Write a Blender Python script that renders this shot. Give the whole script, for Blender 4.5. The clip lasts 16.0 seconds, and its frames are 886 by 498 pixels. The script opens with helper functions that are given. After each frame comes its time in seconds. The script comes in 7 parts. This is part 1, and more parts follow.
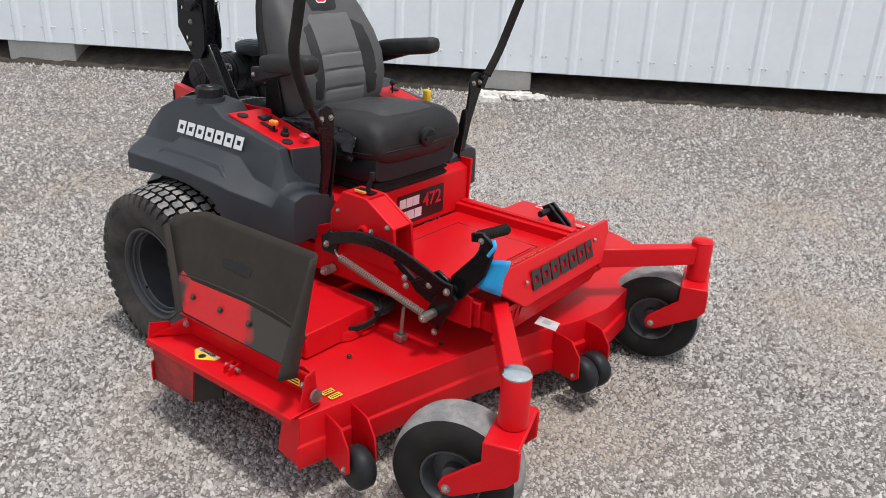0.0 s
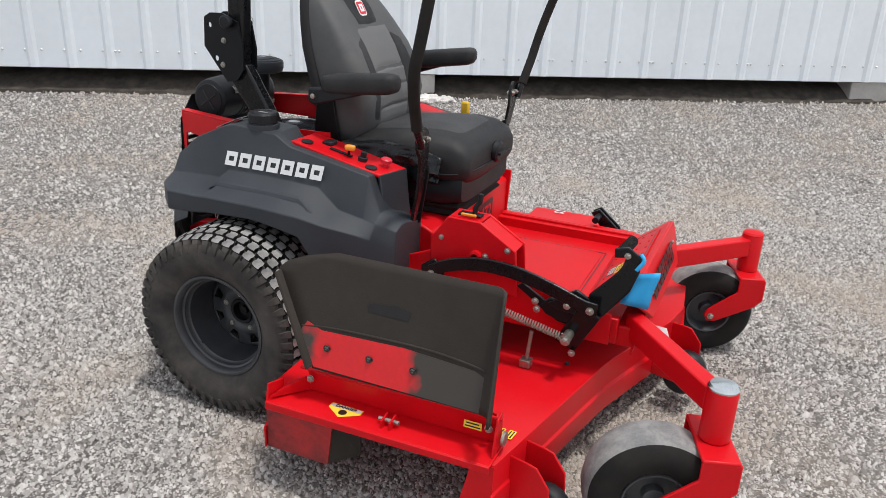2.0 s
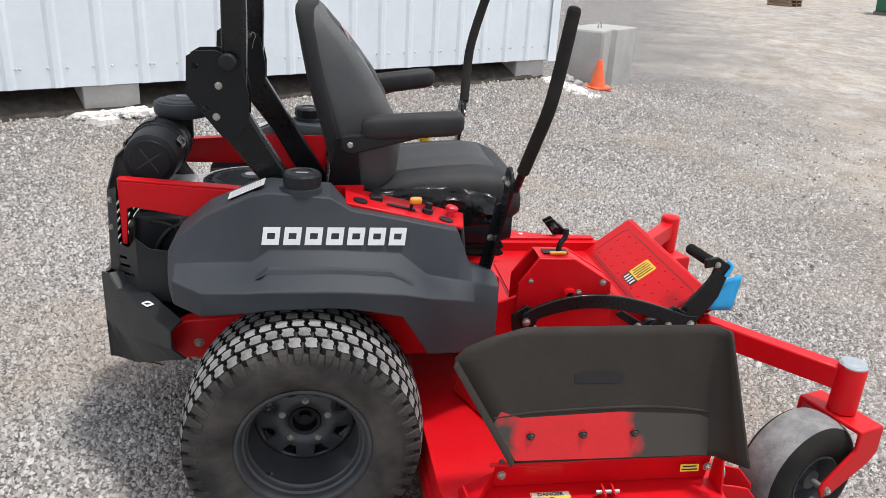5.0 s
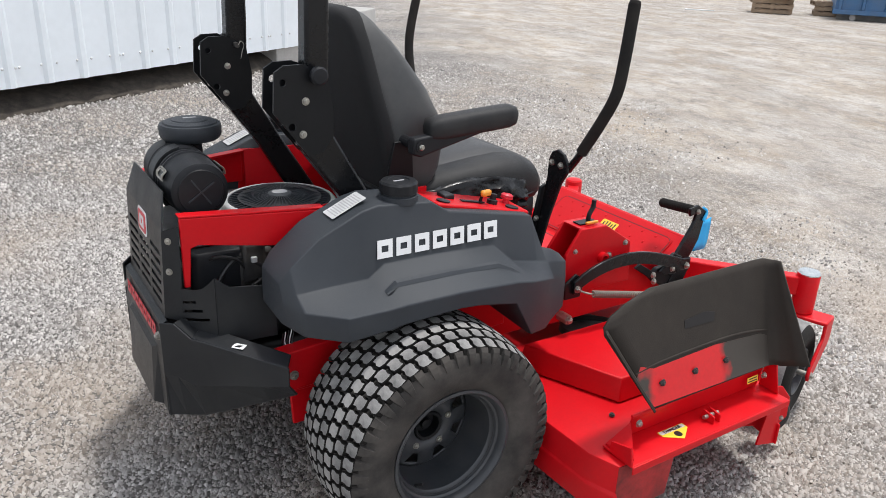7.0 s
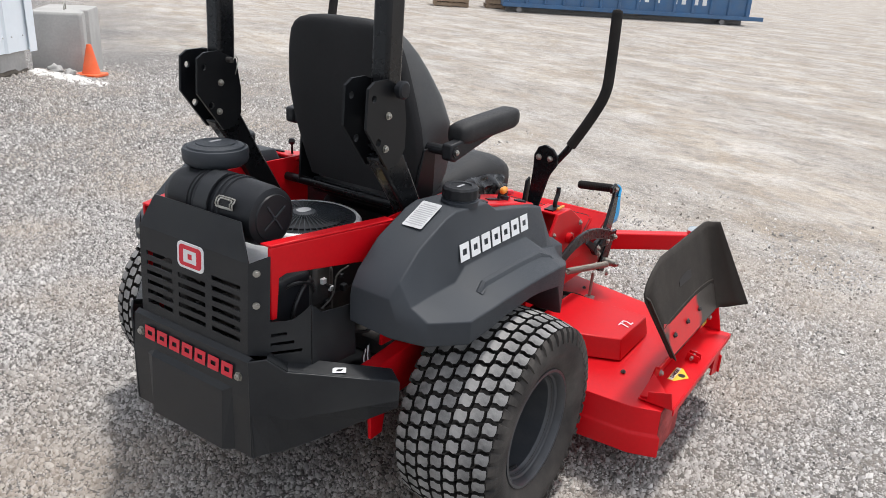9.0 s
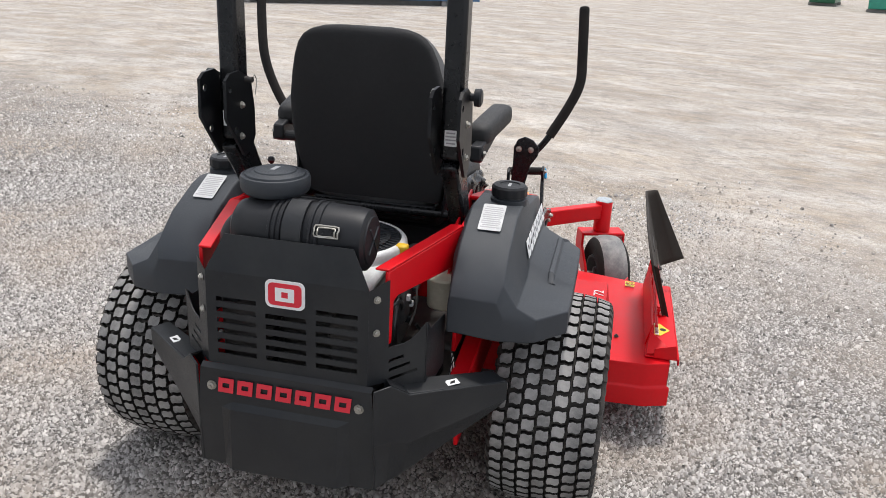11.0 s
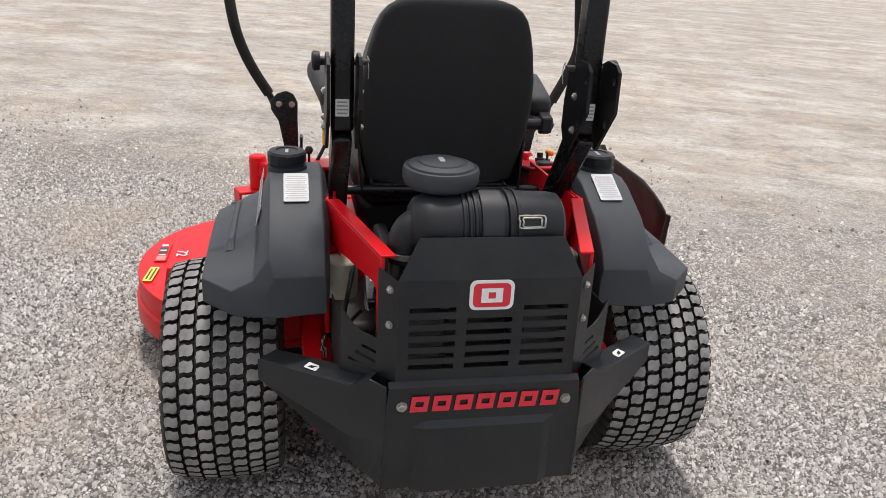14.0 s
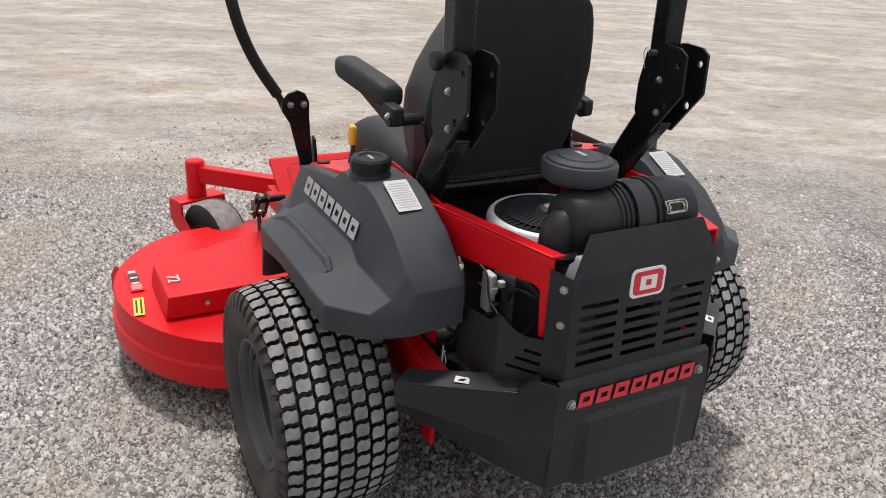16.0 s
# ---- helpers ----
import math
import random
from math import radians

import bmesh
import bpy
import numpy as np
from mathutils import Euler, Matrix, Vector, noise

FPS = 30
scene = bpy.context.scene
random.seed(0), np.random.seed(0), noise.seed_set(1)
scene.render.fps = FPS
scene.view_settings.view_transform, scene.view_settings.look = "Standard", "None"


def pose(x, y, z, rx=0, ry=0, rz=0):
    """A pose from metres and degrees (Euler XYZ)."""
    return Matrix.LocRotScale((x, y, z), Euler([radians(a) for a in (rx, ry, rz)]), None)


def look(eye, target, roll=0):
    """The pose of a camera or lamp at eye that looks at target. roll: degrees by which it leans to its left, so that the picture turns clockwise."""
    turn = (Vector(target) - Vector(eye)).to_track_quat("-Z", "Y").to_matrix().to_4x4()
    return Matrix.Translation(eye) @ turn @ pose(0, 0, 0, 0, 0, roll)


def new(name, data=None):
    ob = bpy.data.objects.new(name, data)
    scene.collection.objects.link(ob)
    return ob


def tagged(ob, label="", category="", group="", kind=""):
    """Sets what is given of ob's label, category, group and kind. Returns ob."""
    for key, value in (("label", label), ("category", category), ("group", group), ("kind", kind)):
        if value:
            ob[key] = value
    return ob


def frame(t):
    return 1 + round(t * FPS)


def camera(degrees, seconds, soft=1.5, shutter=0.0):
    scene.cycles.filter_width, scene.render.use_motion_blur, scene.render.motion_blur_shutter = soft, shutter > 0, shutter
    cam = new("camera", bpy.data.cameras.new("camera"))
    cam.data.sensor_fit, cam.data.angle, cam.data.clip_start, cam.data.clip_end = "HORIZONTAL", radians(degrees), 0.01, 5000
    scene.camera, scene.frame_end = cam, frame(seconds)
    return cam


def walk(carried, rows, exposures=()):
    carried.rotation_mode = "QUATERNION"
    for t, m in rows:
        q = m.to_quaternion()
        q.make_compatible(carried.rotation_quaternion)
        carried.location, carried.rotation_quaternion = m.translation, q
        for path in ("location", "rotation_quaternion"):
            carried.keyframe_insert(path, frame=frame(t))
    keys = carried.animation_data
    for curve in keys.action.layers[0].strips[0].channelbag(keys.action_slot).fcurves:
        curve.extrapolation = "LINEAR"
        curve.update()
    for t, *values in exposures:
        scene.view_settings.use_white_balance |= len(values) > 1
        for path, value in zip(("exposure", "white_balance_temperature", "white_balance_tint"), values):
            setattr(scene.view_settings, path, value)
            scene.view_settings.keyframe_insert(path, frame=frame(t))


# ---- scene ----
cam = camera(59.8, 16.0, soft=0.55)
PATH = [
    (0, (0.07, 0.009, 1.508), (-1.044, 1.494, 0.763), 2.8),
    (0.5, (-0.156, -0.072, 1.514), (-1.206, 1.455, 0.762), 3.0),
    (1, (-0.367, -0.206, 1.509), (-1.31, 1.399, 0.778), 3.1),
    (1.5, (-0.599, -0.35, 1.521), (-1.415, 1.328, 0.8), 2.8),
    (2, (-0.793, -0.351, 1.5), (-1.513, 1.367, 0.771), 2.5),
    (2.5, (-1.016, -0.305, 1.518), (-1.62, 1.46, 0.797), 2.2),
    (3, (-1.265, -0.327, 1.51), (-1.691, 1.495, 0.804), 2.7),
    (3.2, (-1.391, -0.363, 1.52), (-1.739, 1.478, 0.818), 2.8),
    (5.3, (-2.414, -0.252, 1.542), (-2.034, 1.573, 0.82), 3.7),
    (5.5, (-2.509, -0.258, 1.545), (-2.083, 1.559, 0.827), 3.8),
    (6, (-2.709, -0.153, 1.517), (-2.131, 1.625, 0.806), 3.5),
    (6.5, (-2.947, -0.001, 1.532), (-2.143, 1.678, 0.802), 3.1),
    (7, (-3.289, 0.05, 1.542), (-2.272, 1.61, 0.812), 2.4),
    (7.5, (-3.533, 0.129, 1.541), (-2.358, 1.579, 0.821), 2.4),
    (8, (-3.705, 0.336, 1.532), (-2.394, 1.672, 0.827), 1.8),
    (8.5, (-3.846, 0.486, 1.54), (-2.399, 1.67, 0.83), 2.7),
    (8.7, (-3.942, 0.558, 1.546), (-2.442, 1.674, 0.836), 3.2),
    (10.8, (-4.382, 1.375, 1.558), (-2.567, 1.835, 0.855), 2.4),
    (11, (-4.429, 1.467, 1.56), (-2.601, 1.867, 0.855), 2.5),
    (11.5, (-4.435, 1.641, 1.549), (-2.594, 1.949, 0.831), 2.3),
    (12, (-4.358, 1.828, 1.545), (-2.507, 2.01, 0.812), 2.0),
    (12.5, (-4.392, 2.023, 1.54), (-2.535, 2.013, 0.797), 2.6),
    (13, (-4.489, 2.259, 1.551), (-2.641, 2.092, 0.804), 2.8),
    (13.5, (-4.463, 2.412, 1.538), (-2.629, 2.155, 0.784), 3.2),
    (14, (-4.359, 2.602, 1.537), (-2.552, 2.22, 0.771), 3.7),
    (14.5, (-4.313, 2.792, 1.538), (-2.548, 2.259, 0.762), 3.6),
    (15, (-4.305, 3.056, 1.555), (-2.59, 2.381, 0.78), 3.4),
    (15.5, (-4.231, 3.212, 1.547), (-2.564, 2.425, 0.771), 4.1),
    (16, (-4.033, 3.341, 1.535), (-2.433, 2.447, 0.735), 3.6),
]
walk(cam, [(t, look(eye, target, roll)) for t, eye, target, roll in PATH],
     exposures=[(0, 0.07, 6410, 10.5), (3.0, 0.14, 6400, 10.5), (5.5, 0.29, 6340, 10.5), (8.5, 0.31, 6330, 10.5), (12.5, 0.33, 6520, 12.2), (16.0, 0.21, 6630, 12.4)])

# ---------------------------------------------------------------- light
world = bpy.data.worlds.new("sky")
scene.world = world
world.use_nodes = True
SUN_EL, SUN_AZ = radians(75.5), radians(-6)      # azimuth counted from +x towards +y
sky = world.node_tree.nodes.new("ShaderNodeTexSky")
sky.sky_type = "NISHITA"
sky.sun_disc = False
sky.sun_elevation = SUN_EL
sky.sun_rotation = radians(90) - SUN_AZ
sky.air_density, sky.dust_density, sky.ozone_density = 1.0, 4.0, 1.0
bg = world.node_tree.nodes["Background"]
# hazy overcast: the sky's light is drawn towards white
haze = world.node_tree.nodes.new("ShaderNodeMix")
haze.data_type = "RGBA"
haze.inputs[0].default_value = 0.72
haze.inputs[7].default_value = (9.0, 9.2, 9.6, 1)
world.node_tree.links.new(sky.outputs[0], haze.inputs[6])
world.node_tree.links.new(haze.outputs[2], bg.inputs[0])
bg.inputs[1].default_value = 0.112
sun = new("sun", bpy.data.lights.new("sun", "SUN"))
sun.data.energy, sun.data.angle, sun.data.color = 2.2, radians(6), (1.0, 0.965, 0.91)
sd = Vector((math.cos(SUN_EL) * math.cos(SUN_AZ), math.cos(SUN_EL) * math.sin(SUN_AZ), math.sin(SUN_EL)))
sun.matrix_world = look(sd * 30, (0, 0, 0))

OX, OY = -2.264, 2.177          # the mower's rear axle on the ground
rng = np.random.default_rng(7)


# ---------------------------------------------------------------- materials
def material(name, color, rough=0.5, metal=0.0, var=0.12, vscale=6.0, grain=0.0, gscale=300.0, coat=0.0,
             dust=None, dust_amount=0.5, dust_scale=5.0, island=0.0, piece=0.0, spec=0.5, rvar=0.12):
    """Principled surface: tone varied at two scales, optional fine relief, patchy dust and per-piece variation."""
    m = bpy.data.materials.new(name)
    m.use_nodes = True
    nt, nodes = m.node_tree, m.node_tree.nodes
    b = nodes["Principled BSDF"]
    L = nt.links.new
    tc = nodes.new("ShaderNodeTexCoord")
    n1 = nodes.new("ShaderNodeTexNoise")
    n1.inputs["Scale"].default_value, n1.inputs["Detail"].default_value = vscale, 6
    L(tc.outputs["Object"], n1.inputs["Vector"])
    n2 = nodes.new("ShaderNodeTexNoise")
    n2.inputs["Scale"].default_value, n2.inputs["Detail"].default_value = vscale * 14, 3
    L(tc.outputs["Object"], n2.inputs["Vector"])
    add = nodes.new("ShaderNodeMath")
    add.operation = "MULTIPLY_ADD"
    add.inputs[1].default_value, add.inputs[2].default_value = 0.4, 0.0
    L(n2.outputs[0], add.inputs[0])
    tot = nodes.new("ShaderNodeMath")
    tot.operation = "MULTIPLY_ADD"
    tot.inputs[1].default_value = 0.6
    L(n1.outputs[0], tot.inputs[0])
    L(add.outputs[0], tot.inputs[2])
    rmp = nodes.new("ShaderNodeMapRange")
    rmp.inputs[1].default_value, rmp.inputs[2].default_value = 0.3, 0.7
    rmp.inputs[3].default_value, rmp.inputs[4].default_value = 1 - var, 1 + var
    L(tot.outputs[0], rmp.inputs[0])
    val = rmp.outputs[0]
    if island:
        geo = nodes.new("ShaderNodeNewGeometry")
        r2 = nodes.new("ShaderNodeMapRange")
        r2.inputs[3].default_value, r2.inputs[4].default_value = 1 - island, 1 + island
        L(geo.outputs["Random Per Island"], r2.inputs[0])
        mu = nodes.new("ShaderNodeMath")
        mu.operation = "MULTIPLY"
        L(val, mu.inputs[0])
        L(r2.outputs[0], mu.inputs[1])
        val = mu.outputs[0]
    if piece:
        inf = nodes.new("ShaderNodeObjectInfo")
        r5 = nodes.new("ShaderNodeMapRange")
        r5.inputs[3].default_value, r5.inputs[4].default_value = 1 - piece, 1 + piece
        L(inf.outputs["Random"], r5.inputs[0])
        mu = nodes.new("ShaderNodeMath")
        mu.operation = "MULTIPLY"
        L(val, mu.inputs[0])
        L(r5.outputs[0], mu.inputs[1])
        val = mu.outputs[0]
    hsv = nodes.new("ShaderNodeHueSaturation")
    hsv.inputs["Color"].default_value = (*color, 1)
    L(val, hsv.inputs["Value"])
    out = hsv.outputs[0]
    rr = nodes.new("ShaderNodeMapRange")
    rr.inputs[3].default_value, rr.inputs[4].default_value = max(0.02, rough - rvar), min(1, rough + rvar)
    L(tot.outputs[0], rr.inputs[0])
    rout = rr.outputs[0]
    if dust:
        n3 = nodes.new("ShaderNodeTexNoise")
        n3.inputs["Scale"].default_value, n3.inputs["Detail"].default_value, n3.inputs["Roughness"].default_value = dust_scale, 8, 0.65
        L(tc.outputs["Object"], n3.inputs["Vector"])
        r3 = nodes.new("ShaderNodeMapRange")
        r3.inputs[1].default_value, r3.inputs[2].default_value = 0.38, 0.68
        r3.inputs[3].default_value, r3.inputs[4].default_value = 0.0, dust_amount
        L(n3.outputs[0], r3.inputs[0])
        mx = nodes.new("ShaderNodeMix")
        mx.data_type = "RGBA"
        mx.inputs[7].default_value = (*dust, 1)
        L(r3.outputs[0], mx.inputs[0])
        L(out, mx.inputs[6])
        out = mx.outputs[2]
        ad = nodes.new("ShaderNodeMath")
        ad.operation = "MULTIPLY_ADD"
        ad.inputs[1].default_value = 0.5
        L(r3.outputs[0], ad.inputs[0])
        L(rout, ad.inputs[2])
        ad.use_clamp = True
        rout = ad.outputs[0]
    L(out, b.inputs["Base Color"])
    L(rout, b.inputs["Roughness"])
    b.inputs["Metallic"].default_value = metal
    b.inputs["Specular IOR Level"].default_value = spec
    b.inputs["Coat Weight"].default_value = coat
    b.inputs["Coat Roughness"].default_value = 0.12
    if grain:
        n4 = nodes.new("ShaderNodeTexNoise")
        n4.inputs["Scale"].default_value, n4.inputs["Detail"].default_value = gscale, 3
        L(tc.outputs["Object"], n4.inputs["Vector"])
        bp = nodes.new("ShaderNodeBump")
        bp.inputs["Strength"].default_value, bp.inputs["Distance"].default_value = grain, 0.002
        L(n4.outputs[0], bp.inputs["Height"])
        L(bp.outputs[0], b.inputs["Normal"])
    return m


RED = material("red_paint", (0.60, 0.0030, 0.0085), 0.40, var=0.08, coat=0.05, dust=(0.36, 0.05, 0.045), dust_amount=0.06, dust_scale=7, spec=0.22)
RED_WORN = material("worn_red_paint", (0.46, 0.012, 0.015), 0.45, var=0.3, dust=(0.030, 0.026, 0.022), dust_amount=1.0, dust_scale=6)
BLACK = material("black_paint", (0.0062, 0.0070, 0.0085), 0.38, var=0.2, dust=(0.045, 0.045, 0.042), dust_amount=0.10, grain=0.05, spec=0.22)
BLACK_GLOSS = material("gloss_black_paint", (0.006, 0.0065, 0.0075), 0.26, var=0.2, coat=0.12, dust=(0.05, 0.05, 0.05), dust_amount=0.08, spec=0.24)
BUMPER = material("textured_black_powder_coat", (0.0100, 0.0118, 0.0146), 0.36, var=0.25, grain=0.2, gscale=700, dust=(0.050, 0.050, 0.047), dust_amount=0.32, dust_scale=4, spec=0.36)
TANK = material("charcoal_moulded_plastic", (0.0255, 0.0308, 0.0378), 0.52, spec=0.40, var=0.10, vscale=9, grain=0.3, gscale=900, dust=(0.10, 0.10, 0.10), dust_amount=0.14, dust_scale=5)
PLASTIC = material("black_plastic", (0.0088, 0.0100, 0.0126), 0.44, var=0.15, grain=0.15, gscale=600, dust=(0.06, 0.058, 0.056), dust_amount=0.18, spec=0.28)
RUBBER = material("black_rubber", (0.010, 0.0096, 0.0092), 0.75, var=0.25, grain=0.3, gscale=400, dust=(0.045, 0.040, 0.035), dust_amount=0.45, dust_scale=9, spec=0.22)
TREAD = material("dusty_tread_rubber", (0.165, 0.163, 0.160), 0.9, var=0.32, vscale=14, grain=0.6, gscale=400, dust=(0.39, 0.38, 0.365), dust_amount=0.72, dust_scale=14, piece=0.25)
TYRE = material("dusty_tyre_rubber", (0.024, 0.0225, 0.021), 0.72, var=0.25, grain=0.3, gscale=400, dust=(0.125, 0.112, 0.100), dust_amount=0.65, dust_scale=7, spec=0.35)
CASTER_TREAD = material("scuffed_grey_rubber", (0.17, 0.17, 0.17), 0.85, var=0.3, vscale=10, grain=0.5, gscale=300, dust=(0.36, 0.35, 0.33), dust_amount=0.8, dust_scale=18)
RIM = material("dark_grey_steel_rim", (0.036, 0.040, 0.046), 0.34, var=0.15, dust=(0.11, 0.105, 0.10), dust_amount=0.3, dust_scale=8)
SEAT_GREY = material("grey_vinyl", (0.066, 0.068, 0.070), 0.52, spec=0.4, var=0.10, grain=0.35, gscale=700, dust=(0.17, 0.165, 0.155), dust_amount=0.3)
SEAT_PAD = material("charcoal_vinyl", (0.034, 0.035, 0.037), 0.48, spec=0.4, var=0.12, grain=0.35, gscale=700, dust=(0.11, 0.105, 0.10), dust_amount=0.25)
SEAT_DARK = material("dark_grey_vinyl", (0.0115, 0.0122, 0.0134), 0.50, spec=0.30, var=0.12, grain=0.35, gscale=700, dust=(0.11, 0.105, 0.10), dust_amount=0.25)
SEAT_BACK = material("black_seat_cloth", (0.023, 0.0235, 0.0245), 0.85, var=0.2, grain=0.4, gscale=900, dust=(0.03, 0.03, 0.03), dust_amount=0.3, spec=0.3)
CHUTE = material("grimy_dark_rubber", (0.032, 0.0255, 0.020), 0.62, spec=0.3, var=0.16, grain=0.25, gscale=300, dust=(0.030, 0.026, 0.023), dust_amount=0.7, dust_scale=4)
CHUTE_DARK = material("greasy_dark_rubber", (0.017, 0.0155, 0.016), 0.5, spec=0.3, var=0.3, vscale=20)
STEEL = material("zinc_plated_steel", (0.46, 0.45, 0.41), 0.36, metal=0.9, var=0.2, dust=(0.16, 0.14, 0.11), dust_amount=0.5, dust_scale=60)
CHROME = material("polished_steel_cap", (0.62, 0.66, 0.66), 0.22, metal=1.0, var=0.1)
SPRING = material("dull_zinc_spring", (0.30, 0.28, 0.24), 0.5, metal=0.4, var=0.2, dust=(0.2, 0.18, 0.15), dust_amount=0.4)
SILVER = material("cast_aluminium", (0.74, 0.75, 0.75), 0.42, metal=0.3, var=0.15, dust=(0.3, 0.29, 0.27), dust_amount=0.3)
ENGINE = material("dark_engine_casting", (0.035, 0.035, 0.036), 0.5, metal=0.3, var=0.3, dust=(0.15, 0.13, 0.11), dust_amount=0.5, dust_scale=14)
BEIGE = material("beige_filter_paint", (0.50, 0.46, 0.36), 0.5, var=0.15, dust=(0.2, 0.17, 0.12), dust_amount=0.4)
WHITE = material("white_decal", (0.78, 0.79, 0.79), 0.45, var=0.05, dust=(0.4, 0.39, 0.38), dust_amount=0.2)
LABEL = material("printed_paper_label", (0.55, 0.56, 0.56), 0.5, var=0.12, vscale=40, dust=(0.3, 0.3, 0.29), dust_amount=0.3, dust_scale=30)
RED_DECAL = material("red_decal", (0.62, 0.02, 0.04), 0.4, var=0.06)
YELLOW = material("yellow_plastic", (0.80, 0.50, 0.03), 0.4, var=0.1)
YELLOW_DECAL = material("yellow_decal", (0.82, 0.60, 0.05), 0.42, var=0.08)
ORANGE = material("orange_plastic", (0.78, 0.30, 0.03), 0.4, var=0.1)
DARK_DECAL = material("black_decal", (0.012, 0.012, 0.013), 0.35, var=0.1)
BLUE_TAG = material("blue_plastic_tag", (0.02, 0.36, 0.72), 0.45, var=0.12, vscale=20)
def streaked_strip():
    """Red paint that shows through grime along the middle of the strip."""
    m = material("red_strip_under_grime", (0.60, 0.010, 0.014), 0.45, var=0.12)
    nt = m.node_tree
    N, L = nt.nodes, nt.links.new
    b = N["Principled BSDF"]
    red = b.inputs["Base Color"].links[0].from_socket
    tc = N.new("ShaderNodeTexCoord")
    sp = N.new("ShaderNodeSeparateXYZ")
    L(tc.outputs["Object"], sp.inputs[0])
    mid = N.new("ShaderNodeMath")
    mid.operation = "SUBTRACT"
    mid.inputs[1].default_value = 0.575
    L(sp.outputs[0], mid.inputs[0])
    ab = N.new("ShaderNodeMath")
    ab.operation = "ABSOLUTE"
    L(mid.outputs[0], ab.inputs[0])
    nz = N.new("ShaderNodeTexNoise")
    nz.inputs["Scale"].default_value, nz.inputs["Detail"].default_value = 9, 5
    L(tc.outputs["Object"], nz.inputs["Vector"])
    wob = N.new("ShaderNodeMath")
    wob.operation = "MULTIPLY_ADD"
    wob.inputs[1].default_value = 0.42
    L(nz.outputs[0], wob.inputs[0])
    L(ab.outputs[0], wob.inputs[2])
    f = N.new("ShaderNodeMapRange")
    f.inputs[1].default_value, f.inputs[2].default_value = 0.335, 0.41
    L(wob.outputs[0], f.inputs[0])
    mx = N.new("ShaderNodeMix")
    mx.data_type = "RGBA"
    mx.inputs[7].default_value = (0.045, 0.038, 0.032, 1)
    L(f.outputs[0], mx.inputs[0])
    L(red, mx.inputs[6])
    L(mx.outputs[2], b.inputs["Base Color"])
    return m


STRIP = streaked_strip()
PRINT = material("grey_print", (0.35, 0.35, 0.36), 0.5, var=0.05)
CABLE = material("black_cable", (0.012, 0.012, 0.013), 0.4, var=0.1)


# ---------------------------------------------------------------- mesh tools
def faces_between(bm, rings, closed=True, cap=True):
    for a, b in zip(rings, rings[1:]):
        n = len(a)
        for i in range(n if closed else n - 1):
            j = (i + 1) % n
            bm.faces.new((a[i], a[j], b[j], b[i]))
    if cap:
        bm.faces.new(rings[0][::-1])
        bm.faces.new(rings[-1])


def loft(sections, cap=True, bm=None):
    bm = bm or bmesh.new()
    faces_between(bm, [[bm.verts.new(p) for p in s] for s in sections], True, cap)
    return bm


def prism(pts, axis, a, b, bm=None):
    """A polygon in the plane across the axis, drawn out from a to b. x: (y, z); y: (x, z); z: (x, y)."""
    put = {"x": lambda p, v: (v, p[0], p[1]), "y": lambda p, v: (p[0], v, p[1]), "z": lambda p, v: (p[0], p[1], v)}[axis]
    return loft([[put(p, a) for p in pts], [put(p, b) for p in pts]], bm=bm)


def slab(pts, push, bm=None):
    """A polygon in space with a thickness along push."""
    q = Vector(push)
    return loft([[Vector(p) for p in pts], [Vector(p) + q for p in pts]], bm=bm)


def box(lo, hi, bm=None, m=None):
    (x0, y0, z0), (x1, y1, z1) = lo, hi
    lowr = [Vector((x0, y0, z0)), Vector((x1, y0, z0)), Vector((x1, y1, z0)), Vector((x0, y1, z0))]
    top = [Vector((x0, y0, z1)), Vector((x1, y0, z1)), Vector((x1, y1, z1)), Vector((x0, y1, z1))]
    if m:
        lowr, top = [m @ v for v in lowr], [m @ v for v in top]
    return loft([lowr, top], bm=bm)


def frame_of(d):
    d = Vector(d).normalized()
    u = d.orthogonal().normalized()
    return u, d.cross(u), d


def lathe(prof, origin, d, n=32, bm=None, cap=True):
    """Rings of (radius, height along d)."""
    u, v, w = frame_of(d)
    o = Vector(origin)
    return loft([[o + w * h + (u * math.cos(a) + v * math.sin(a)) * max(r, 1e-4) for a in (2 * math.pi * k / n for k in range(n))] for r, h in prof], cap=cap, bm=bm)


def rod(p0, p1, r, n=14, bm=None, r1=None):
    p0, p1 = Vector(p0), Vector(p1)
    h = (p1 - p0).length
    return lathe([(r, 0), (r1 or r, h)], p0, p1 - p0, n, bm)


def smooth_path(pts, k=6):
    p = [Vector(q) for q in pts]
    p = [2 * p[0] - p[1]] + p + [2 * p[-1] - p[-2]]
    out = []
    for i in range(1, len(p) - 2):
        for j in range(k):
            t = j / k
            a, b, c, d = p[i - 1], p[i], p[i + 1], p[i + 2]
            out.append(0.5 * (2 * b + (c - a) * t + (2 * a - 5 * b + 4 * c - d) * t * t + (3 * b - a - 3 * c + d) * t ** 3))
    return out + [p[-2]]


def hose(pts, r, n=10, k=6, bm=None, section=None):
    """A round (or given) section swept along a smooth path."""
    path = smooth_path(pts, k) if k > 1 else [Vector(q) for q in pts]
    up = None
    rings = []
    for i, p in enumerate(path):
        d = (path[min(i + 1, len(path) - 1)] - path[max(i - 1, 0)]).normalized()
        if up is None:
            up = d.orthogonal().normalized()
        up = (up - d * up.dot(d)).normalized()
        side = d.cross(up)
        rings.append([p + up * (r * math.cos(a)) + side * (r * math.sin(a)) for a in (2 * math.pi * q / n for q in range(n))])
    return loft(rings, bm=bm)


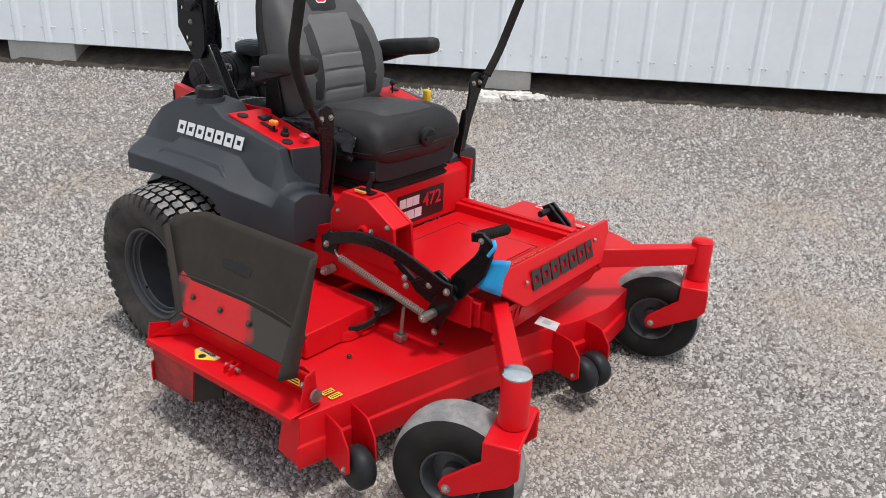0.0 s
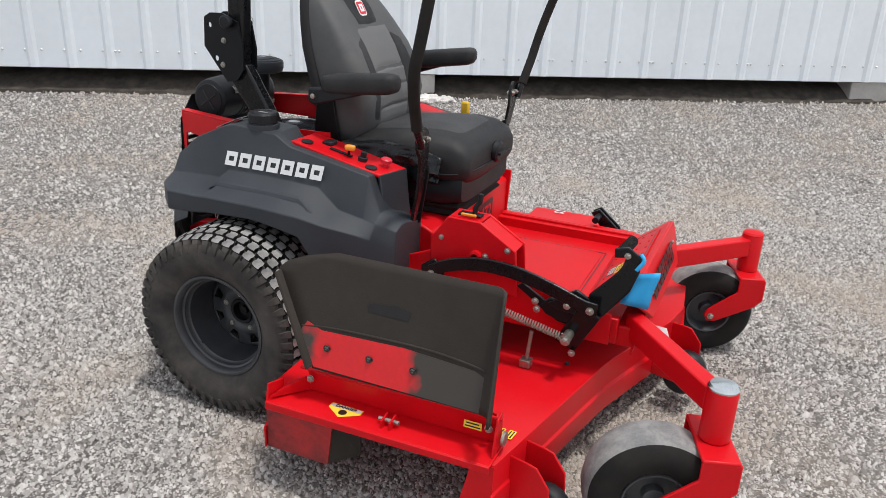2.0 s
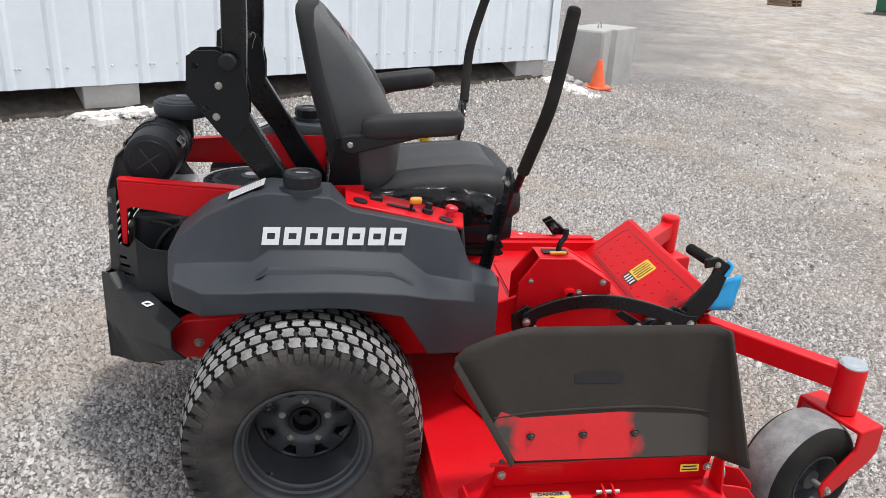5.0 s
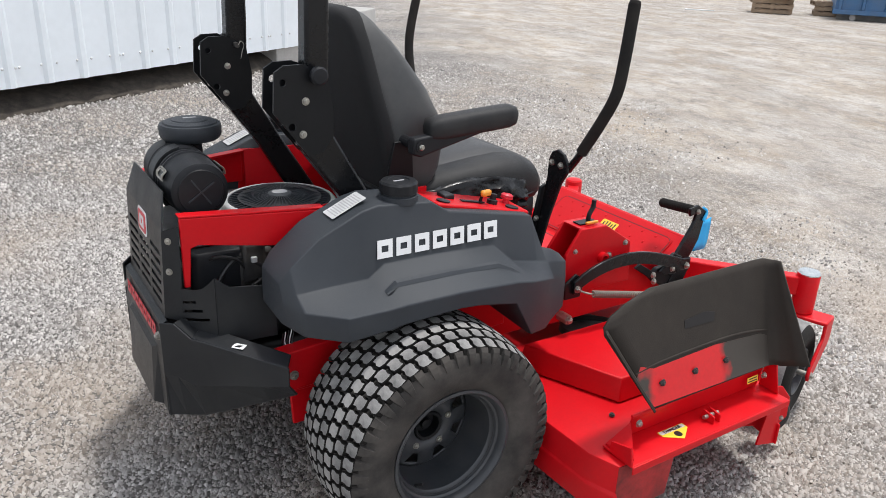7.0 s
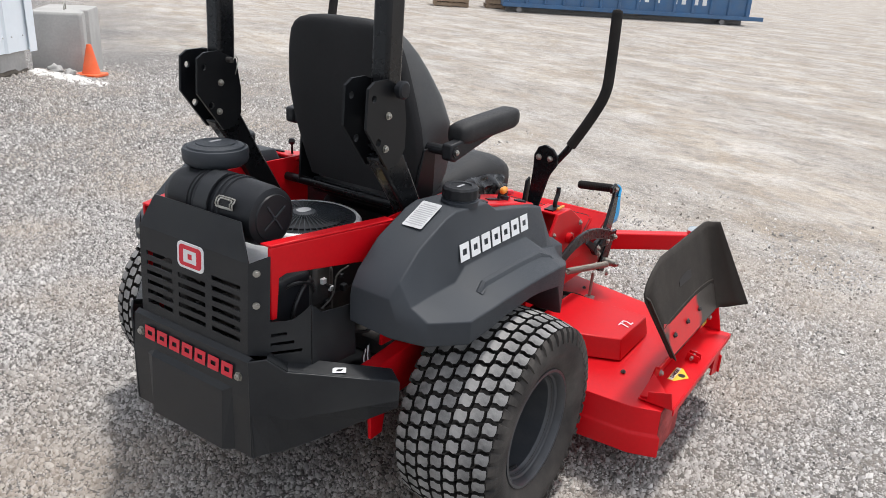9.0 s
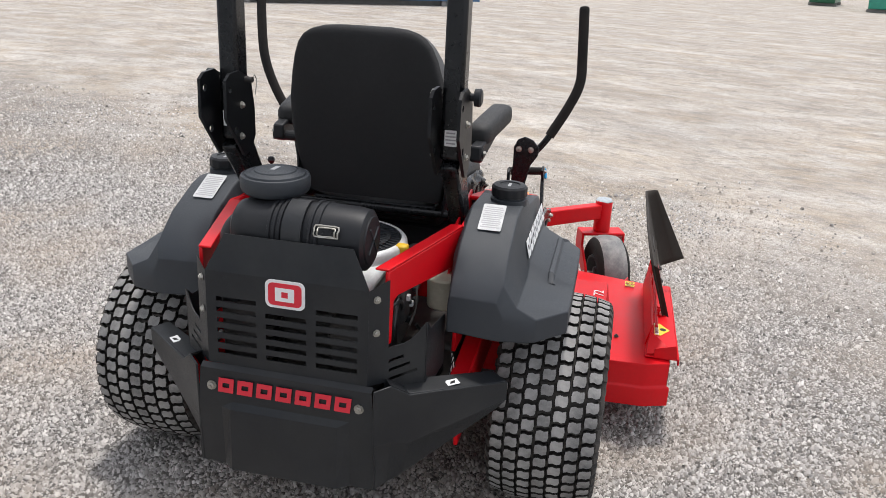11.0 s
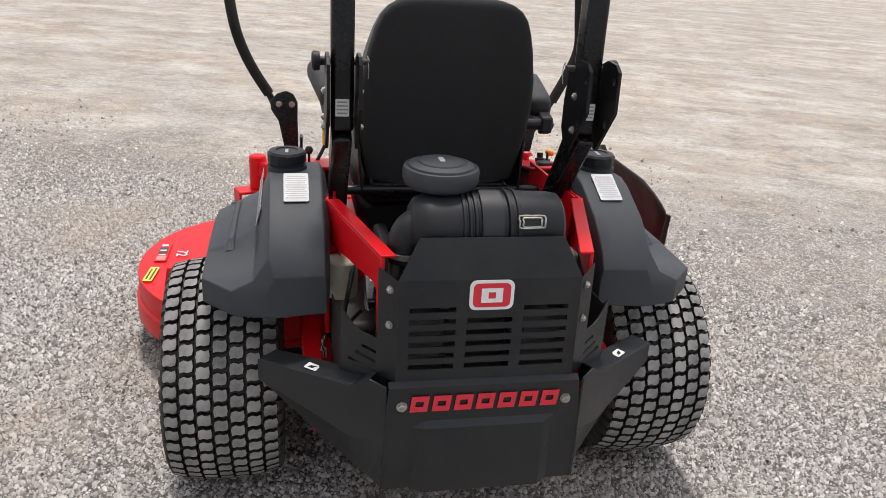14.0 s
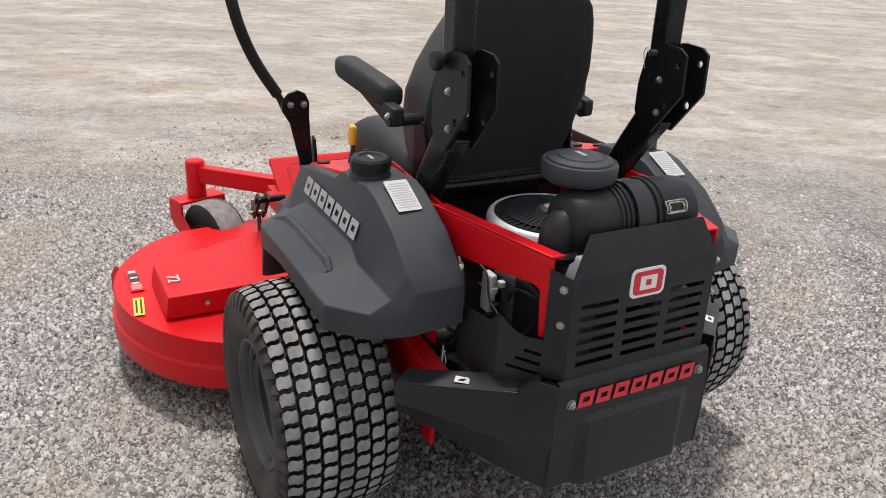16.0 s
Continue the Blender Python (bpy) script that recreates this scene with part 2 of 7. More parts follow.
def rounded(w, h, r, n=5):
    """Outline of a rounded rectangle about the origin."""
    out = []
    for cx, cy, a0 in ((w / 2 - r, h / 2 - r, 0), (r - w / 2, h / 2 - r, 90), (r - w / 2, r - h / 2, 180), (w / 2 - r, r - h / 2, 270)):
        for k in range(n + 1):
            a = radians(a0 + 90 * k / n)
            out.append((cx + r * math.cos(a), cy + r * math.sin(a)))
    return out



def thing(name, label, category, loc=(0, 0, 0), group="", kind="", rz=0):
    e = new(name)
    e.empty_display_size = 0.2
    e.location = loc
    e.rotation_euler = (0, 0, rz)
    return tagged(e, label, category, group, kind)


def part(name, bm, mat, parent, label="", smooth=False, bevel=0.0, seg=2, angle=35):
    bmesh.ops.recalc_face_normals(bm, faces=bm.faces)
    me = bpy.data.meshes.new(name)
    bm.to_mesh(me)
    bm.free()
    for m in (mat if isinstance(mat, (list, tuple)) else [mat]):
        me.materials.append(m)
    ob = new(name, me)
    ob.parent = parent
    if label:
        tagged(ob, label)
    if smooth or bevel:
        me.shade_smooth()
        me.set_sharp_from_angle(angle=radians(angle))
    if bevel:
        md = ob.modifiers.new("edge", "BEVEL")
        md.width, md.segments, md.limit_method, md.angle_limit = bevel, seg, "ANGLE", radians(28)
        md.harden_normals = False
    return ob


def alone(name, bm, mat, label, category, loc=(0, 0, 0), kind="", **kw):
    ob = part(name, bm, mat, None, **kw)
    ob.location = loc
    return tagged(ob, label, category, kind=kind)


BOLT = {}


def bolt(parent, p, d, r=0.009, mat=None, name="bolt"):
    """A hexagon-headed bolt with a washer, its head along d. All share one mesh per size."""
    mat = mat or STEEL
    key = (r, mat.name)
    if key not in BOLT:
        bm = lathe([(r * 1.25, 0), (r * 1.25, r * 0.22)], (0, 0, 0), (0, 0, 1), 16)
        lathe([(r, r * 0.25), (r, r * 0.8), (r * 0.8, r * 0.95)], (0, 0, 0), (0, 0, 1), 6, bm)
        lathe([(r * 0.5, r * 0.9), (r * 0.42, r * 1.25)], (0, 0, 0), (0, 0, 1), 10, bm)
        ob = part(name, bm, mat, None)
        BOLT[key] = ob.data
    else:
        ob = new(name, BOLT[key])
    ob.parent = parent
    ob.matrix_basis = Matrix.Translation(p) @ Vector(d).to_track_quat("Z", "Y").to_matrix().to_4x4()
    return ob


def lettering(name, words, size, m, mat, parent, bold=0.0):
    """Readable words in the built-in font, lying in the plane of m."""
    cu = bpy.data.curves.new(name, "FONT")
    cu.body, cu.size, cu.extrude, cu.offset = words, size, 0.0006, bold
    cu.align_x, cu.align_y = "CENTER", "CENTER"
    tmp = bpy.data.objects.new(name, cu)
    scene.collection.objects.link(tmp)
    me = bpy.data.meshes.new_from_object(tmp.evaluated_get(bpy.context.evaluated_depsgraph_get()))
    bpy.data.objects.remove(tmp)
    me.materials.append(mat)
    ob = new(name, me)
    ob.parent = parent
    ob.matrix_basis = m
    return ob


def holed_plate(outline, holes, y0, y1):
    """A flat plate in the x-z plane with round holes through it, from y0 to y1."""
    bm = bmesh.new()
    edges = []
    for ring in [outline] + [[(x + q * math.cos(2 * math.pi * k / 14), z + q * math.sin(2 * math.pi * k / 14)) for k in range(14)] for x, z, q in holes]:
        vs = [bm.verts.new((x, y0, z)) for x, z in ring]
        edges += [bm.edges.new((vs[i], vs[(i + 1) % len(vs)])) for i in range(len(vs))]
    bmesh.ops.triangle_fill(bm, edges=edges, use_beauty=True, use_dissolve=False)
    out = bmesh.ops.extrude_face_region(bm, geom=list(bm.faces))
    for v in out["geom"]:
        if isinstance(v, bmesh.types.BMVert):
            v.co.y = y1
    return bm


def plane_m(p, right, up):
    """A pose whose x runs along right and y along up."""
    r = Vector(right).normalized()
    u = (Vector(up) - r * Vector(up).dot(r)).normalized()
    n = r.cross(u)
    m = Matrix((r, u, n)).transposed().to_4x4()
    m.translation = Vector(p)
    return m


def plate_in(m, pts, t, bm=None):
    """A flat plate of outline pts in the plane of m, t thick, standing on the plane."""
    return loft([[m @ Vector((x, y, 0.0)) for x, y in pts], [m @ Vector((x, y, t)) for x, y in pts]], bm=bm)


def word_mark(m, width, height, mat, parent, lean=0.12, label=""):
    """A maker's name as seven plain leaning blocks, each with a slot."""
    n, gap = 7, width * 0.030
    w = (width - gap * (n - 1)) / n
    e, h = w * 0.27, height / 2
    for i in range(n):
        x0 = -width / 2 + i * (w + gap)
        outer = [(x0, -h), (x0 + w, -h), (x0 + w, h), (x0, h)]
        inner = [(x0 + e, -h * 0.34), (x0 + w - e, -h * 0.34), (x0 + w - e, h * 0.34), (x0 + e, h * 0.34)]
        bm = bmesh.new()
        rings = [[bm.verts.new(m @ Vector((x + lean * y, y, z))) for x, y in ring] for ring, z in ((outer, 0.0), (outer, 0.0012), (inner, 0.0012), (inner, 0.0))]
        faces_between(bm, rings + rings[:1], True, False)
        part("mark_block", bm, mat, parent, label)


def badge(parent, m, w, h, name="badge"):
    """A white-edged red badge of plain nested shapes."""
    b = part(name, plate_in(m, rounded(w, h, h * 0.22), 0.002), WHITE, parent, "red and white badge of nested rounded squares")
    inner = part("badge_field", plate_in(m @ Matrix.Translation((0, 0, 0.002)), rounded(w * 0.84, h * 0.80, h * 0.16), 0.0012), RED_DECAL, b)
    bm = bmesh.new()
    mm = m @ Matrix.Translation((0, 0, 0.0032))
    s = h * 0.24
    for x0, y0, x1, y1 in ((-s, -s, s, -s * 0.45), (-s, s * 0.45, s, s), (-s, -s * 0.45, -s * 0.35, s * 0.45), (s * 0.35, -s * 0.45, s, s * 0.45)):
        plate_in(mm, [(x0 * w / h, y0), (x1 * w / h, y0), (x1 * w / h, y1), (x0 * w / h, y1)], 0.001, bm)
    part("badge_mark", bm, WHITE, b)
    return b


def decal(parent, m, w, h, mat=None, bars=0, name="decal", label="", barmat=None):
    """A thin sticker; bars stand for print too small to read."""
    d = part(name, plate_in(m, rounded(w, h, min(w, h) * 0.06, 2), 0.0008), mat or WHITE, parent, label)
    if bars:
        bm = bmesh.new()
        mm = m @ Matrix.Translation((0, 0, 0.0008))
        for k in range(bars):
            y = h * 0.42 - (k + 0.5) * h * 0.84 / bars
            ww = w * (0.42 if k % 3 else 0.36)
            plate_in(mm, [(-ww, y - h * 0.18 / bars), (ww, y - h * 0.18 / bars), (ww, y + h * 0.18 / bars), (-ww, y + h * 0.18 / bars)], 0.0004, bm)
        part("print", bm, barmat or PRINT, d)
    return d


# ---------------------------------------------------------------- ground
WD, WN, WP = (0.869, 0.495), (0.495, -0.869), (-1.50, 4.20)     # building front: direction, outward normal, a point (mower's axes)
W0, W1, WZ, RISE = -10.6, 4.76, 0.385, 0.0125                     # its two ends along the direction, the lower edge of its sheets, and how that edge climbs


def height(x, y):
    """Ground level at places of the mower's axes: flat, with a low bank up to the building."""
    s = (x - WP[0]) * WD[0] + (y - WP[1]) * WD[1]
    d = (x - WP[0]) * WN[0] + (y - WP[1]) * WN[1]
    k = np.clip(1 - np.abs(d) / 2.2, 0, 1)
    e = np.clip((W1 + 1.5 - s) / 1.5, 0, 1)
    return (0.168 + 0.008 * np.clip(s, -6, 5)) * k * k * e


LOT_SLANT = -0.42        # the dusty lot's edge runs aslant past the mower's front


def ground_material():
    m = bpy.data.materials.new("grey_gravel")
    m.use_nodes = True
    nt, N, L = m.node_tree, m.node_tree.nodes, m.node_tree.links.new
    b = N["Principled BSDF"]
    tc = N.new("ShaderNodeTexCoord")

    def noise_tex(scale, detail=5, rough=0.6, stretch=None):
        t = N.new("ShaderNodeTexNoise")
        t.inputs["Scale"].default_value, t.inputs["Detail"].default_value, t.inputs["Roughness"].default_value = scale, detail, rough
        if stretch:
            mp = N.new("ShaderNodeMapping")
            mp.vector_type = "TEXTURE"
            mp.inputs["Scale"].default_value = [1 / k for k in stretch]
            mp.inputs["Rotation"].default_value = (0, 0, radians(68))       # along the traffic
            L(tc.outputs["Object"], mp.inputs["Vector"])
            L(mp.outputs[0], t.inputs["Vector"])
        else:
            L(tc.outputs["Object"], t.inputs["Vector"])
        return t.outputs[0]

    def rng_map(src, a, c, lo, hi):
        r = N.new("ShaderNodeMapRange")
        for i, v in enumerate((a, c, lo, hi)):
            r.inputs[i + 1].default_value = v
        L(src, r.inputs[0])
        return r.outputs[0]

    def mix(f, a, c, mode="MIX"):
        x = N.new("ShaderNodeMix")
        x.data_type, x.blend_type = "RGBA", mode
        for s, i in ((f, 0), (a, 6), (c, 7)):
            if isinstance(s, (int, float)):
                x.inputs[i].default_value = s
            elif isinstance(s, tuple):
                x.inputs[i].default_value = (*s, 1)
            else:
                L(s, x.inputs[i])
        return x.outputs[2]

    cells = []
    for scale in (105.0, 190.0):
        v = N.new("ShaderNodeTexVoronoi")
        v.inputs["Scale"].default_value = scale
        L(tc.outputs["Object"], v.inputs["Vector"])
        cells.append(v)
    tone = N.new("ShaderNodeValToRGB")
    tone.color_ramp.elements[0].color, tone.color_ramp.elements[1].color = (0.19, 0.179, 0.171, 1), (0.93, 0.894, 0.86, 1)
    sep = N.new("ShaderNodeSeparateColor")
    L(cells[0].outputs["Color"], sep.inputs[0])
    L(sep.outputs[0], tone.inputs[0])
    tone2 = N.new("ShaderNodeValToRGB")
    tone2.color_ramp.elements[0].color, tone2.color_ramp.elements[1].color = (0.22, 0.205, 0.193, 1), (0.80, 0.762, 0.73, 1)
    sep2 = N.new("ShaderNodeSeparateColor")
    L(cells[1].outputs["Color"], sep2.inputs[0])
    L(sep2.outputs[1], tone2.inputs[0])
    stone = mix(0.5, tone.outputs[0], tone2.outputs[0])
    coarse = N.new("ShaderNodeTexVoronoi")
    coarse.inputs["Scale"].default_value = 42.0
    L(tc.outputs["Object"], coarse.inputs["Vector"])
    sep3 = N.new("ShaderNodeSeparateColor")
    L(coarse.outputs["Color"], sep3.inputs[0])
    stone = mix(rng_map(sep3.outputs[2], 0.55, 0.75, 0.0, 0.75), stone, (0.66, 0.635, 0.605))
    stone = mix(rng_map(sep3.outputs[0], 0.66, 0.85, 0.0, 0.7), stone, (0.13, 0.12, 0.112))
    # shade painted into the gaps between stones, then an even tone of darker dirt
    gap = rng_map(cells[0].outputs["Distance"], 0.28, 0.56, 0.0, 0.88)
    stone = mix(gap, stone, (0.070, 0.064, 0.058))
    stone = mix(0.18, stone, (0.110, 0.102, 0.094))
    # packed pale dust: the open lot past the mower, in streaks from traffic
    xyz = N.new("ShaderNodeSeparateXYZ")
    L(tc.outputs["Object"], xyz.inputs[0])
    reach = N.new("ShaderNodeMath")
    reach.operation = "MULTIPLY_ADD"
    reach.inputs[1].default_value = LOT_SLANT
    L(xyz.outputs[1], reach.inputs[0])
    L(xyz.outputs[0], reach.inputs[2])
    wob = N.new("ShaderNodeMath")
    L(reach.outputs[0], wob.inputs[0])
    L(rng_map(noise_tex(0.5, 6), 0.3, 0.7, -1.6, 1.6), wob.inputs[1])
    lot = rng_map(wob.outputs[0], 0.9, 4.0, 0.0, 1.0)
    streak = rng_map(noise_tex(0.55, 7, 0.62, (0.6, 1.5, 1.0)), 0.38, 0.60, 0.0, 1.0)
    pk = N.new("ShaderNodeMath")
    pk.operation = "MULTIPLY"
    L(lot, pk.inputs[0])
    L(rng_map(streak, 0, 1, 0.66, 1.0), pk.inputs[1])
    fine = rng_map(noise_tex(34.0, 6, 0.75), 0.3, 0.7, 0.0, 1.0)
    dusty = mix(fine, (0.42, 0.376, 0.325), (0.62, 0.566, 0.50))
    tint = rng_map(noise_tex(0.7, 5, 0.6, (0.7, 1.3, 1.0)), 0.38, 0.60, 0.0, 0.75)
    dusty = mix(tint, dusty, (0.55, 0.465, 0.36))
    brown = rng_map(noise_tex(0.9, 8, 0.66, (0.8, 1.2, 1.0)), 0.48, 0.60, 0.0, 0.75)
    dusty = mix(brown, dusty, (0.37, 0.290, 0.20))
    # grit and small stones half buried in the dust, thicker in some streaks
    grit = rng_map(noise_tex(4.5, 10, 0.72, (0.85, 1.2, 1.0)), 0.48, 0.62, 0.0, 0.9)
    dusty = mix(grit, dusty, (0.26, 0.238, 0.21))
    pale = rng_map(noise_tex(1.5, 9, 0.70, (0.75, 1.25, 1.0)), 0.47, 0.64, 0.0, 0.85)
    dusty = mix(pale, dusty, (0.71, 0.672, 0.62))
    grain = rng_map(noise_tex(18.0, 8, 0.85, (0.8, 1.2, 1.0)), 0.46, 0.64, 0.0, 0.75)
    dusty = mix(grain, dusty, (0.25, 0.225, 0.195))
    dusty = mix(0.26, dusty, stone)
    col = mix(pk.outputs[0], stone, dusty)
    # broad patches of grime and of brown fines among the stones
    col = mix(rng_map(noise_tex(1.3, 5), 0.50, 0.72, 0.0, 0.45), col, (0.34, 0.30, 0.26))
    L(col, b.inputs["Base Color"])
    b.inputs["Roughness"].default_value = 0.92
    b.inputs["Specular IOR Level"].default_value = 0.25
    bp = N.new("ShaderNodeBump")
    bp.invert = True
    bp.inputs["Strength"].default_value, bp.inputs["Distance"].default_value = 0.7, 0.006
    L(cells[0].outputs["Distance"], bp.inputs["Height"])
    bp2 = N.new("ShaderNodeBump")
    bp2.inputs["Strength"].default_value, bp2.inputs["Distance"].default_value = 0.6, 0.006
    L(noise_tex(90.0, 4, 0.7), bp2.inputs["Height"])
    L(bp.outputs[0], bp2.inputs["Normal"])
    L(bp2.outputs[0], b.inputs["Normal"])
    return m


def stone_material():
    m = bpy.data.materials.new("crushed_limestone")
    m.use_nodes = True
    N, L = m.node_tree.nodes, m.node_tree.links.new
    b = N["Principled BSDF"]
    geo = N.new("ShaderNodeNewGeometry")
    rp = N.new("ShaderNodeValToRGB")
    cr = rp.color_ramp
    cr.elements[0].color, cr.elements[1].color = (0.12, 0.113, 0.107, 1), (0.76, 0.73, 0.70, 1)
    for pos, c in ((0.14, (0.25, 0.236, 0.224)), (0.35, (0.39, 0.369, 0.349)), (0.6, (0.50, 0.480, 0.461)), (0.82, (0.61, 0.583, 0.556)), (0.95, (0.72, 0.693, 0.665))):
        e = cr.elements.new(pos)
        e.color = (*c, 1)
    L(geo.outputs["Random Per Island"], rp.inputs[0])
    tc = N.new("ShaderNodeTexCoord")
    nz = N.new("ShaderNodeTexNoise")
    nz.inputs["Scale"].default_value, nz.inputs["Detail"].default_value = 140, 4
    L(tc.outputs["Object"], nz.inputs["Vector"])
    mx = N.new("ShaderNodeMix")
    mx.data_type, mx.blend_type = "RGBA", "MULTIPLY"
    mx.inputs[0].default_value = 0.35
    L(rp.outputs[0], mx.inputs[6])
    L(nz.outputs[0], mx.inputs[7])
    # brown fines lie over the stones in patches
    big = N.new("ShaderNodeTexNoise")
    big.inputs["Scale"].default_value, big.inputs["Detail"].default_value = 1.1, 6
    L(tc.outputs["Object"], big.inputs["Vector"])
    fr = N.new("ShaderNodeMapRange")
    for i, v in enumerate((0.45, 0.66, 0.0, 0.6)):
        fr.inputs[i + 1].default_value = v
    L(big.outputs[0], fr.inputs[0])
    mb = N.new("ShaderNodeMix")
    mb.data_type = "RGBA"
    mb.inputs[7].default_value = (0.40, 0.335, 0.27, 1)
    L(fr.outputs[0], mb.inputs[0])
    L(mx.outputs[2], mb.inputs[6])
    L(mb.outputs[2], b.inputs["Base Color"])
    b.inputs["Roughness"].default_value = 0.9
    b.inputs["Specular IOR Level"].default_value = 0.3
    return m


def axis_steps(a, b, fine):
    mid = np.arange(a, b + fine / 2, fine)
    far = np.array([1, 2.5, 5, 10, 20, 45, 100, 250, 600, 1500.0])
    return np.concatenate([a - far[::-1], mid, b + far])


def mesh_from_arrays(name, verts, quads, mat, smooth=False):
    me = bpy.data.meshes.new(name)
    me.vertices.add(len(verts))
    me.vertices.foreach_set("co", np.asarray(verts, np.float32).ravel())
    me.loops.add(quads.size)
    me.loops.foreach_set("vertex_index", quads.astype(np.int32).ravel())
    me.polygons.add(len(quads))
    k = quads.shape[1]
    me.polygons.foreach_set("loop_start", np.arange(0, quads.size, k, dtype=np.int32))
    me.materials.append(mat)
    me.update(calc_edges=True)
    me.validate()
    if smooth:
        me.shade_smooth()
    return me


xs, ys = axis_steps(-9, 8, 0.2), axis_steps(-5, 12, 0.2)
gx, gy = np.meshgrid(xs, ys, indexing="ij")
gz = height(gx, gy)
ii = np.arange(gx.size).reshape(gx.shape)
quads = np.stack([ii[:-1, :-1], ii[1:, :-1], ii[1:, 1:], ii[:-1, 1:]], -1).reshape(-1, 4)
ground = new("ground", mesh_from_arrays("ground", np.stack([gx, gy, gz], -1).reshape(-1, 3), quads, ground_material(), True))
ground.location = (OX, OY, 0)
tagged(ground, "flat yard of grey crushed gravel and pale packed dust", "ground", kind="structure")


def gravel(name, n, region, lo, hi, label, keep=None):
    """Loose angular stones as one mesh: skewed blocks, pressed into the ground."""
    x0, x1, y0, y1 = region
    x, y = rng.uniform(x0, x1, n), rng.uniform(y0, y1, n)
    if keep is not None:
        k = keep(x, y)
        x, y = x[k], y[k]
        n = len(x)
    size = lo + (hi - lo) * rng.random(n) ** 2.0
    # a skewed foot of four corners under a slanting ridge
    base = np.array([(-1, -1, -0.7), (1, -1, -0.7), (1, 1, -0.7), (-1, 1, -0.7), (-0.5, 0, 1), (0.5, 0, 1)], float)
    v = base[None] * rng.uniform(0.6, 1.0, (n, 6, 3))
    v[:, 4:, 1] += rng.uniform(-0.5, 0.5, (n, 2))
    v[:, 4:, 0] += rng.uniform(-0.35, 0.35, (n, 2))
    v *= (size[:, None] * np.stack([np.ones(n), rng.uniform(0.65, 0.98, n), rng.uniform(0.8, 1.2, n)], -1))[:, None, :] * 0.5
    a, t = rng.uniform(0, 2 * np.pi, n), rng.normal(0, 0.25, n)
    ct, st = np.cos(t)[:, None], np.sin(t)[:, None]
    vy, vz = v[..., 1] * ct - v[..., 2] * st, v[..., 1] * st + v[..., 2] * ct
    ca, sa = np.cos(a)[:, None], np.sin(a)[:, None]
    px = v[..., 0] * ca - vy * sa + x[:, None]
    py = v[..., 0] * sa + vy * ca + y[:, None]
    pz = vz + (height(x, y) + size * rng.uniform(-0.04, 0.24, n))[:, None]
    verts = np.stack([px, py, pz], -1).reshape(-1, 3)
    f = np.array([(0, 1, 5), (0, 5, 4), (2, 3, 4), (2, 4, 5), (1, 2, 5), (3, 0, 4)])     # no underside
    quads = (f[None] + 6 * np.arange(n)[:, None, None]).reshape(-1, 3)
    ob = new(name, mesh_from_arrays(name, verts, quads, STONE))
    ob.location = (OX, OY, 0)
    return tagged(ob, label, "gravel", kind="stuff")


STONE = stone_material()


def bare(s):
    """How far the bare earth reaches out from under the sheets, along the front."""
    return 0.035 + 0.02 * np.sin(2.3 * s)


def in_front(x, y):
    s = (x - WP[0]) * WD[0] + (y - WP[1]) * WD[1]
    d = (x - WP[0]) * WN[0] + (y - WP[1]) * WN[1]
    return (d > bare(s) - 0.05 + 0.06 * np.sin(9 * s) * np.sin(23 * s + 1)) | (s > W1)


def patchy(x, y):
    w = np.sin(x * 1.7 + 1.3 * np.sin(y * 1.1)) + np.sin(y * 2.1 + 1.1 * np.sin(x * 0.9 + 2))
    lot = np.clip((x + LOT_SLANT * y + 0.4 * np.sin(y * 1.3) + 0.3 * np.sin(y * 3.1 + x) - 0.9) / 3.4, 0, 1) ** 0.6
    return in_front(x, y) & (rng.random(len(x)) > 0.10 * (w > 0.9) + 1.0 * lot)


def inside(x, y):
    return np.minimum(np.minimum(x + 2.2, 3.7 - x), np.minimum(y + 2.3, 3.5 - y))


def near_yard(x, y):
    """Thick round the mower, thinning out over the last metre and a half."""
    return patchy(x, y) & (rng.random(len(x)) < np.clip(inside(x, y) / 1.4, 0, 1))


def outer_yard(x, y):
    """Few of the coarser stones lie where the near gravel is thick; they thin out far off."""
    edge = np.minimum(x + 7.0, np.minimum(y + 3.4, 7.8 - y))
    return patchy(x, y) & (rng.random(len(x)) > np.clip(inside(x, y) / 1.4, 0, 0.75)) & (rng.random(len(x)) < edge / 1.5)


gravel("gravel", 460000, (-2.2, 3.7, -2.3, 3.5), 0.008, 0.022, "loose grey crushed limestone gravel round the mower", near_yard)
gravel("gravel", 230000, (-7.0, 5.6, -3.4, 7.8), 0.012, 0.032, "loose grey crushed gravel scattered over the yard", outer_yard)

# ---------------------------------------------------------------- building
SHEET = material("pale_blue_white_steel_sheet", (0.83, 0.885, 0.92), 0.42, var=0.035, vscale=1.2, dust=(0.50, 0.52, 0.53), dust_amount=0.15, dust_scale=1.5)
CONCRETE = material("grey_concrete", (0.42, 0.41, 0.39), 0.9, var=0.15, vscale=3, grain=0.5, gscale=120, dust=(0.30, 0.29, 0.27), dust_amount=0.35, dust_scale=4)
EARTH = material("dark_damp_earth", (0.040, 0.034, 0.028), 0.95, var=0.6, vscale=8, grain=1.0, gscale=60, dust=(0.105, 0.088, 0.070), dust_amount=0.7, dust_scale=12)
ROOF = material("grey_roof_sheet", (0.45, 0.47, 0.48), 0.45, var=0.05)
BUILD = Matrix(((WD[0], -WN[0], 0, OX + WP[0]), (WD[1], -WN[1], 0, OY + WP[1]), (RISE, 0, 1, 0), (0, 0, 0, 1)))   # x along the front, y into the building


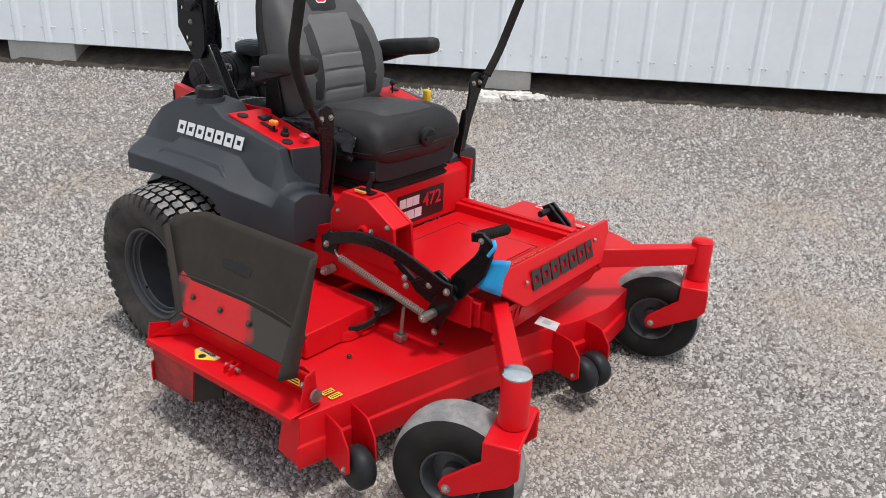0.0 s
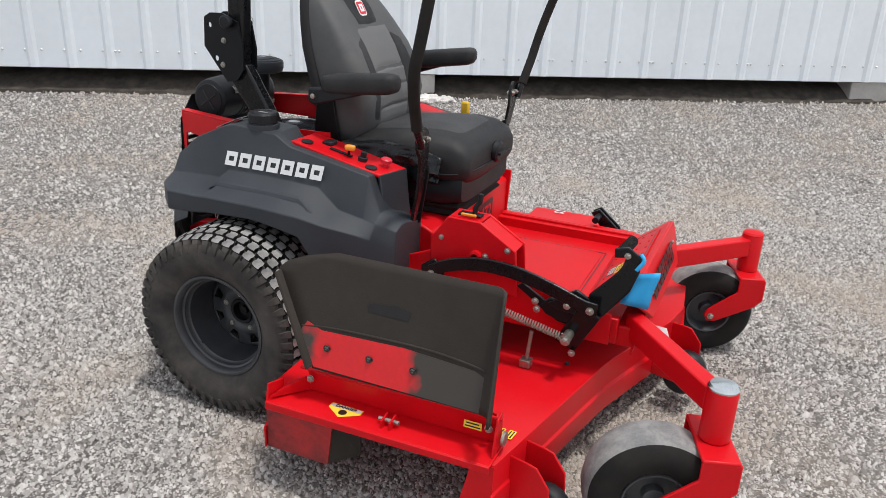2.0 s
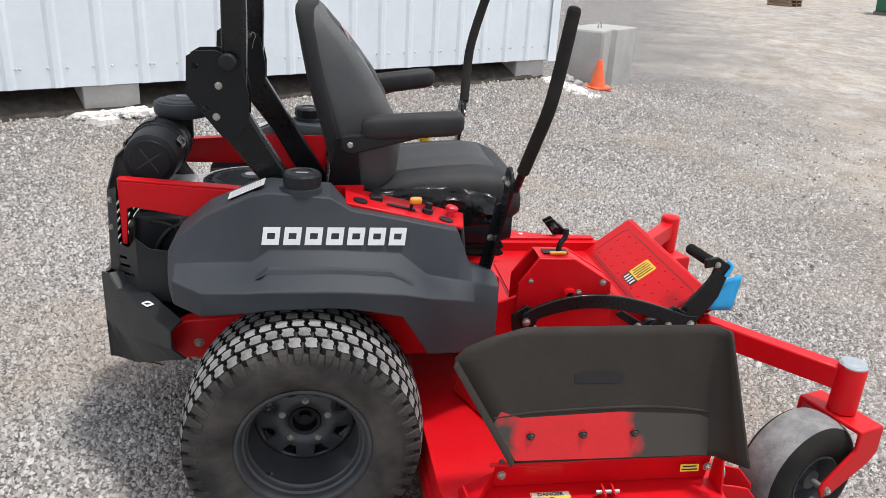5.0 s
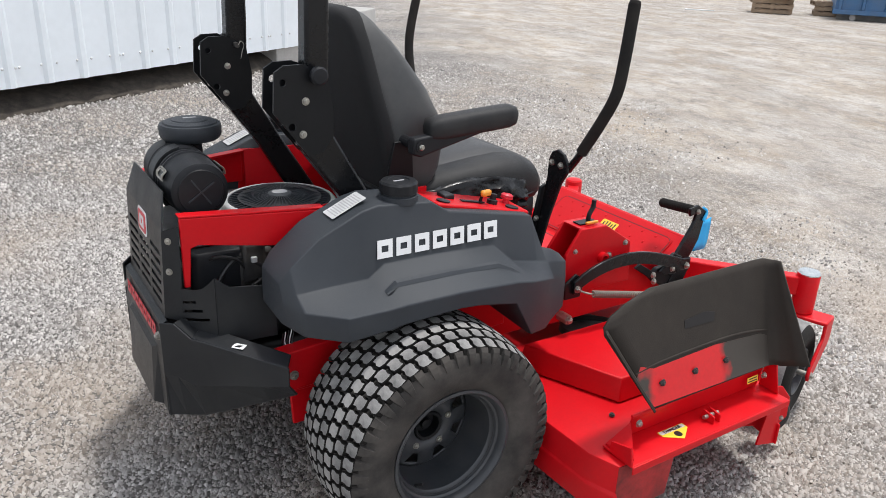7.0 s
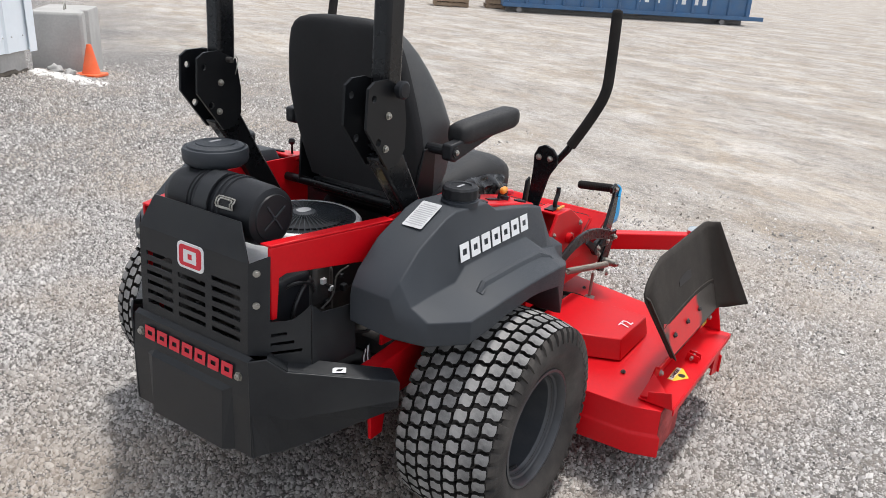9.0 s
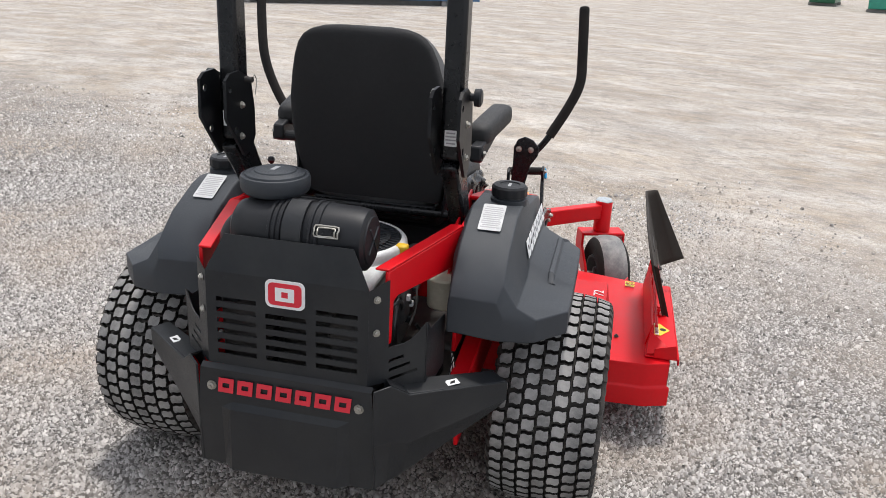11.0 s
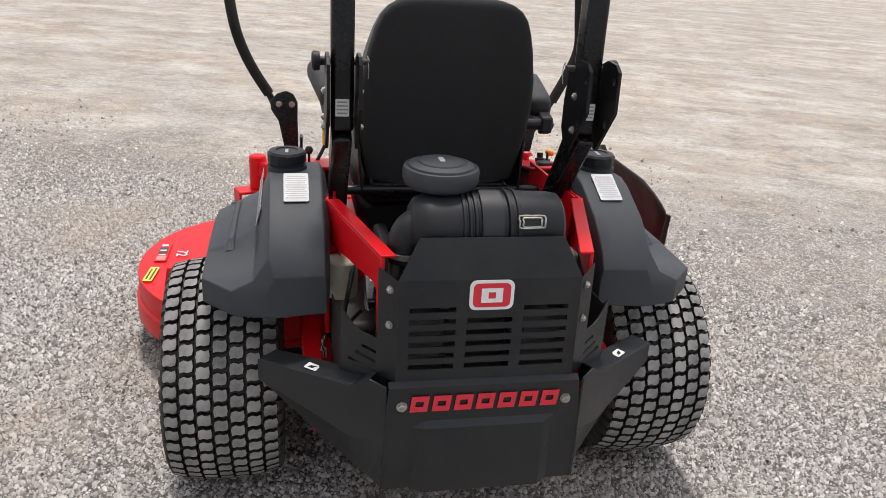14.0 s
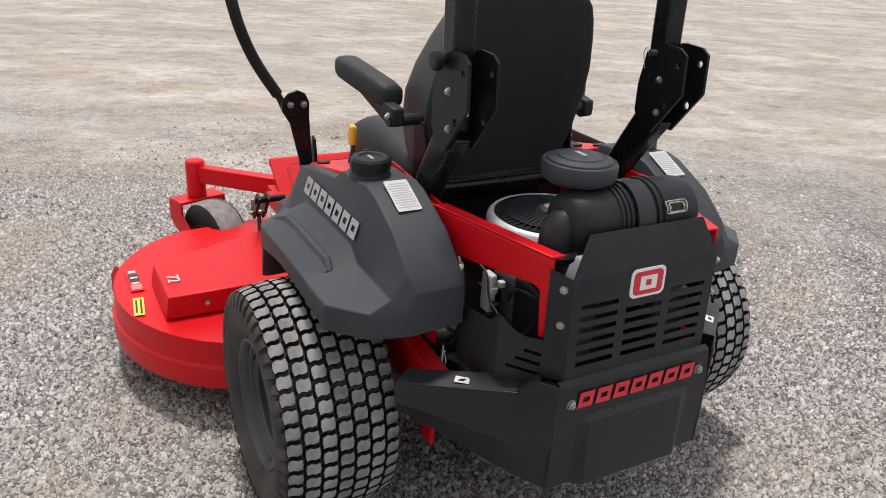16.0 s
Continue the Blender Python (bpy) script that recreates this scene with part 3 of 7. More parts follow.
def ribbed(length, z0, z1, pitch=0.33, depth=0.019, phase=0.0):
    """A steel wall sheet with trapezoid ribs standing out, drawn as one folded section with thickness."""
    pts, x = [], 0.0
    while x < length - pitch:
        c = x + pitch / 2 + phase
        pts += [(x, 0), (c - 0.048, 0), (c - 0.020, -depth), (c + 0.020, -depth), (c + 0.048, 0)]
        x += pitch
    pts.append((length, 0))
    bm = bmesh.new()
    ring0, ring1 = [[bm.verts.new((a, b, z)) for a, b in pts] for z in (z0, z1)]
    bk0, bk1 = [[bm.verts.new((a, b + 0.03, z)) for a, b in pts] for z in (z0, z1)]
    for i in range(len(pts) - 1):
        bm.faces.new((ring0[i], ring0[i + 1], ring1[i + 1], ring1[i]))
        bm.faces.new((bk0[i + 1], bk0[i], bk1[i], bk1[i + 1]))
        bm.faces.new((ring0[i + 1], ring0[i], bk0[i], bk0[i + 1]))
        bm.faces.new((ring1[i], ring1[i + 1], bk1[i + 1], bk1[i]))
    for i in (0, -1):
        q = (ring0[i], ring1[i], bk1[i], bk0[i])
        bm.faces.new(q if i == 0 else q[::-1])
    return bm


def building():
    b = thing("metal_building", "long low building clad in pale ribbed steel sheet on concrete piers", "building")
    b.matrix_world = BUILD
    L = W1 - W0
    H = 4.2
    bm = ribbed(L, WZ, H, phase=(0.04 - W0) % 0.33 - 0.165)
    bmesh.ops.translate(bm, verts=bm.verts, vec=(W0, 0, 0))
    front = part("wall", bm, SHEET, b)
    bm = ribbed(8.0, WZ, H)
    bmesh.ops.transform(bm, matrix=Matrix.Translation((W1, 0.02, 0)) @ Matrix.Rotation(radians(90), 4, "Z"), verts=bm.verts)
    part("wall", bm, SHEET, b)
    part("wall", box((W0, 0.04, WZ), (W0 + 0.03, 8.0, H)), SHEET, b)
    part("wall", box((W0, 8.03, WZ), (W1, 8.06, H)), SHEET, b)
    part("corner_trim", prism([(W1 - 0.10, -0.027), (W1 + 0.03, -0.027), (W1 + 0.03, 0.13), (W1 + 0.024, 0.13), (W1 + 0.024, -0.021), (W1 - 0.10, -0.021)], "z", WZ - 0.02, H), SHEET, b, bevel=0.003)
    part("roof", prism([(-0.35, H), (4.0, H + 1.3), (8.4, H), (8.4, H + 0.06), (4.0, H + 1.36), (-0.35, H + 0.06)], "x", W0 - 0.3, W1 + 0.3), ROOF, b)
    part("floor", box((W0 + 0.05, 0.10, WZ - 0.02), (W1 - 0.05, 7.9, WZ + 0.08)), CONCRETE, b)
    # piers of poured concrete under the sheets
    for s0, s1 in ((-0.44, 0.0), (4.22, 4.66), (-5.40, -4.66), (-9.9, -9.3)):
        bm = bmesh.new()
        box((s0, 0.033, -0.15), (s1, 0.55, WZ - 0.002), bm)
        part("pier", bm, CONCRETE, b, "rough grey concrete pier", bevel=0.012)
    # screws in pairs beside each rib
    bm = lathe([(0.011, 0), (0.011, 0.004), (0.006, 0.009)], (0, 0, 0), (0, -1, 0), 8)
    first = part("screw", bm, SILVER, front)
    me = first.data
    spots = []
    for k in range(-30, 15):
        x = 0.04 + 0.33 * k
        spots += [x - 0.056, x + 0.085] + ([x + 0.052] if k % 3 == 0 else [])
    for k, s in enumerate(spots):
        ob = new("screw", me) if k else first
        ob.parent = front
        ob.location = (s, -0.001, WZ + 0.15)
    return b


building()
# dark earth bank seen under the sheets
bm = bmesh.new()
n = 150
rows = []
for k, (q, dy, z) in enumerate(((1.0, 0.0, 0.105), (0.6, 0.0, 0.150), (0.0, 0.0, 0.185), (0.0, 0.06, 0.215), (0.0, 0.15, 0.265), (0.0, 0.30, 0.325), (0.0, 0.60, 0.375), (0.0, 1.2, 0.38))):
    row = []
    for i in range(n + 1):
        sx = W0 + 0.1 + (W1 - W0 - 0.2) * i / n
        row.append(bm.verts.new((sx, dy - q * float(bare(sx)) + (0.05 if k > 2 else 0.02) * noise.noise((i * 0.37, k * 1.3, 0)), z + (0.05 if k > 2 else 0.012) * noise.noise((i * 0.6, k, 5.0)))))
    rows.append(row)
for a, c in zip(rows, rows[1:]):
    for i in range(n):
        bm.faces.new((a[i], a[i + 1], c[i + 1], c[i]))
earth = part("earth_bank", bm, EARTH, None, smooth=True)
earth.matrix_world = BUILD
tagged(earth, "dark damp earth bank under the building's edge", "earth", kind="structure")

# white stone spill at the piers
WHITE_STONE = material("chalky_white_stone", (0.68, 0.655, 0.62), 0.95, var=0.35, vscale=18, grain=0.8, gscale=60)


def spill(s, d, sx, sy):
    bm = bmesh.new()
    for k in range(110):
        a, r = rng.uniform(0, 2 * math.pi), math.sqrt(rng.random())
        c = Vector((s + sx * r * math.cos(a), d + sy * r * math.sin(a), 0))
        w = BUILD @ c
        z = float(height(np.float64(w.x - OX), np.float64(w.y - OY)))
        q = 0.012 + 0.028 * rng.random() ** 2
        lathe([(q * 0.8, 0), (q, q * 0.35), (q * 0.5, q * 0.85)], (c.x, c.y, z - RISE * c.x + 0.012), (rng.normal(0, 0.5), rng.normal(0, 0.5), 1), 5, bm)
    ob = part("stone_spill", bm, WHITE_STONE, None)
    ob.matrix_world = BUILD
    return tagged(ob, "spill of chalky white stone by a concrete pier", "stones", kind="stuff")


spill(-0.2, -0.12, 0.36, 0.10)
spill(4.72, -0.36, 0.22, 0.42)


def chalk_patch(s, d, sx, sy, seed):
    """A low crust of spilled lime with a ragged edge."""
    bm = bmesh.new()
    n, rows = 56, []
    for q in (0.0, 0.35, 0.65, 0.85, 1.0):
        ring = []
        for k in range(n):
            a = 2 * math.pi * k / n
            e = 1 + 0.55 * noise.noise((1.3 * math.cos(a) + seed, 1.3 * math.sin(a), 0.3)) + 0.35 * noise.noise((4 * math.cos(a) + seed, 4 * math.sin(a), 2.0)) + 0.2 * noise.noise((9 * math.cos(a), 9 * math.sin(a), seed))
            c = Vector((s + sx * q * e * math.cos(a), d + sy * q * e * math.sin(a), 0))
            w = BUILD @ c
            z = float(height(np.float64(w.x - OX), np.float64(w.y - OY)))
            c.z = z - RISE * c.x + (0.038 + 0.016 * noise.noise((c.x * 9, c.y * 9, seed)) if q < 1 else -0.004)
            ring.append(bm.verts.new(c))
        rows.append(ring)
    faces_between(bm, rows, True, False)
    ob = part("lime_crust", bm, WHITE_STONE, None, smooth=True)
    ob.matrix_world = BUILD
    return tagged(ob, "ragged crust of spilled white lime on the gravel", "lime", kind="stuff")


chalk_patch(-0.22, -0.10, 0.34, 0.07, 1.7)
chalk_patch(-0.36, -0.24, 0.12, 0.06, 3.1)
chalk_patch(4.66, -0.12, 0.16, 0.14, 5.2)
chalk_patch(4.73, -0.36, 0.17, 0.22, 8.4)
chalk_patch(4.78, -0.64, 0.14, 0.13, 2.6)


def rock(sx, d, q, seed):
    """A rough lump of limestone."""
    bm = bmesh.new()
    bmesh.ops.create_icosphere(bm, subdivisions=3, radius=q)
    for v in bm.verts:
        v.co *= 1 + 0.45 * noise.noise(v.co * (1.4 / q) + Vector((seed, 0, 0))) + 0.16 * noise.noise(v.co * (4.0 / q))
        v.co.z *= 0.72
    c = BUILD @ Vector((sx, -d, 0))
    z = float(height(np.float64(c.x - OX), np.float64(c.y - OY)))
    alone("rock", bm, CONCRETE, "rough grey lump of limestone beside the concrete block", "rock", (c.x, c.y, z + 0.25 * q), smooth=True, angle=50)


rock(4.94, 0.10, 0.075, 1.0)
rock(4.98, 0.24, 0.055, 4.0)

# ---------------------------------------------------------------- yard things
def concrete_block():
    b = thing("concrete_block", "big grey concrete block with a grooved face and lifting loop", "concrete block", (OX + 3.27, OY + 6.66, 0.0), rz=radians(-42))
    plan = [(-0.55, 0.0), (-0.03, 0.0), (0.0, 0.03), (0.0, 0.20), (-0.06, 0.25), (-0.06, 0.38), (0.0, 0.43), (0.0, 1.07), (-0.03, 1.10), (-0.55, 1.10)]
    part("block", loft([[(x * q - 0.28 * (1 - q), y * q + 0.55 * (1 - q), z) for x, y in plan] for q, z in ((1.0, -0.02), (1.0, 0.72), (0.97, 0.745))]), CONCRETE, b, bevel=0.008, seg=2)
    part("lifting_loop", hose([(-0.24, 0.36, 0.73), (-0.24, 0.37, 0.79), (-0.24, 0.41, 0.815), (-0.24, 0.45, 0.79), (-0.24, 0.46, 0.73)], 0.008), STEEL, b, smooth=True)


concrete_block()


def traffic_cone():
    c = thing("traffic_cone", "small orange plastic traffic cone beside the concrete block", "traffic cone", (OX + 3.19, OY + 6.45, float(height(np.float64(3.19), np.float64(6.45)))), rz=0.4)
    o = material("orange_cone_plastic", (0.88, 0.13, 0.03), 0.45, var=0.1, dust=(0.5, 0.25, 0.15), dust_amount=0.3)
    part("base", prism(rounded(0.27, 0.27, 0.04), "z", 0.0, 0.03), o, c, bevel=0.006)
    part("cone", lathe([(0.100, 0.028), (0.090, 0.05), (0.030, 0.315), (0.022, 0.338), (0.013, 0.340)], (0, 0, 0), (0, 0, 1), 28), o, c, smooth=True)


traffic_cone()

BLUE = material("faded_blue_paint", (0.045, 0.13, 0.27), 0.45, var=0.2, vscale=2, dust=(0.12, 0.16, 0.22), dust_amount=0.5, dust_scale=3)
WOOD = material("weathered_pallet_wood", (0.30, 0.22, 0.15), 0.85, var=0.3, vscale=6)
GREEN = material("dark_green_paint", (0.02, 0.11, 0.06), 0.4, var=0.2, vscale=2)
TEAL = material("green_sheet", (0.03, 0.25, 0.18), 0.5, var=0.2)
GREY_PAINT = material("grey_steel_paint", (0.22, 0.21, 0.20), 0.5, var=0.2)


def skip(p, q, h, depth):
    """A roll-off container along p-q."""
    a = math.atan2(q[1] - p[1], q[0] - p[0])
    L = math.hypot(q[0] - p[0], q[1] - p[1])
    b = thing("roll_off_container", "faded blue steel roll-off container with white stencilled marks", "container", (OX + p[0], OY + p[1], 0), rz=a)
    # the open steel box
    bm = box((0, 0, 0.16), (L, 0.06, h))
    box((0, depth - 0.06, 0.16), (L, depth, h), bm)
    box((0, 0.06, 0.16), (0.06, depth - 0.06, h), bm)
    box((L - 0.06, 0.06, 0.16), (L, depth - 0.06, h), bm)
    box((0.06, 0.06, 0.16), (L - 0.06, depth - 0.06, 0.22), bm)
    part("body", bm, BLUE, b, bevel=0.01)
    part("bottom_rail", box((-0.05, -0.09, 0.17), (L + 0.45, -0.003, 0.30)), BLUE, b, bevel=0.01)
    part("top_rail", box((-0.05, -0.08, h - 0.02), (L + 0.05, 0.07, h + 0.10)), BLUE, b, bevel=0.01)
    n = int(L / 0.62)
    for k in range(n + 1):
        x = 0.06 + (L - 0.24) * k / n
        part("rib", prism([(x, -0.003), (x + 0.03, -0.08), (x + 0.09, -0.08), (x + 0.12, -0.003)], "z", 0.31, h - 0.03), BLUE, b)
    for x in (0.5, L - 0.9):
        part("roller", rod((x, -0.05, 0.09), (x, 0.12, 0.09), 0.09), GREY_PAINT, b)
        part("roller", rod((x, depth - 0.12, 0.09), (x, depth, 0.09), 0.09), GREY_PAINT, b)
    for y in (0.35, depth - 0.5):
        part("skid", box((0.1, y, 0.0), (L - 0.1, y + 0.15, 0.155)), GREY_PAINT, b)
    for k, x in enumerate((0.53, 0.565, 0.61, 0.68, 0.715, 0.765, 0.80)):
        xx = L * x
        part("stencil_bar", box((xx, -0.006, 0.56), (xx + 0.14, -0.003, 0.80)), WHITE, b, "white stencilled bar")


skip((21.2, 11.6), (25.9, 4.95), 1.55, 2.3)


def pallet_stack(p, q, n):
    a = math.atan2(q[1] - p[1], q[0] - p[0])
    for k in range(n):
        b = thing("pallet", "weathered wooden pallet stacked on the yard", "pallet", (OX + p[0], OY + p[1], 0.145 * k), group="pallet stack", rz=a + 0.05 * k * (-1) ** k)
        for i in range(7):
            part("board", box((0.0 + i * 0.18, 0, 0.123), (0.11 + i * 0.18, 1.1, 0.143)), WOOD, b)
        for i in range(3):
            part("bearer", box((0, 0.02 + i * 0.49, 0.022), (1.19, 0.10 + i * 0.49, 0.122)), WOOD, b)
        for i in range(3):
            part("board", box((0.02 + i * 0.52, 0, 0.0), (0.13 + i * 0.52, 1.1, 0.021)), WOOD, b)


pallet_stack((20.55, 13.95), (21.7, 12.4), 4)
pallet_stack((21.9, 12.7), (22.7, 11.6), 3)


def loose_board(p, rz, label):
    alone("scrap_board", prism([(-0.45, -0.06), (0.45, -0.05), (0.43, 0.06), (-0.42, 0.05)], "z", 0.0, 0.03), WHITE, label, "board", (OX + p[0], OY + p[1], 0), bevel=0.004).rotation_euler = (0, 0, rz)


loose_board((19.3, 14.9), -0.9, "pale scrap board lying on the packed yard")


def green_bin(name, p, rz, size, mat, label):
    b = thing(name, label, "bin", (OX + p[0], OY + p[1], 0), rz=rz)
    l, w, h = size
    bm = loft([[(-l / 2 * s, -w / 2 * s, z), (l / 2 * s, -w / 2 * s, z), (l / 2 * s, w / 2 * s, z), (-l / 2 * s, w / 2 * s, z)] for s, z in ((0.9, 0.16), (1.0, h * 0.8), (1.0, h))])
    part("body", bm, mat, b, bevel=0.03)
    part("lid", box((-l / 2 - 0.03, -w / 2 - 0.03, h), (l / 2 + 0.03, w / 2 + 0.03, h + 0.06)), PLASTIC, b, bevel=0.02)
    for s in (-1, 1):
        part("skid", box((s * l * 0.35 - 0.08, -w / 2, 0.0), (s * l * 0.35 + 0.08, w / 2, 0.155)), GREY_PAINT, b)


green_bin("waste_bin", (24.5, 29.5), 0.9, (2.6, 1.5, 1.4), GREEN, "dark green steel waste bin at the yard's far side")
green_bin("waste_bin", (27.2, 27.4), 0.8, (2.6, 1.5, 1.4), TEAL, "green steel waste bin at the yard's far side")
pallet_stack((22.2, 32.8), (21.4, 34.0), 5)
green_bin("crate", (40.5, -12.6), -0.3, (3.2, 1.4, 1.2), TEAL, "green steel crate at the yard's far side")
green_bin("crate", (46.5, -11.2), -0.3, (4.0, 1.4, 1.2), GREEN, "dark green steel crate at the yard's far side")

# ---------------------------------------------------------------- the mower (x ahead, y to its left, origin on the ground under the rear axle)
mower = thing("ride_on_mower", "red zero-turn mower with charcoal tanks, grey seat and wide deck", "lawn mower", (OX, OY, 0))
WHEEL_R, WHEEL_Z, WHEEL_X = 0.320, 0.318, -0.064


def crown(w):
    """Tread radius across the tyre's width."""
    return WHEEL_R - 0.008 - 0.020 * (abs(w) / 0.15) ** 2.6


def drive_wheel(side):
    w = thing("rear_wheel", "", "")
    w.parent = mower
    w.location = (WHEEL_X, side * 0.613, WHEEL_Z)
    ax = Vector((0, side, 0))
    half = [(0.158, 0.108), (0.172, 0.128), (0.205, 0.147), (0.240, 0.155), (0.268, 0.152), (0.284, 0.146)]
    prof = half + [(crown(x) - 0.008, x) for x in (0.13, 0.09, 0.045, 0, -0.045, -0.09, -0.13)] + [(r, -h) for r, h in half[::-1]]
    bm = lathe(prof + [(0.150, -0.10), (0.150, 0.10)], (0, 0, 0), ax, 72, cap=False)
    r0 = [v for v in bm.verts][:72]
    r1 = [v for v in bm.verts][-72:]
    for i in range(72):
        j = (i + 1) % 72
        bm.faces.new((r1[i], r1[j], r0[j], r0[i]))
    part("tyre", bm, TYRE, w, "dusty black turf tyre", smooth=True, angle=50)
    # tread: rows of wavy blocks across the tyre, each an object on its column's mesh
    u, v, _ = frame_of(ax)
    N, cols = 48, 7
    pitch = 2 * math.pi / N
    cw = 0.290 / cols
    outline = [(-0.41, -0.42), (-0.14, -0.34), (0.14, -0.44), (0.41, -0.33), (0.475, 0.02), (0.41, 0.43), (0.14, 0.35), (-0.14, 0.42), (-0.41, 0.33), (-0.475, -0.02)]
    for c in range(cols):
        wc = -0.145 + (c + 0.5) * cw
        bm = bmesh.new()
        rings = []
        for lift, s in ((-0.009, 1.02), (0.0065, 0.97), (0.008, 0.90)):
            ring = []
            for a, b in outline:
                ww = wc + a * cw * s
                tt = -b * s * pitch
                ring.append(ax * ww + (u * math.cos(tt) + v * math.sin(tt)) * (crown(ww) + lift))
            rings.append(ring)
        loft(rings, bm=bm)
        for f in bm.faces:
            f.material_index = 0 if len(f.verts) > 4 and f.calc_center_median().length > 0.30 else 1
        bm.faces.ensure_lookup_table()
        first = part("tread_block", bm, [TREAD, RUBBER], w)
        for k in range(N):
            ob = new("tread_block", first.data) if k else first
            ob.parent = w
            ob.rotation_euler = (0, pitch * (k + 0.42 * c), 0)
    # shoulder bars running down the sidewall
    bm = bmesh.new()
    for s in (-1, 1):
        for k in range(N):
            th = pitch * (k + 0.25)
            sec = []
            for r, h, wd, up in ((0.299, 0.140, 0.36, 0.006), (0.288, 0.147, 0.33, 0.006), (0.275, 0.152, 0.27, 0.004), (0.262, 0.155, 0.20, 0.001)):
                q = []
                for b, lift in ((-1, -0.004), (-0.8, up), (0.8, up), (1, -0.004)):
                    tt = th + b * wd * pitch
                    q.append(ax * (s * (h + lift * 0.8)) + (u * math.cos(tt) + v * math.sin(tt)) * (r + lift * 0.5))
                sec.append(q)
            loft(sec, bm=bm)
    tagged(part("shoulder_tread", bm, TYRE, w), kind="stuff")
    # rim: deep outer dish with a lip, disc set well in, holes round the hub
    bm = lathe([(0.150, -0.13), (0.172, -0.128), (0.174, -0.120), (0.160, -0.11), (0.150, -0.10), (0.150, 0.09), (0.158, 0.108), (0.166, 0.122), (0.176, 0.127), (0.176, 0.134),
                (0.168, 0.135), (0.161, 0.128), (0.158, 0.112), (0.152, 0.108), (0.149, 0.094), (0.144, 0.090), (0.142, 0.060), (0.141, 0.0), (0.139, -0.030), (0.135, -0.040)], (0, 0, 0), ax, 64, cap=False)
    part("rim", bm, RIM, w, "dark grey steel rim", smooth=True, angle=40)
    # disc with eight tapered windows between its spokes: built as sectors
    bm = bmesh.new()
    n = 64
    rad = (0.045, 0.074, 0.089, 0.125, 0.140)
    dep = (0.002, 0.005, -0.001, -0.008, -0.020)
    rings = []
    for k, (r, d) in enumerate(zip(rad, dep)):
        ring = []
        for i in range(n):
            e = i % 8 - 4
            a = 2 * math.pi * (i - (0.5 * e if k == 2 and abs(e) <= 2 else 0)) / n
            ring.append(bm.verts.new(ax * d + (u * math.cos(a) + v * math.sin(a)) * r))
        rings.append(ring)
    for q in range(4):
        for i in range(n):
            if q == 2 and i % 8 in (2, 3, 4, 5):
                continue
            j = (i + 1) % n
            bm.faces.new((rings[q][i], rings[q][j], rings[q + 1][j], rings[q + 1][i]))
    ob = part("wheel_disc", bm, RIM, w, smooth=True)
    md = ob.modifiers.new("plate", "SOLIDIFY")
    md.thickness = 0.006
    part("hub", lathe([(0.046, -0.10), (0.046, 0.000), (0.042, 0.006), (0.034, 0.004), (0.030, -0.022), (0.016, -0.024), (0.014, -0.006), (0.001, -0.004)], (0, 0, 0), ax, 24), BLACK, w, "black hub", smooth=True)
    for k in range(5):
        a = 2 * math.pi * (k + 0.1) / 5
        bolt(w, ax * 0.005 + (u * math.cos(a) + v * math.sin(a)) * 0.064, ax, 0.0075, name="lug_nut")
    part("valve", rod(ax * 0.10 + u * 0.135, ax * 0.118 + u * 0.118, 0.004), CABLE, w)
    return w


drive_wheel(1)
drive_wheel(-1)
part("axle_housing", rod((WHEEL_X, -0.50, WHEEL_Z), (WHEEL_X, 0.50, WHEEL_Z), 0.045, 20), ENGINE, mower)

# ---- front casters
CAST = {1: (1.487, 0.580), -1: (1.483, -0.697)}
ROLL = Vector((0.95, 0.312, 0)).normalized()
SIDE = Vector((0.312, -0.95, 0)).normalized()
CR = 0.182


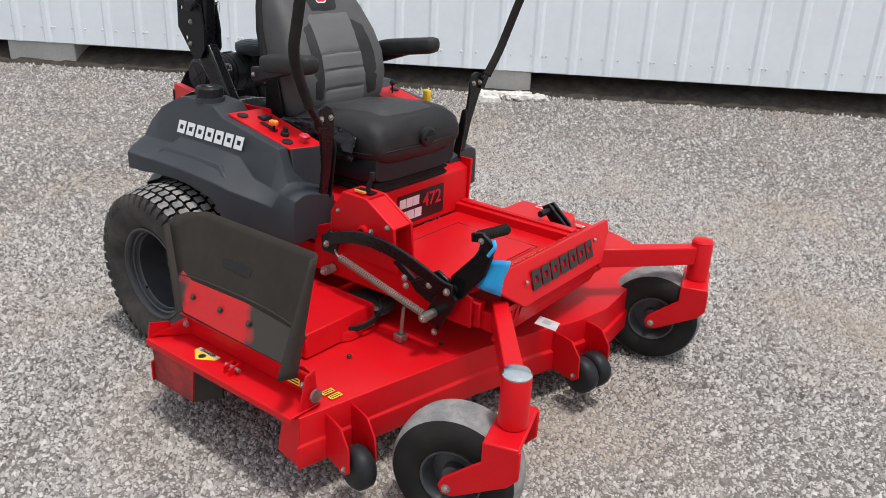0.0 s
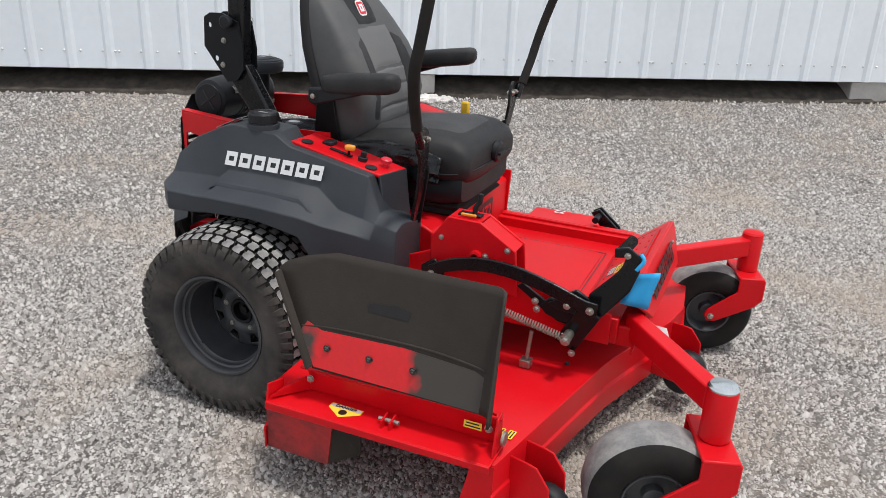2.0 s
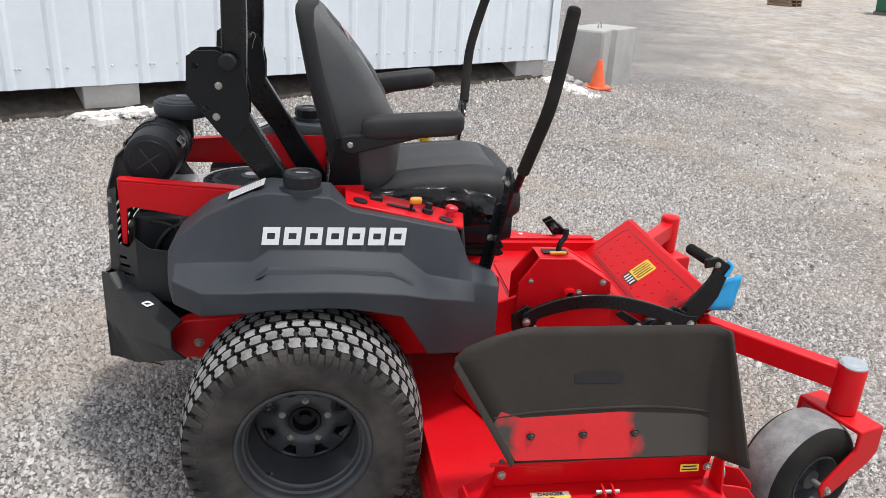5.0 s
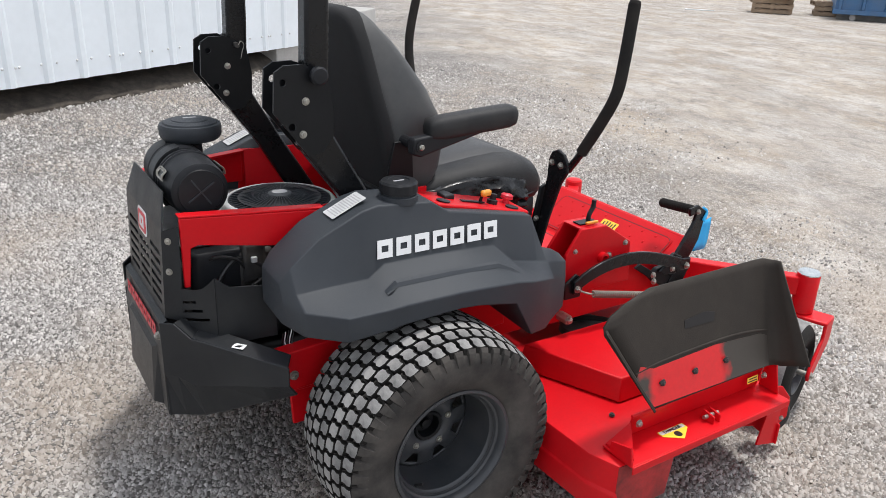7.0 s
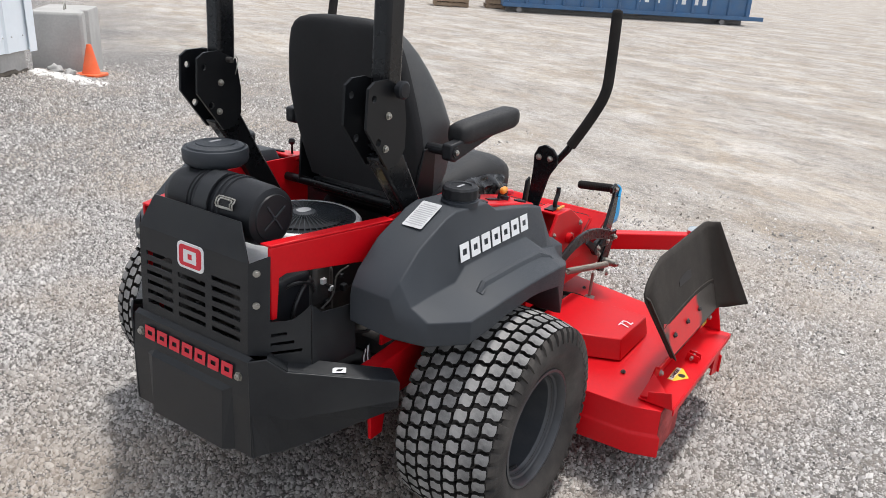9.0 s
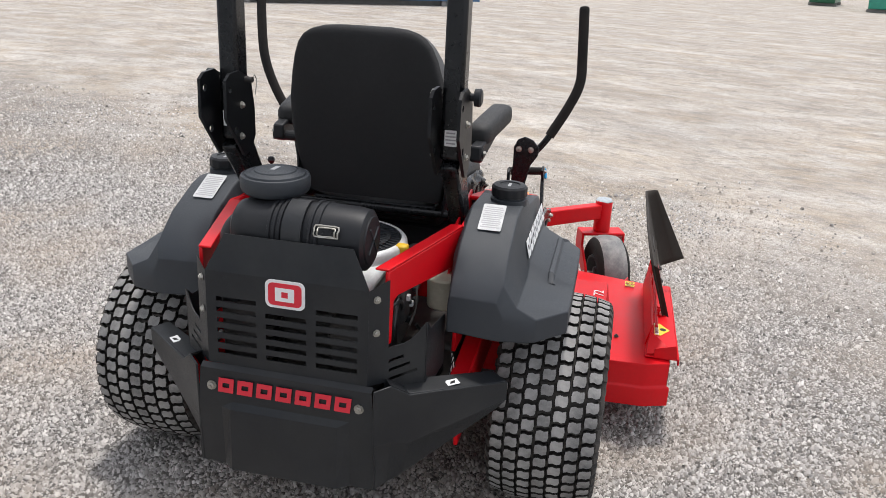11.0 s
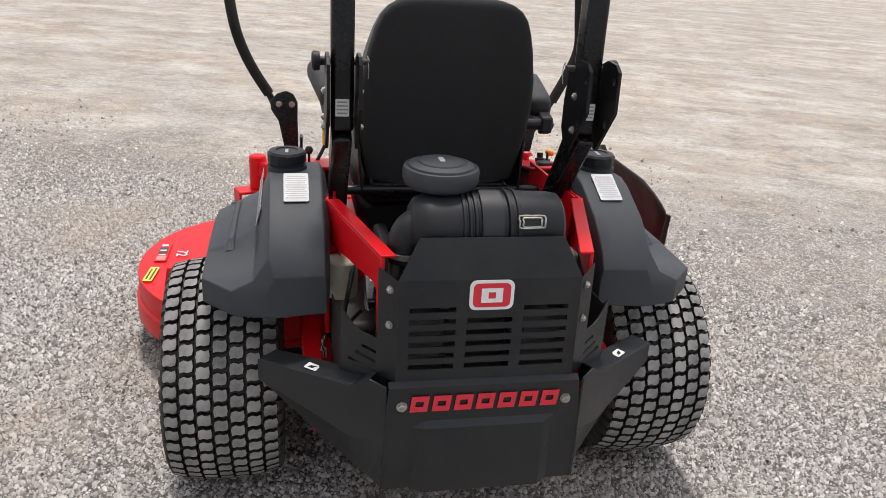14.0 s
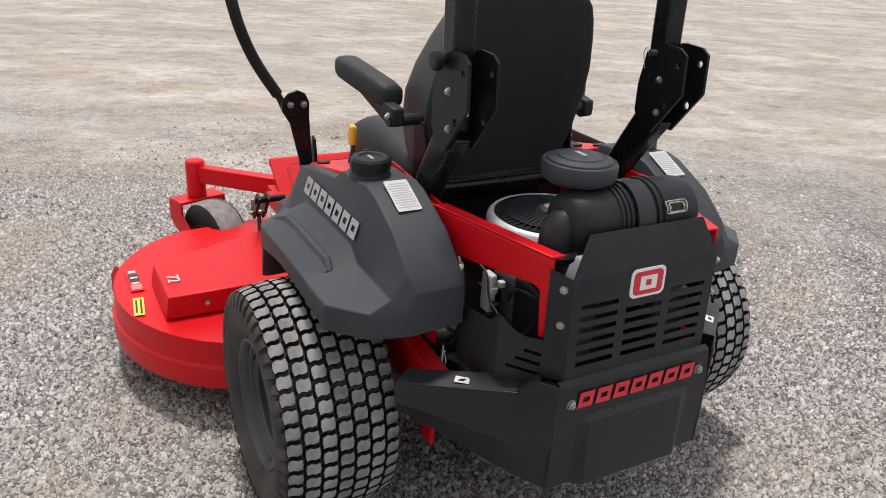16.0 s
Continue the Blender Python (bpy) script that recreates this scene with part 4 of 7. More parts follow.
def caster(side):
    cx, cy = CAST[side]
    piv = Vector((cx, cy, 0))
    c = thing("front_caster", "", "")
    c.parent = mower
    c.location = (0, 0, 0)
    part("pivot_barrel", lathe([(0.036, 0.352), (0.040, 0.356), (0.040, 0.498), (0.038, 0.502)], piv, (0, 0, 1), 28), RED, c, smooth=True)
    part("dust_cap", lathe([(0.039, 0.498), (0.040, 0.504), (0.034, 0.511), (0.018, 0.515), (0.001, 0.516)], piv, (0, 0, 1), 28), CHROME if side < 0 else RED, c, "polished steel dust cap" if side < 0 else "", smooth=True)
    part("stem", rod(piv + Vector((0, 0, 0.33)), piv + Vector((0, 0, 0.36)), 0.028), STEEL, c)
    axle = piv - ROLL * 0.138 + Vector((0, 0, CR))
    hw = 0.094
    # fork: a plate over the wheel with two legs swept back to the axle
    top = [(-0.050, -hw - 0.012), (0.046, -hw - 0.012), (0.046, hw + 0.012), (-0.050, hw + 0.012)]
    bm = bmesh.new()
    slab([piv + ROLL * a + SIDE * b + Vector((0, 0, 0.338)) for a, b in top], (0, 0, 0.014), bm)
    part("fork_top", bm, RED, c, bevel=0.005)
    for s in (-1, 1):
        o = piv + SIDE * (s * hw)
        leg = [(0.050, 0.345), (0.050, 0.262), (0.022, 0.232), (-0.118, 0.160), (-0.150, 0.160), (-0.163, 0.186), (-0.150, 0.212), (-0.050, 0.290), (-0.050, 0.345)]
        part("fork_leg", slab([o + ROLL * a + Vector((0, 0, z)) for a, z in leg], SIDE * (s * 0.012)), RED, c, bevel=0.004)
        bolt(c, axle + SIDE * (s * (hw + 0.012)), SIDE * s, 0.010)
    part("axle", rod(axle - SIDE * hw, axle + SIDE * hw, 0.010), STEEL, c)
    prof = [(0.078, -0.050), (0.092, -0.068), (0.125, -0.077), (0.150, -0.073), (0.166, -0.062)]
    crownp = [(0.174, -0.050), (CR - 0.002, -0.028), (CR, 0.0), (CR - 0.002, 0.028), (0.174, 0.050)]
    part("tyre", lathe(prof + crownp[:1] + crownp[-1:] + [(r, -h) for r, h in prof[::-1]], axle, SIDE, 56, cap=False), RUBBER, c, "smooth black caster tyre", smooth=True, angle=50)
    part("tread", lathe([(0.160, -0.066)] + [(r + 0.0015, h) for r, h in crownp] + [(0.160, 0.066)], axle, SIDE, 56, cap=False), CASTER_TREAD, c, "scuffed pale grey tread", smooth=True, angle=60)
    part("rim", lathe([(0.020, -0.060), (0.030, -0.055), (0.032, -0.028), (0.066, -0.022), (0.074, -0.052), (0.081, -0.068), (0.087, -0.070), (0.089, -0.062), (0.078, -0.03), (0.078, 0.03),
                       (0.089, 0.062), (0.087, 0.070), (0.081, 0.068), (0.074, 0.052), (0.066, 0.022), (0.032, 0.028), (0.030, 0.055), (0.020, 0.060)], axle, SIDE, 40), RIM, c, smooth=True, angle=40)


caster(1)
caster(-1)

# ---- chassis
for side, root in ((1, (1.205, 0.28)), (-1, (1.195, -0.345))):
    cx, cy = CAST[side]
    a, b = Vector((root[0], root[1], 0)), Vector((cx, cy, 0))
    d = (b - a).normalized()
    nrm = Vector((-d.y, d.x, 0)) * 0.026
    e = b - d * 0.030
    bm = loft([[a + nrm + Vector((0, 0, 0.414)), a - nrm + Vector((0, 0, 0.414)), a - nrm + Vector((0, 0, 0.488)), a + nrm + Vector((0, 0, 0.488))],
               [e + nrm + Vector((0, 0, 0.418)), e - nrm + Vector((0, 0, 0.418)), e - nrm + Vector((0, 0, 0.488)), e + nrm + Vector((0, 0, 0.488))]])
    part("front_arm", bm, RED, mower, "red square-tube caster arm", bevel=0.005)
part("front_crossmember", box((1.155, -0.385, 0.390), (1.215, 0.320, 0.455)), RED, mower, bevel=0.004)
for y in (-0.385, 0.345):
    part("frame_rail", box((-0.38, y - 0.016, 0.398), (1.16, y + 0.016, 0.482)), RED, mower, bevel=0.004)
for s in (-1, 1):
    part("rear_frame_rail", slab([(-0.45, s * 0.405, 0.40), (0.34, s * 0.405, 0.44), (0.34, s * 0.405, 0.535), (-0.10, s * 0.405, 0.545), (-0.40, s * 0.405, 0.520), (-0.45, s * 0.405, 0.49)], (0, -s * 0.05, 0)), RED, mower, bevel=0.004)
    bolt(mower, (-0.365, s * 0.406, 0.453), (0, s, 0), 0.011)
    part("rear_leg", slab([(-0.36, s * 0.38, 0.28), (-0.31, s * 0.38, 0.28), (-0.28, s * 0.38, 0.43), (-0.37, s * 0.38, 0.42)], (0, -s * 0.012, 0)), RED, mower, bevel=0.003)

# foot tray: floor, kicked-up front, side walls and the front panel
ft = thing("foot_tray", "", "")
ft.parent = mower
part("floor_pan", box((0.520, -0.375, 0.432), (1.020, 0.350, 0.445)), RED, ft, bevel=0.003)
part("floor_mat_plate", prism(rounded(0.36, 0.46, 0.03), "z", 0.4455, 0.4495), RED, ft).location = (0.80, -0.02, 0)
bm = bmesh.new()
for x0, y0, x1, y1 in ((0.612, -0.262, 0.990, -0.258), (0.612, 0.218, 0.990, 0.222), (0.610, -0.258, 0.614, 0.218), (0.988, -0.258, 0.992, 0.218)):
    box((x0, y0, 0.4452), (x1, y1, 0.4462), bm)
part("floor_seam", bm, DARK_DECAL, ft, "dark seam line round the floor plate")
part("foot_rest", slab([(1.012, -0.385, 0.440), (1.012, 0.340, 0.440), (1.190, 0.340, 0.578), (1.190, -0.395, 0.578)], (0.010, 0, -0.012)), RED, ft, bevel=0.003)
m_fr = plane_m((1.100, -0.03, 0.5105), (0, -1, 0), (0.178, 0, 0.138))
part("tread_plate", plate_in(m_fr @ Matrix.Translation((0, 0, -0.0005)), rounded(0.62, 0.175, 0.03), 0.0035), RED, ft)
stud = part("grip_stud", lathe([(0.0055, 0), (0.0045, 0.002), (0.001, 0.0026)], (0, 0, 0), (0, 0, 1), 8), RED, ft)
for i in range(9):
    for j in range(4):
        ob = new("grip_stud", stud.data) if i + j else stud
        ob.parent = ft
        ob.matrix_basis = m_fr @ Matrix.Translation((-0.27 + i * 0.0675 + (0.03 if j % 2 else 0), -0.062 + j * 0.042, 0.003))
# shade of the plate's pressed grooves, laid on as thin black lines
for w_, h_, x_, y_ in ((0.56, 0.003, 0, 0.080), (0.56, 0.003, 0, -0.080), (0.003, 0.115, -0.303, 0), (0.003, 0.115, 0.303, 0)):
    part("groove_shade_line", plate_in(m_fr @ Matrix.Translation((x_, y_, 0.0030)), [(-w_ / 2, -h_ / 2), (w_ / 2, -h_ / 2), (w_ / 2, h_ / 2), (-w_ / 2, h_ / 2)], 0.0006), DARK_DECAL, ft, "thin black strip standing for the shade in a pressed groove")
for sx_, sy_ in ((1, 1), (1, -1), (-1, 1), (-1, -1)):
    part("groove_shade_line", hose([m_fr @ Vector((sx_ * (0.28 + dx), sy_ * (0.0575 + dy), 0.0026)) for dx, dy in ((0, 0.0225), (0.013, 0.018), (0.0225, 0))], 0.0013, 6), DARK_DECAL, ft)
m_dec = m_fr @ Matrix.Rotation(radians(90), 4, "Z")
decal(ft, m_dec @ Matrix.Translation((0.010, -0.012, 0.0032)), 0.078, 0.085, YELLOW_DECAL, 5, "warning_decal", "yellow warning decal with lines of black print", DARK_DECAL)
decal(ft, m_dec @ Matrix.Translation((-0.046, -0.012, 0.0032)), 0.032, 0.085, DARK_DECAL, 4, "warning_decal", "black heading of the warning decal", WHITE)
part("front_panel", slab([(1.196, -0.400, 0.580), (1.203, 0.340, 0.580), (1.216, 0.335, 0.545), (1.252, 0.230, 0.456), (1.246, -0.275, 0.455), (1.210, -0.395, 0.540)], (-0.012, 0, -0.004)), RED, ft, bevel=0.003)
m_fp = plane_m((1.2285, -0.015, 0.520), (0.0, 1, 0), (-0.045, 0, 0.120))
word_mark(m_fp @ Matrix.Translation((0, 0.0, 0.0)), 0.40, 0.062, DARK_DECAL, ft, label="black block of a maker's mark")
for y in (-0.24, 0.22):
    bolt(ft, m_fp @ Vector((y + 0.01, 0.005 if y < 0 else 0.02, 0.0)), m_fp.to_3x3() @ Vector((0, 0, 1)), 0.006)
part("side_wall", box((0.52, 0.352, 0.415), (1.06, 0.364, 0.492)), RED, ft, bevel=0.003)
part("side_wall_lip", box((0.52, 0.364, 0.480), (1.06, 0.392, 0.492)), RED, ft, bevel=0.003)
# lower front plate with raked slots
bm = bmesh.new()
for i in range(5):
    y = -0.375 + i * 0.030
    slab([(1.225, y, 0.455), (1.225, y + 0.014, 0.455), (1.212, y + 0.006, 0.385), (1.212, y - 0.008, 0.385)], (-0.006, 0, 0), bm)
slab([(1.224, -0.385, 0.470), (1.224, 0.30, 0.470), (1.224, 0.30, 0.452), (1.224, -0.385, 0.452)], (-0.006, 0, 0), bm)
slab([(1.212, -0.395, 0.388), (1.212, 0.26, 0.388), (1.210, 0.24, 0.370), (1.210, -0.39, 0.370)], (-0.006, 0, 0), bm)
slab([(1.224, -0.240, 0.455), (1.224, 0.29, 0.455), (1.212, 0.26, 0.385), (1.212, -0.255, 0.385)], (-0.006, 0, 0), bm)
part("slotted_plate", bm, RED, ft)

# seat box with its model sign
part("seat_box", prism([(0.10, 0.50), (0.515, 0.445), (0.515, 0.622), (0.48, 0.640), (0.10, 0.640)], "y", -0.34, 0.405), RED, mower, bevel=0.006)
m_sign = plane_m((0.5155, 0.095, 0.530), (0, 1, 0), (0, 0, 1))
sg = decal(mower, m_sign, 0.290, 0.122, DARK_DECAL, 0, "model_sign", "black model sign with white bars and red figures")
lettering("figures", "472", 0.078, m_sign @ Matrix.Translation((0.070, 0.010, 0.0012)), RED_DECAL, sg, 0.001)
bm = bmesh.new()
for x0, x1, y0, y1 in ((-0.130, -0.012, 0.006, 0.044), (-0.130, 0.004, -0.046, -0.008)):
    w = (x1 - x0 - 0.006) / 3
    for k in range(3):
        plate_in(m_sign @ Matrix.Translation((0, 0, 0.0009)), [(x0 + k * (w + 0.003), y0), (x0 + k * (w + 0.003) + w, y0), (x0 + k * (w + 0.003) + w, y1), (x0 + k * (w + 0.003), y1)], 0.0006, bm)
part("sign_bars", bm, WHITE, sg)
part("seat_box_corner", slab([(0.500, 0.405, 0.46), (0.520, 0.405, 0.46), (0.530, 0.405, 0.66), (0.47, 0.405, 0.66)], (0, 0.012, 0)), RED, mower, bevel=0.003)
bolt(mower, (0.505, 0.418, 0.635), (0, 1, 0), 0.007)

# height-of-cut housing on the right
hb = thing("cut_height_box", "", "")
hb.parent = mower
prof = [(0.548, 0.50), (0.548, 0.640), (0.604, 0.722), (0.712, 0.720), (0.832, 0.646), (0.846, 0.500)]
part("side_plate", prism(prof, "y", -0.432, -0.420), RED, hb, bevel=0.003)
part("inner_plate", prism(prof, "y", -0.345, -0.335), RED, hb, bevel=0.003)
part("sloped_cover", slab([(0.715, -0.420, 0.714), (0.715, -0.345, 0.714), (0.828, -0.345, 0.643), (0.828, -0.420, 0.643)], (-0.005, 0, -0.008)), RED, hb)
part("top_cover", slab([(0.606, -0.420, 0.722), (0.606, -0.345, 0.722), (0.712, -0.345, 0.719), (0.712, -0.420, 0.719)], (0, 0, -0.006)), RED, hb)
part("stop_slot", box((0.625, -0.400, 0.7225), (0.700, -0.365, 0.7265)), BLACK, hb)
part("stop_lever", hose([(0.675, -0.382, 0.70), (0.676, -0.382, 0.745), (0.690, -0.382, 0.770), (0.692, -0.382, 0.795)], 0.008), PLASTIC, hb, smooth=True)
part("stop_catch", box((0.640, -0.415, 0.7265), (0.690, -0.405, 0.7345)), ORANGE, hb, "small orange catch", bevel=0.002)
part("bush", lathe([(0.019, 0), (0.019, 0.016), (0.011, 0.018), (0.010, 0.0)], (0.705, -0.432, 0.610), (0, -1, 0), 22), RED, hb, smooth=True)
for x, z, r in ((0.735, 0.612, 0.009), (0.806, 0.645, 0.008), (0.585, 0.650, 0.007)):
    bolt(hb, (x, -0.432, z), (0, -1, 0), r)
part("frame_side_plate", prism([(0.44, 0.40), (0.46, 0.56), (0.56, 0.60), (0.85, 0.56), (1.14, 0.50), (1.14, 0.40)], "y", -0.4190, -0.407), RED, mower, bevel=0.003)
for x, z in ((0.760, 0.520), (0.785, 0.517), (0.826, 0.512)):
    bolt(mower, (x, -0.4195, z), (0, -1, 0), 0.0075)

# deck lift: curved arm, pedal, spring and links
lift = thing("deck_lift", "", "")
lift.parent = mower
up, dn = [], []
for k in range(17):
    t = k / 16
    x = 0.560 + 0.545 * t
    z = 0.540 + 0.066 * math.sin(math.pi * min(1, t * 1.06) ** 0.82) - 0.012 * t
    up.append((x, z + 0.022))
    dn.append((x, z - 0.022))
part("lift_arm", prism(up + dn[::-1], "y", -0.474, -0.462), BLACK_GLOSS, lift, "curved black steel lift arm", bevel=0.003)
part("pivot_plate", prism([(0.535, 0.50), (0.60, 0.50), (0.615, 0.555), (0.575, 0.585), (0.530, 0.555)], "y", -0.461, -0.452), BLACK_GLOSS, lift, bevel=0.003)
bolt(lift, (0.572, -0.474, 0.538), (0, -1, 0), 0.010)
bolt(lift, (1.085, -0.474, 0.524), (0, -1, 0), 0.010)
part("pedal_arm", slab([(1.060, -0.462, 0.485), (1.115, -0.462, 0.495), (1.185, -0.452, 0.590), (1.205, -0.446, 0.655), (1.170, -0.446, 0.690), (1.140, -0.450, 0.640), (1.070, -0.460, 0.560)], (0, 0.014, 0)), BLACK_GLOSS, lift, bevel=0.004).location.y = 0.022
part("pedal_hook", slab([(1.150, -0.446, 0.645), (1.200, -0.446, 0.650), (1.215, -0.446, 0.690), (1.165, -0.446, 0.722), (1.125, -0.446, 0.712), (1.128, -0.446, 0.684), (1.160, -0.446, 0.690)], (0, 0.012, 0)), BLACK_GLOSS, lift, bevel=0.003).location.y = 0.022
bm = lathe([(0.013, 0.0), (0.016, 0.004), (0.016, 0.150), (0.013, 0.155)], (1.146, -0.440, 0.704), (0.03, 1, -0.10), 16)
for k in range(18):
    lathe([(0.0175, 0.010 + k * 0.0078), (0.0175, 0.0138 + k * 0.0078)], (1.146, -0.440, 0.704), (0.03, 1, -0.10), 16, bm)
part("pedal_grip", bm, RUBBER, lift, "ribbed black rubber pedal grip").location.y = 0.022
bolt(lift, (1.165, -0.425, 0.697), (0, -1, 0), 0.008)
bm = bmesh.new()
grid = []
for i in range(7):
    row = []
    for j in range(5):
        a, b = i / 6, j / 4
        row.append(Vector((1.180 + 0.082 * b - 0.022 * a + 0.002 * math.sin(9 * a), -0.448 + 0.004 * b + 0.006 * math.sin(4 * a + 2 * b), 0.655 + 0.020 * b - 0.092 * a - 0.026 * b * a)))
    grid.append(row)
vs = [[bm.verts.new(p) for p in r] for r in grid]
for i in range(6):
    for j in range(4):
        bm.faces.new((vs[i][j], vs[i + 1][j], vs[i + 1][j + 1], vs[i][j + 1]))
tag = part("hang_tag", bm, BLUE_TAG, lift, "crumpled bright blue plastic tag tied to the pedal", smooth=True)
md = tag.modifiers.new("sheet", "SOLIDIFY")
md.thickness = 0.0015
tag.location = (0, 0.028, -0.016)
part("tag_tie", hose([(1.195, -0.452, 0.660), (1.212, -0.446, 0.690), (1.200, -0.436, 0.705)], 0.006), BLUE_TAG, lift, smooth=True).location.y = 0.022
# coil spring
p0, p1 = Vector((0.640, -0.478, 0.508)), Vector((1.010, -0.485, 0.428))
d = (p1 - p0)
u, v, w = frame_of(d)
turns = 44
pts = []
for k in range(turns * 10 + 1):
    a = 2 * math.pi * k / 10
    pts.append(p0 + d * (k / (turns * 10)) + (u * math.cos(a) + v * math.sin(a)) * 0.0105)
part("spring", hose(pts, 0.0026, 5, 1), SPRING, lift, "long zinc coil spring", smooth=True)
part("spring_hook", hose([(0.600, -0.462, 0.520), (0.622, -0.476, 0.513), (0.642, -0.478, 0.508)], 0.0035), STEEL, lift, smooth=True)
part("spring_bolt", rod((1.030, -0.440, 0.432), (1.030, -0.512, 0.432), 0.015, 18), STEEL, lift, smooth=True)
bolt(lift, (1.030, -0.512, 0.432), (0, -1, 0), 0.013)
part("lift_link", slab([(0.985, -0.462, 0.40), (1.050, -0.462, 0.375), (1.115, -0.462, 0.50), (1.060, -0.462, 0.545)], (0, 0.012, 0)), BLACK_GLOSS, lift, bevel=0.003)
part("latch_bar", slab([(0.850, -0.455, 0.548), (0.870, -0.455, 0.562), (1.00, -0.455, 0.485), (1.02, -0.455, 0.455), (0.985, -0.455, 0.460)], (0, 0.010, 0)), BLACK, lift, bevel=0.002)
for x, z in ((0.918, 0.520), (0.925, 0.495), (1.045, 0.375)):
    bolt(lift, (x, -0.474, z), (0, -1, 0), 0.009)
part("latch_plate", slab([(0.985, -0.458, 0.545), (1.035, -0.458, 0.575), (1.075, -0.458, 0.555), (1.085, -0.458, 0.505), (1.040, -0.458, 0.480), (1.000, -0.458, 0.505)], (0, 0.012, 0)), BLACK_GLOSS, lift, bevel=0.003)
part("latch_block", prism([(0.925, 0.500), (0.955, 0.530), (1.030, 0.538), (1.078, 0.520), (1.070, 0.470), (1.000, 0.462), (0.950, 0.475)], "y", -0.457, -0.438), BLACK, lift, bevel=0.004)
part("latch_dog", slab([(0.955, -0.470, 0.520), (1.000, -0.470, 0.545), (1.045, -0.470, 0.520), (1.040, -0.470, 0.500), (0.985, -0.470, 0.505)], (0, 0.010, 0)), BLACK, lift, bevel=0.003)
bolt(lift, (1.015, -0.471, 0.524), (0, -1, 0), 0.009)
part("adjuster_rod", rod((0.905, -0.470, 0.300), (0.915, -0.470, 0.415), 0.006), SPRING, lift)
part("adjuster_clevis", box((0.888, -0.488, 0.292), (0.922, -0.452, 0.318)), STEEL, lift, bevel=0.003)
part("torque_tube", rod((1.085, -0.450, 0.520), (1.085, -0.400, 0.520), 0.016), BLACK, lift)
part("rear_torque_tube", rod((0.568, -0.450, 0.535), (0.568, -0.400, 0.535), 0.016), BLACK, lift)
part("hydraulic_fitting", rod((0.553, -0.425, 0.430), (0.553, -0.470, 0.430), 0.017, 6), STEEL, lift, smooth=False)
bolt(lift, (0.553, -0.470, 0.430), (0, -1, 0), 0.011)
# left-hand lift link beside the tray
for y in (0.428, 0.462):
    part("left_lift_arm", prism([(0.872, 0.528), (0.905, 0.546), (0.988, 0.476), (1.004, 0.432), (0.966, 0.420), (0.930, 0.456)], "y", y, y + 0.012), BLACK_GLOSS, lift, bevel=0.003)
part("left_torque_tube", rod((0.905, 0.366, 0.518), (0.905, 0.482, 0.518), 0.013), BLACK, lift, smooth=True)
part("left_lift_rod", rod((0.968, 0.450, 0.445), (0.960, 0.450, 0.300), 0.008), ENGINE, lift, smooth=True)
part("left_lift_pin", rod((0.968, 0.420, 0.445), (0.968, 0.484, 0.445), 0.009), STEEL, lift, smooth=True)
bolt(lift, (0.905, 0.482, 0.518), (0, 1, 0), 0.010)


# ---- seat
seat = thing("operator_seat", "", "")
seat.parent = mower


def ring_xy(z, xr, xf, hw, n=36, p=3.2, hollow=0.0, cy=0.0):
    """Superellipse section of the backrest, its front face hollowed in the middle."""
    out = []
    for k in range(n):
        a = 2 * math.pi * k / n
        c, s = math.cos(a), math.sin(a)
        x = math.copysign(abs(c) ** (2 / p), c)
        y = math.copysign(abs(s) ** (2 / p), s)
        X = (xr + xf) / 2 + (xf - xr) / 2 * x
        if x > 0:
            X -= hollow * x * max(0.0, 1 - (y * 1.25) ** 2)
        out.append((X, cy + hw * y * (1 + 0.055 * max(0.0, x)), z))
    return out


# z, rear x, front x, half width, hollow
BACKREST = [(0.835, 0.030, 0.150, 0.185, 0.0), (0.860, 0.022, 0.190, 0.212, 0.012), (0.92, 0.008, 0.215, 0.226, 0.03), (1.00, -0.012, 0.224, 0.236, 0.040), (1.08, -0.035, 0.205, 0.239, 0.042),
            (1.16, -0.058, 0.160, 0.232, 0.034), (1.24, -0.074, 0.097, 0.217, 0.022), (1.29, -0.083, 0.054, 0.204, 0.012), (1.325, -0.090, 0.018, 0.190, 0.005), (1.348, -0.093, -0.002, 0.172, 0.002),
            (1.362, -0.092, -0.016, 0.150, 0.0), (1.371, -0.086, -0.028, 0.118, 0.0), (1.375, -0.074, -0.042, 0.078, 0.0)]


def back_at(z):
    for a, b in zip(BACKREST, BACKREST[1:]):
        if a[0] <= z <= b[0]:
            t = (z - a[0]) / (b[0] - a[0])
            return [p + (q - p) * t for p, q in zip(a, b)]
    return list(BACKREST[-1])


part("backrest", loft([ring_xy(z, a, b, h, p=4.2, hollow=o) for z, a, b, h, o in BACKREST]), SEAT_GREY, seat, "grey vinyl backrest", smooth=True, angle=60)
part("back_shell", loft([[(x - 0.004 if x < (a + b) / 2 else x, y * 1.012, z + 0.0015) for x, y, z in ring_xy(zz, a, min(a + 0.062, b), h, p=4)] for zz, a, b, h, o in BACKREST[1:]]), SEAT_BACK, seat, "black cloth-covered back of the seat", smooth=True, angle=60)


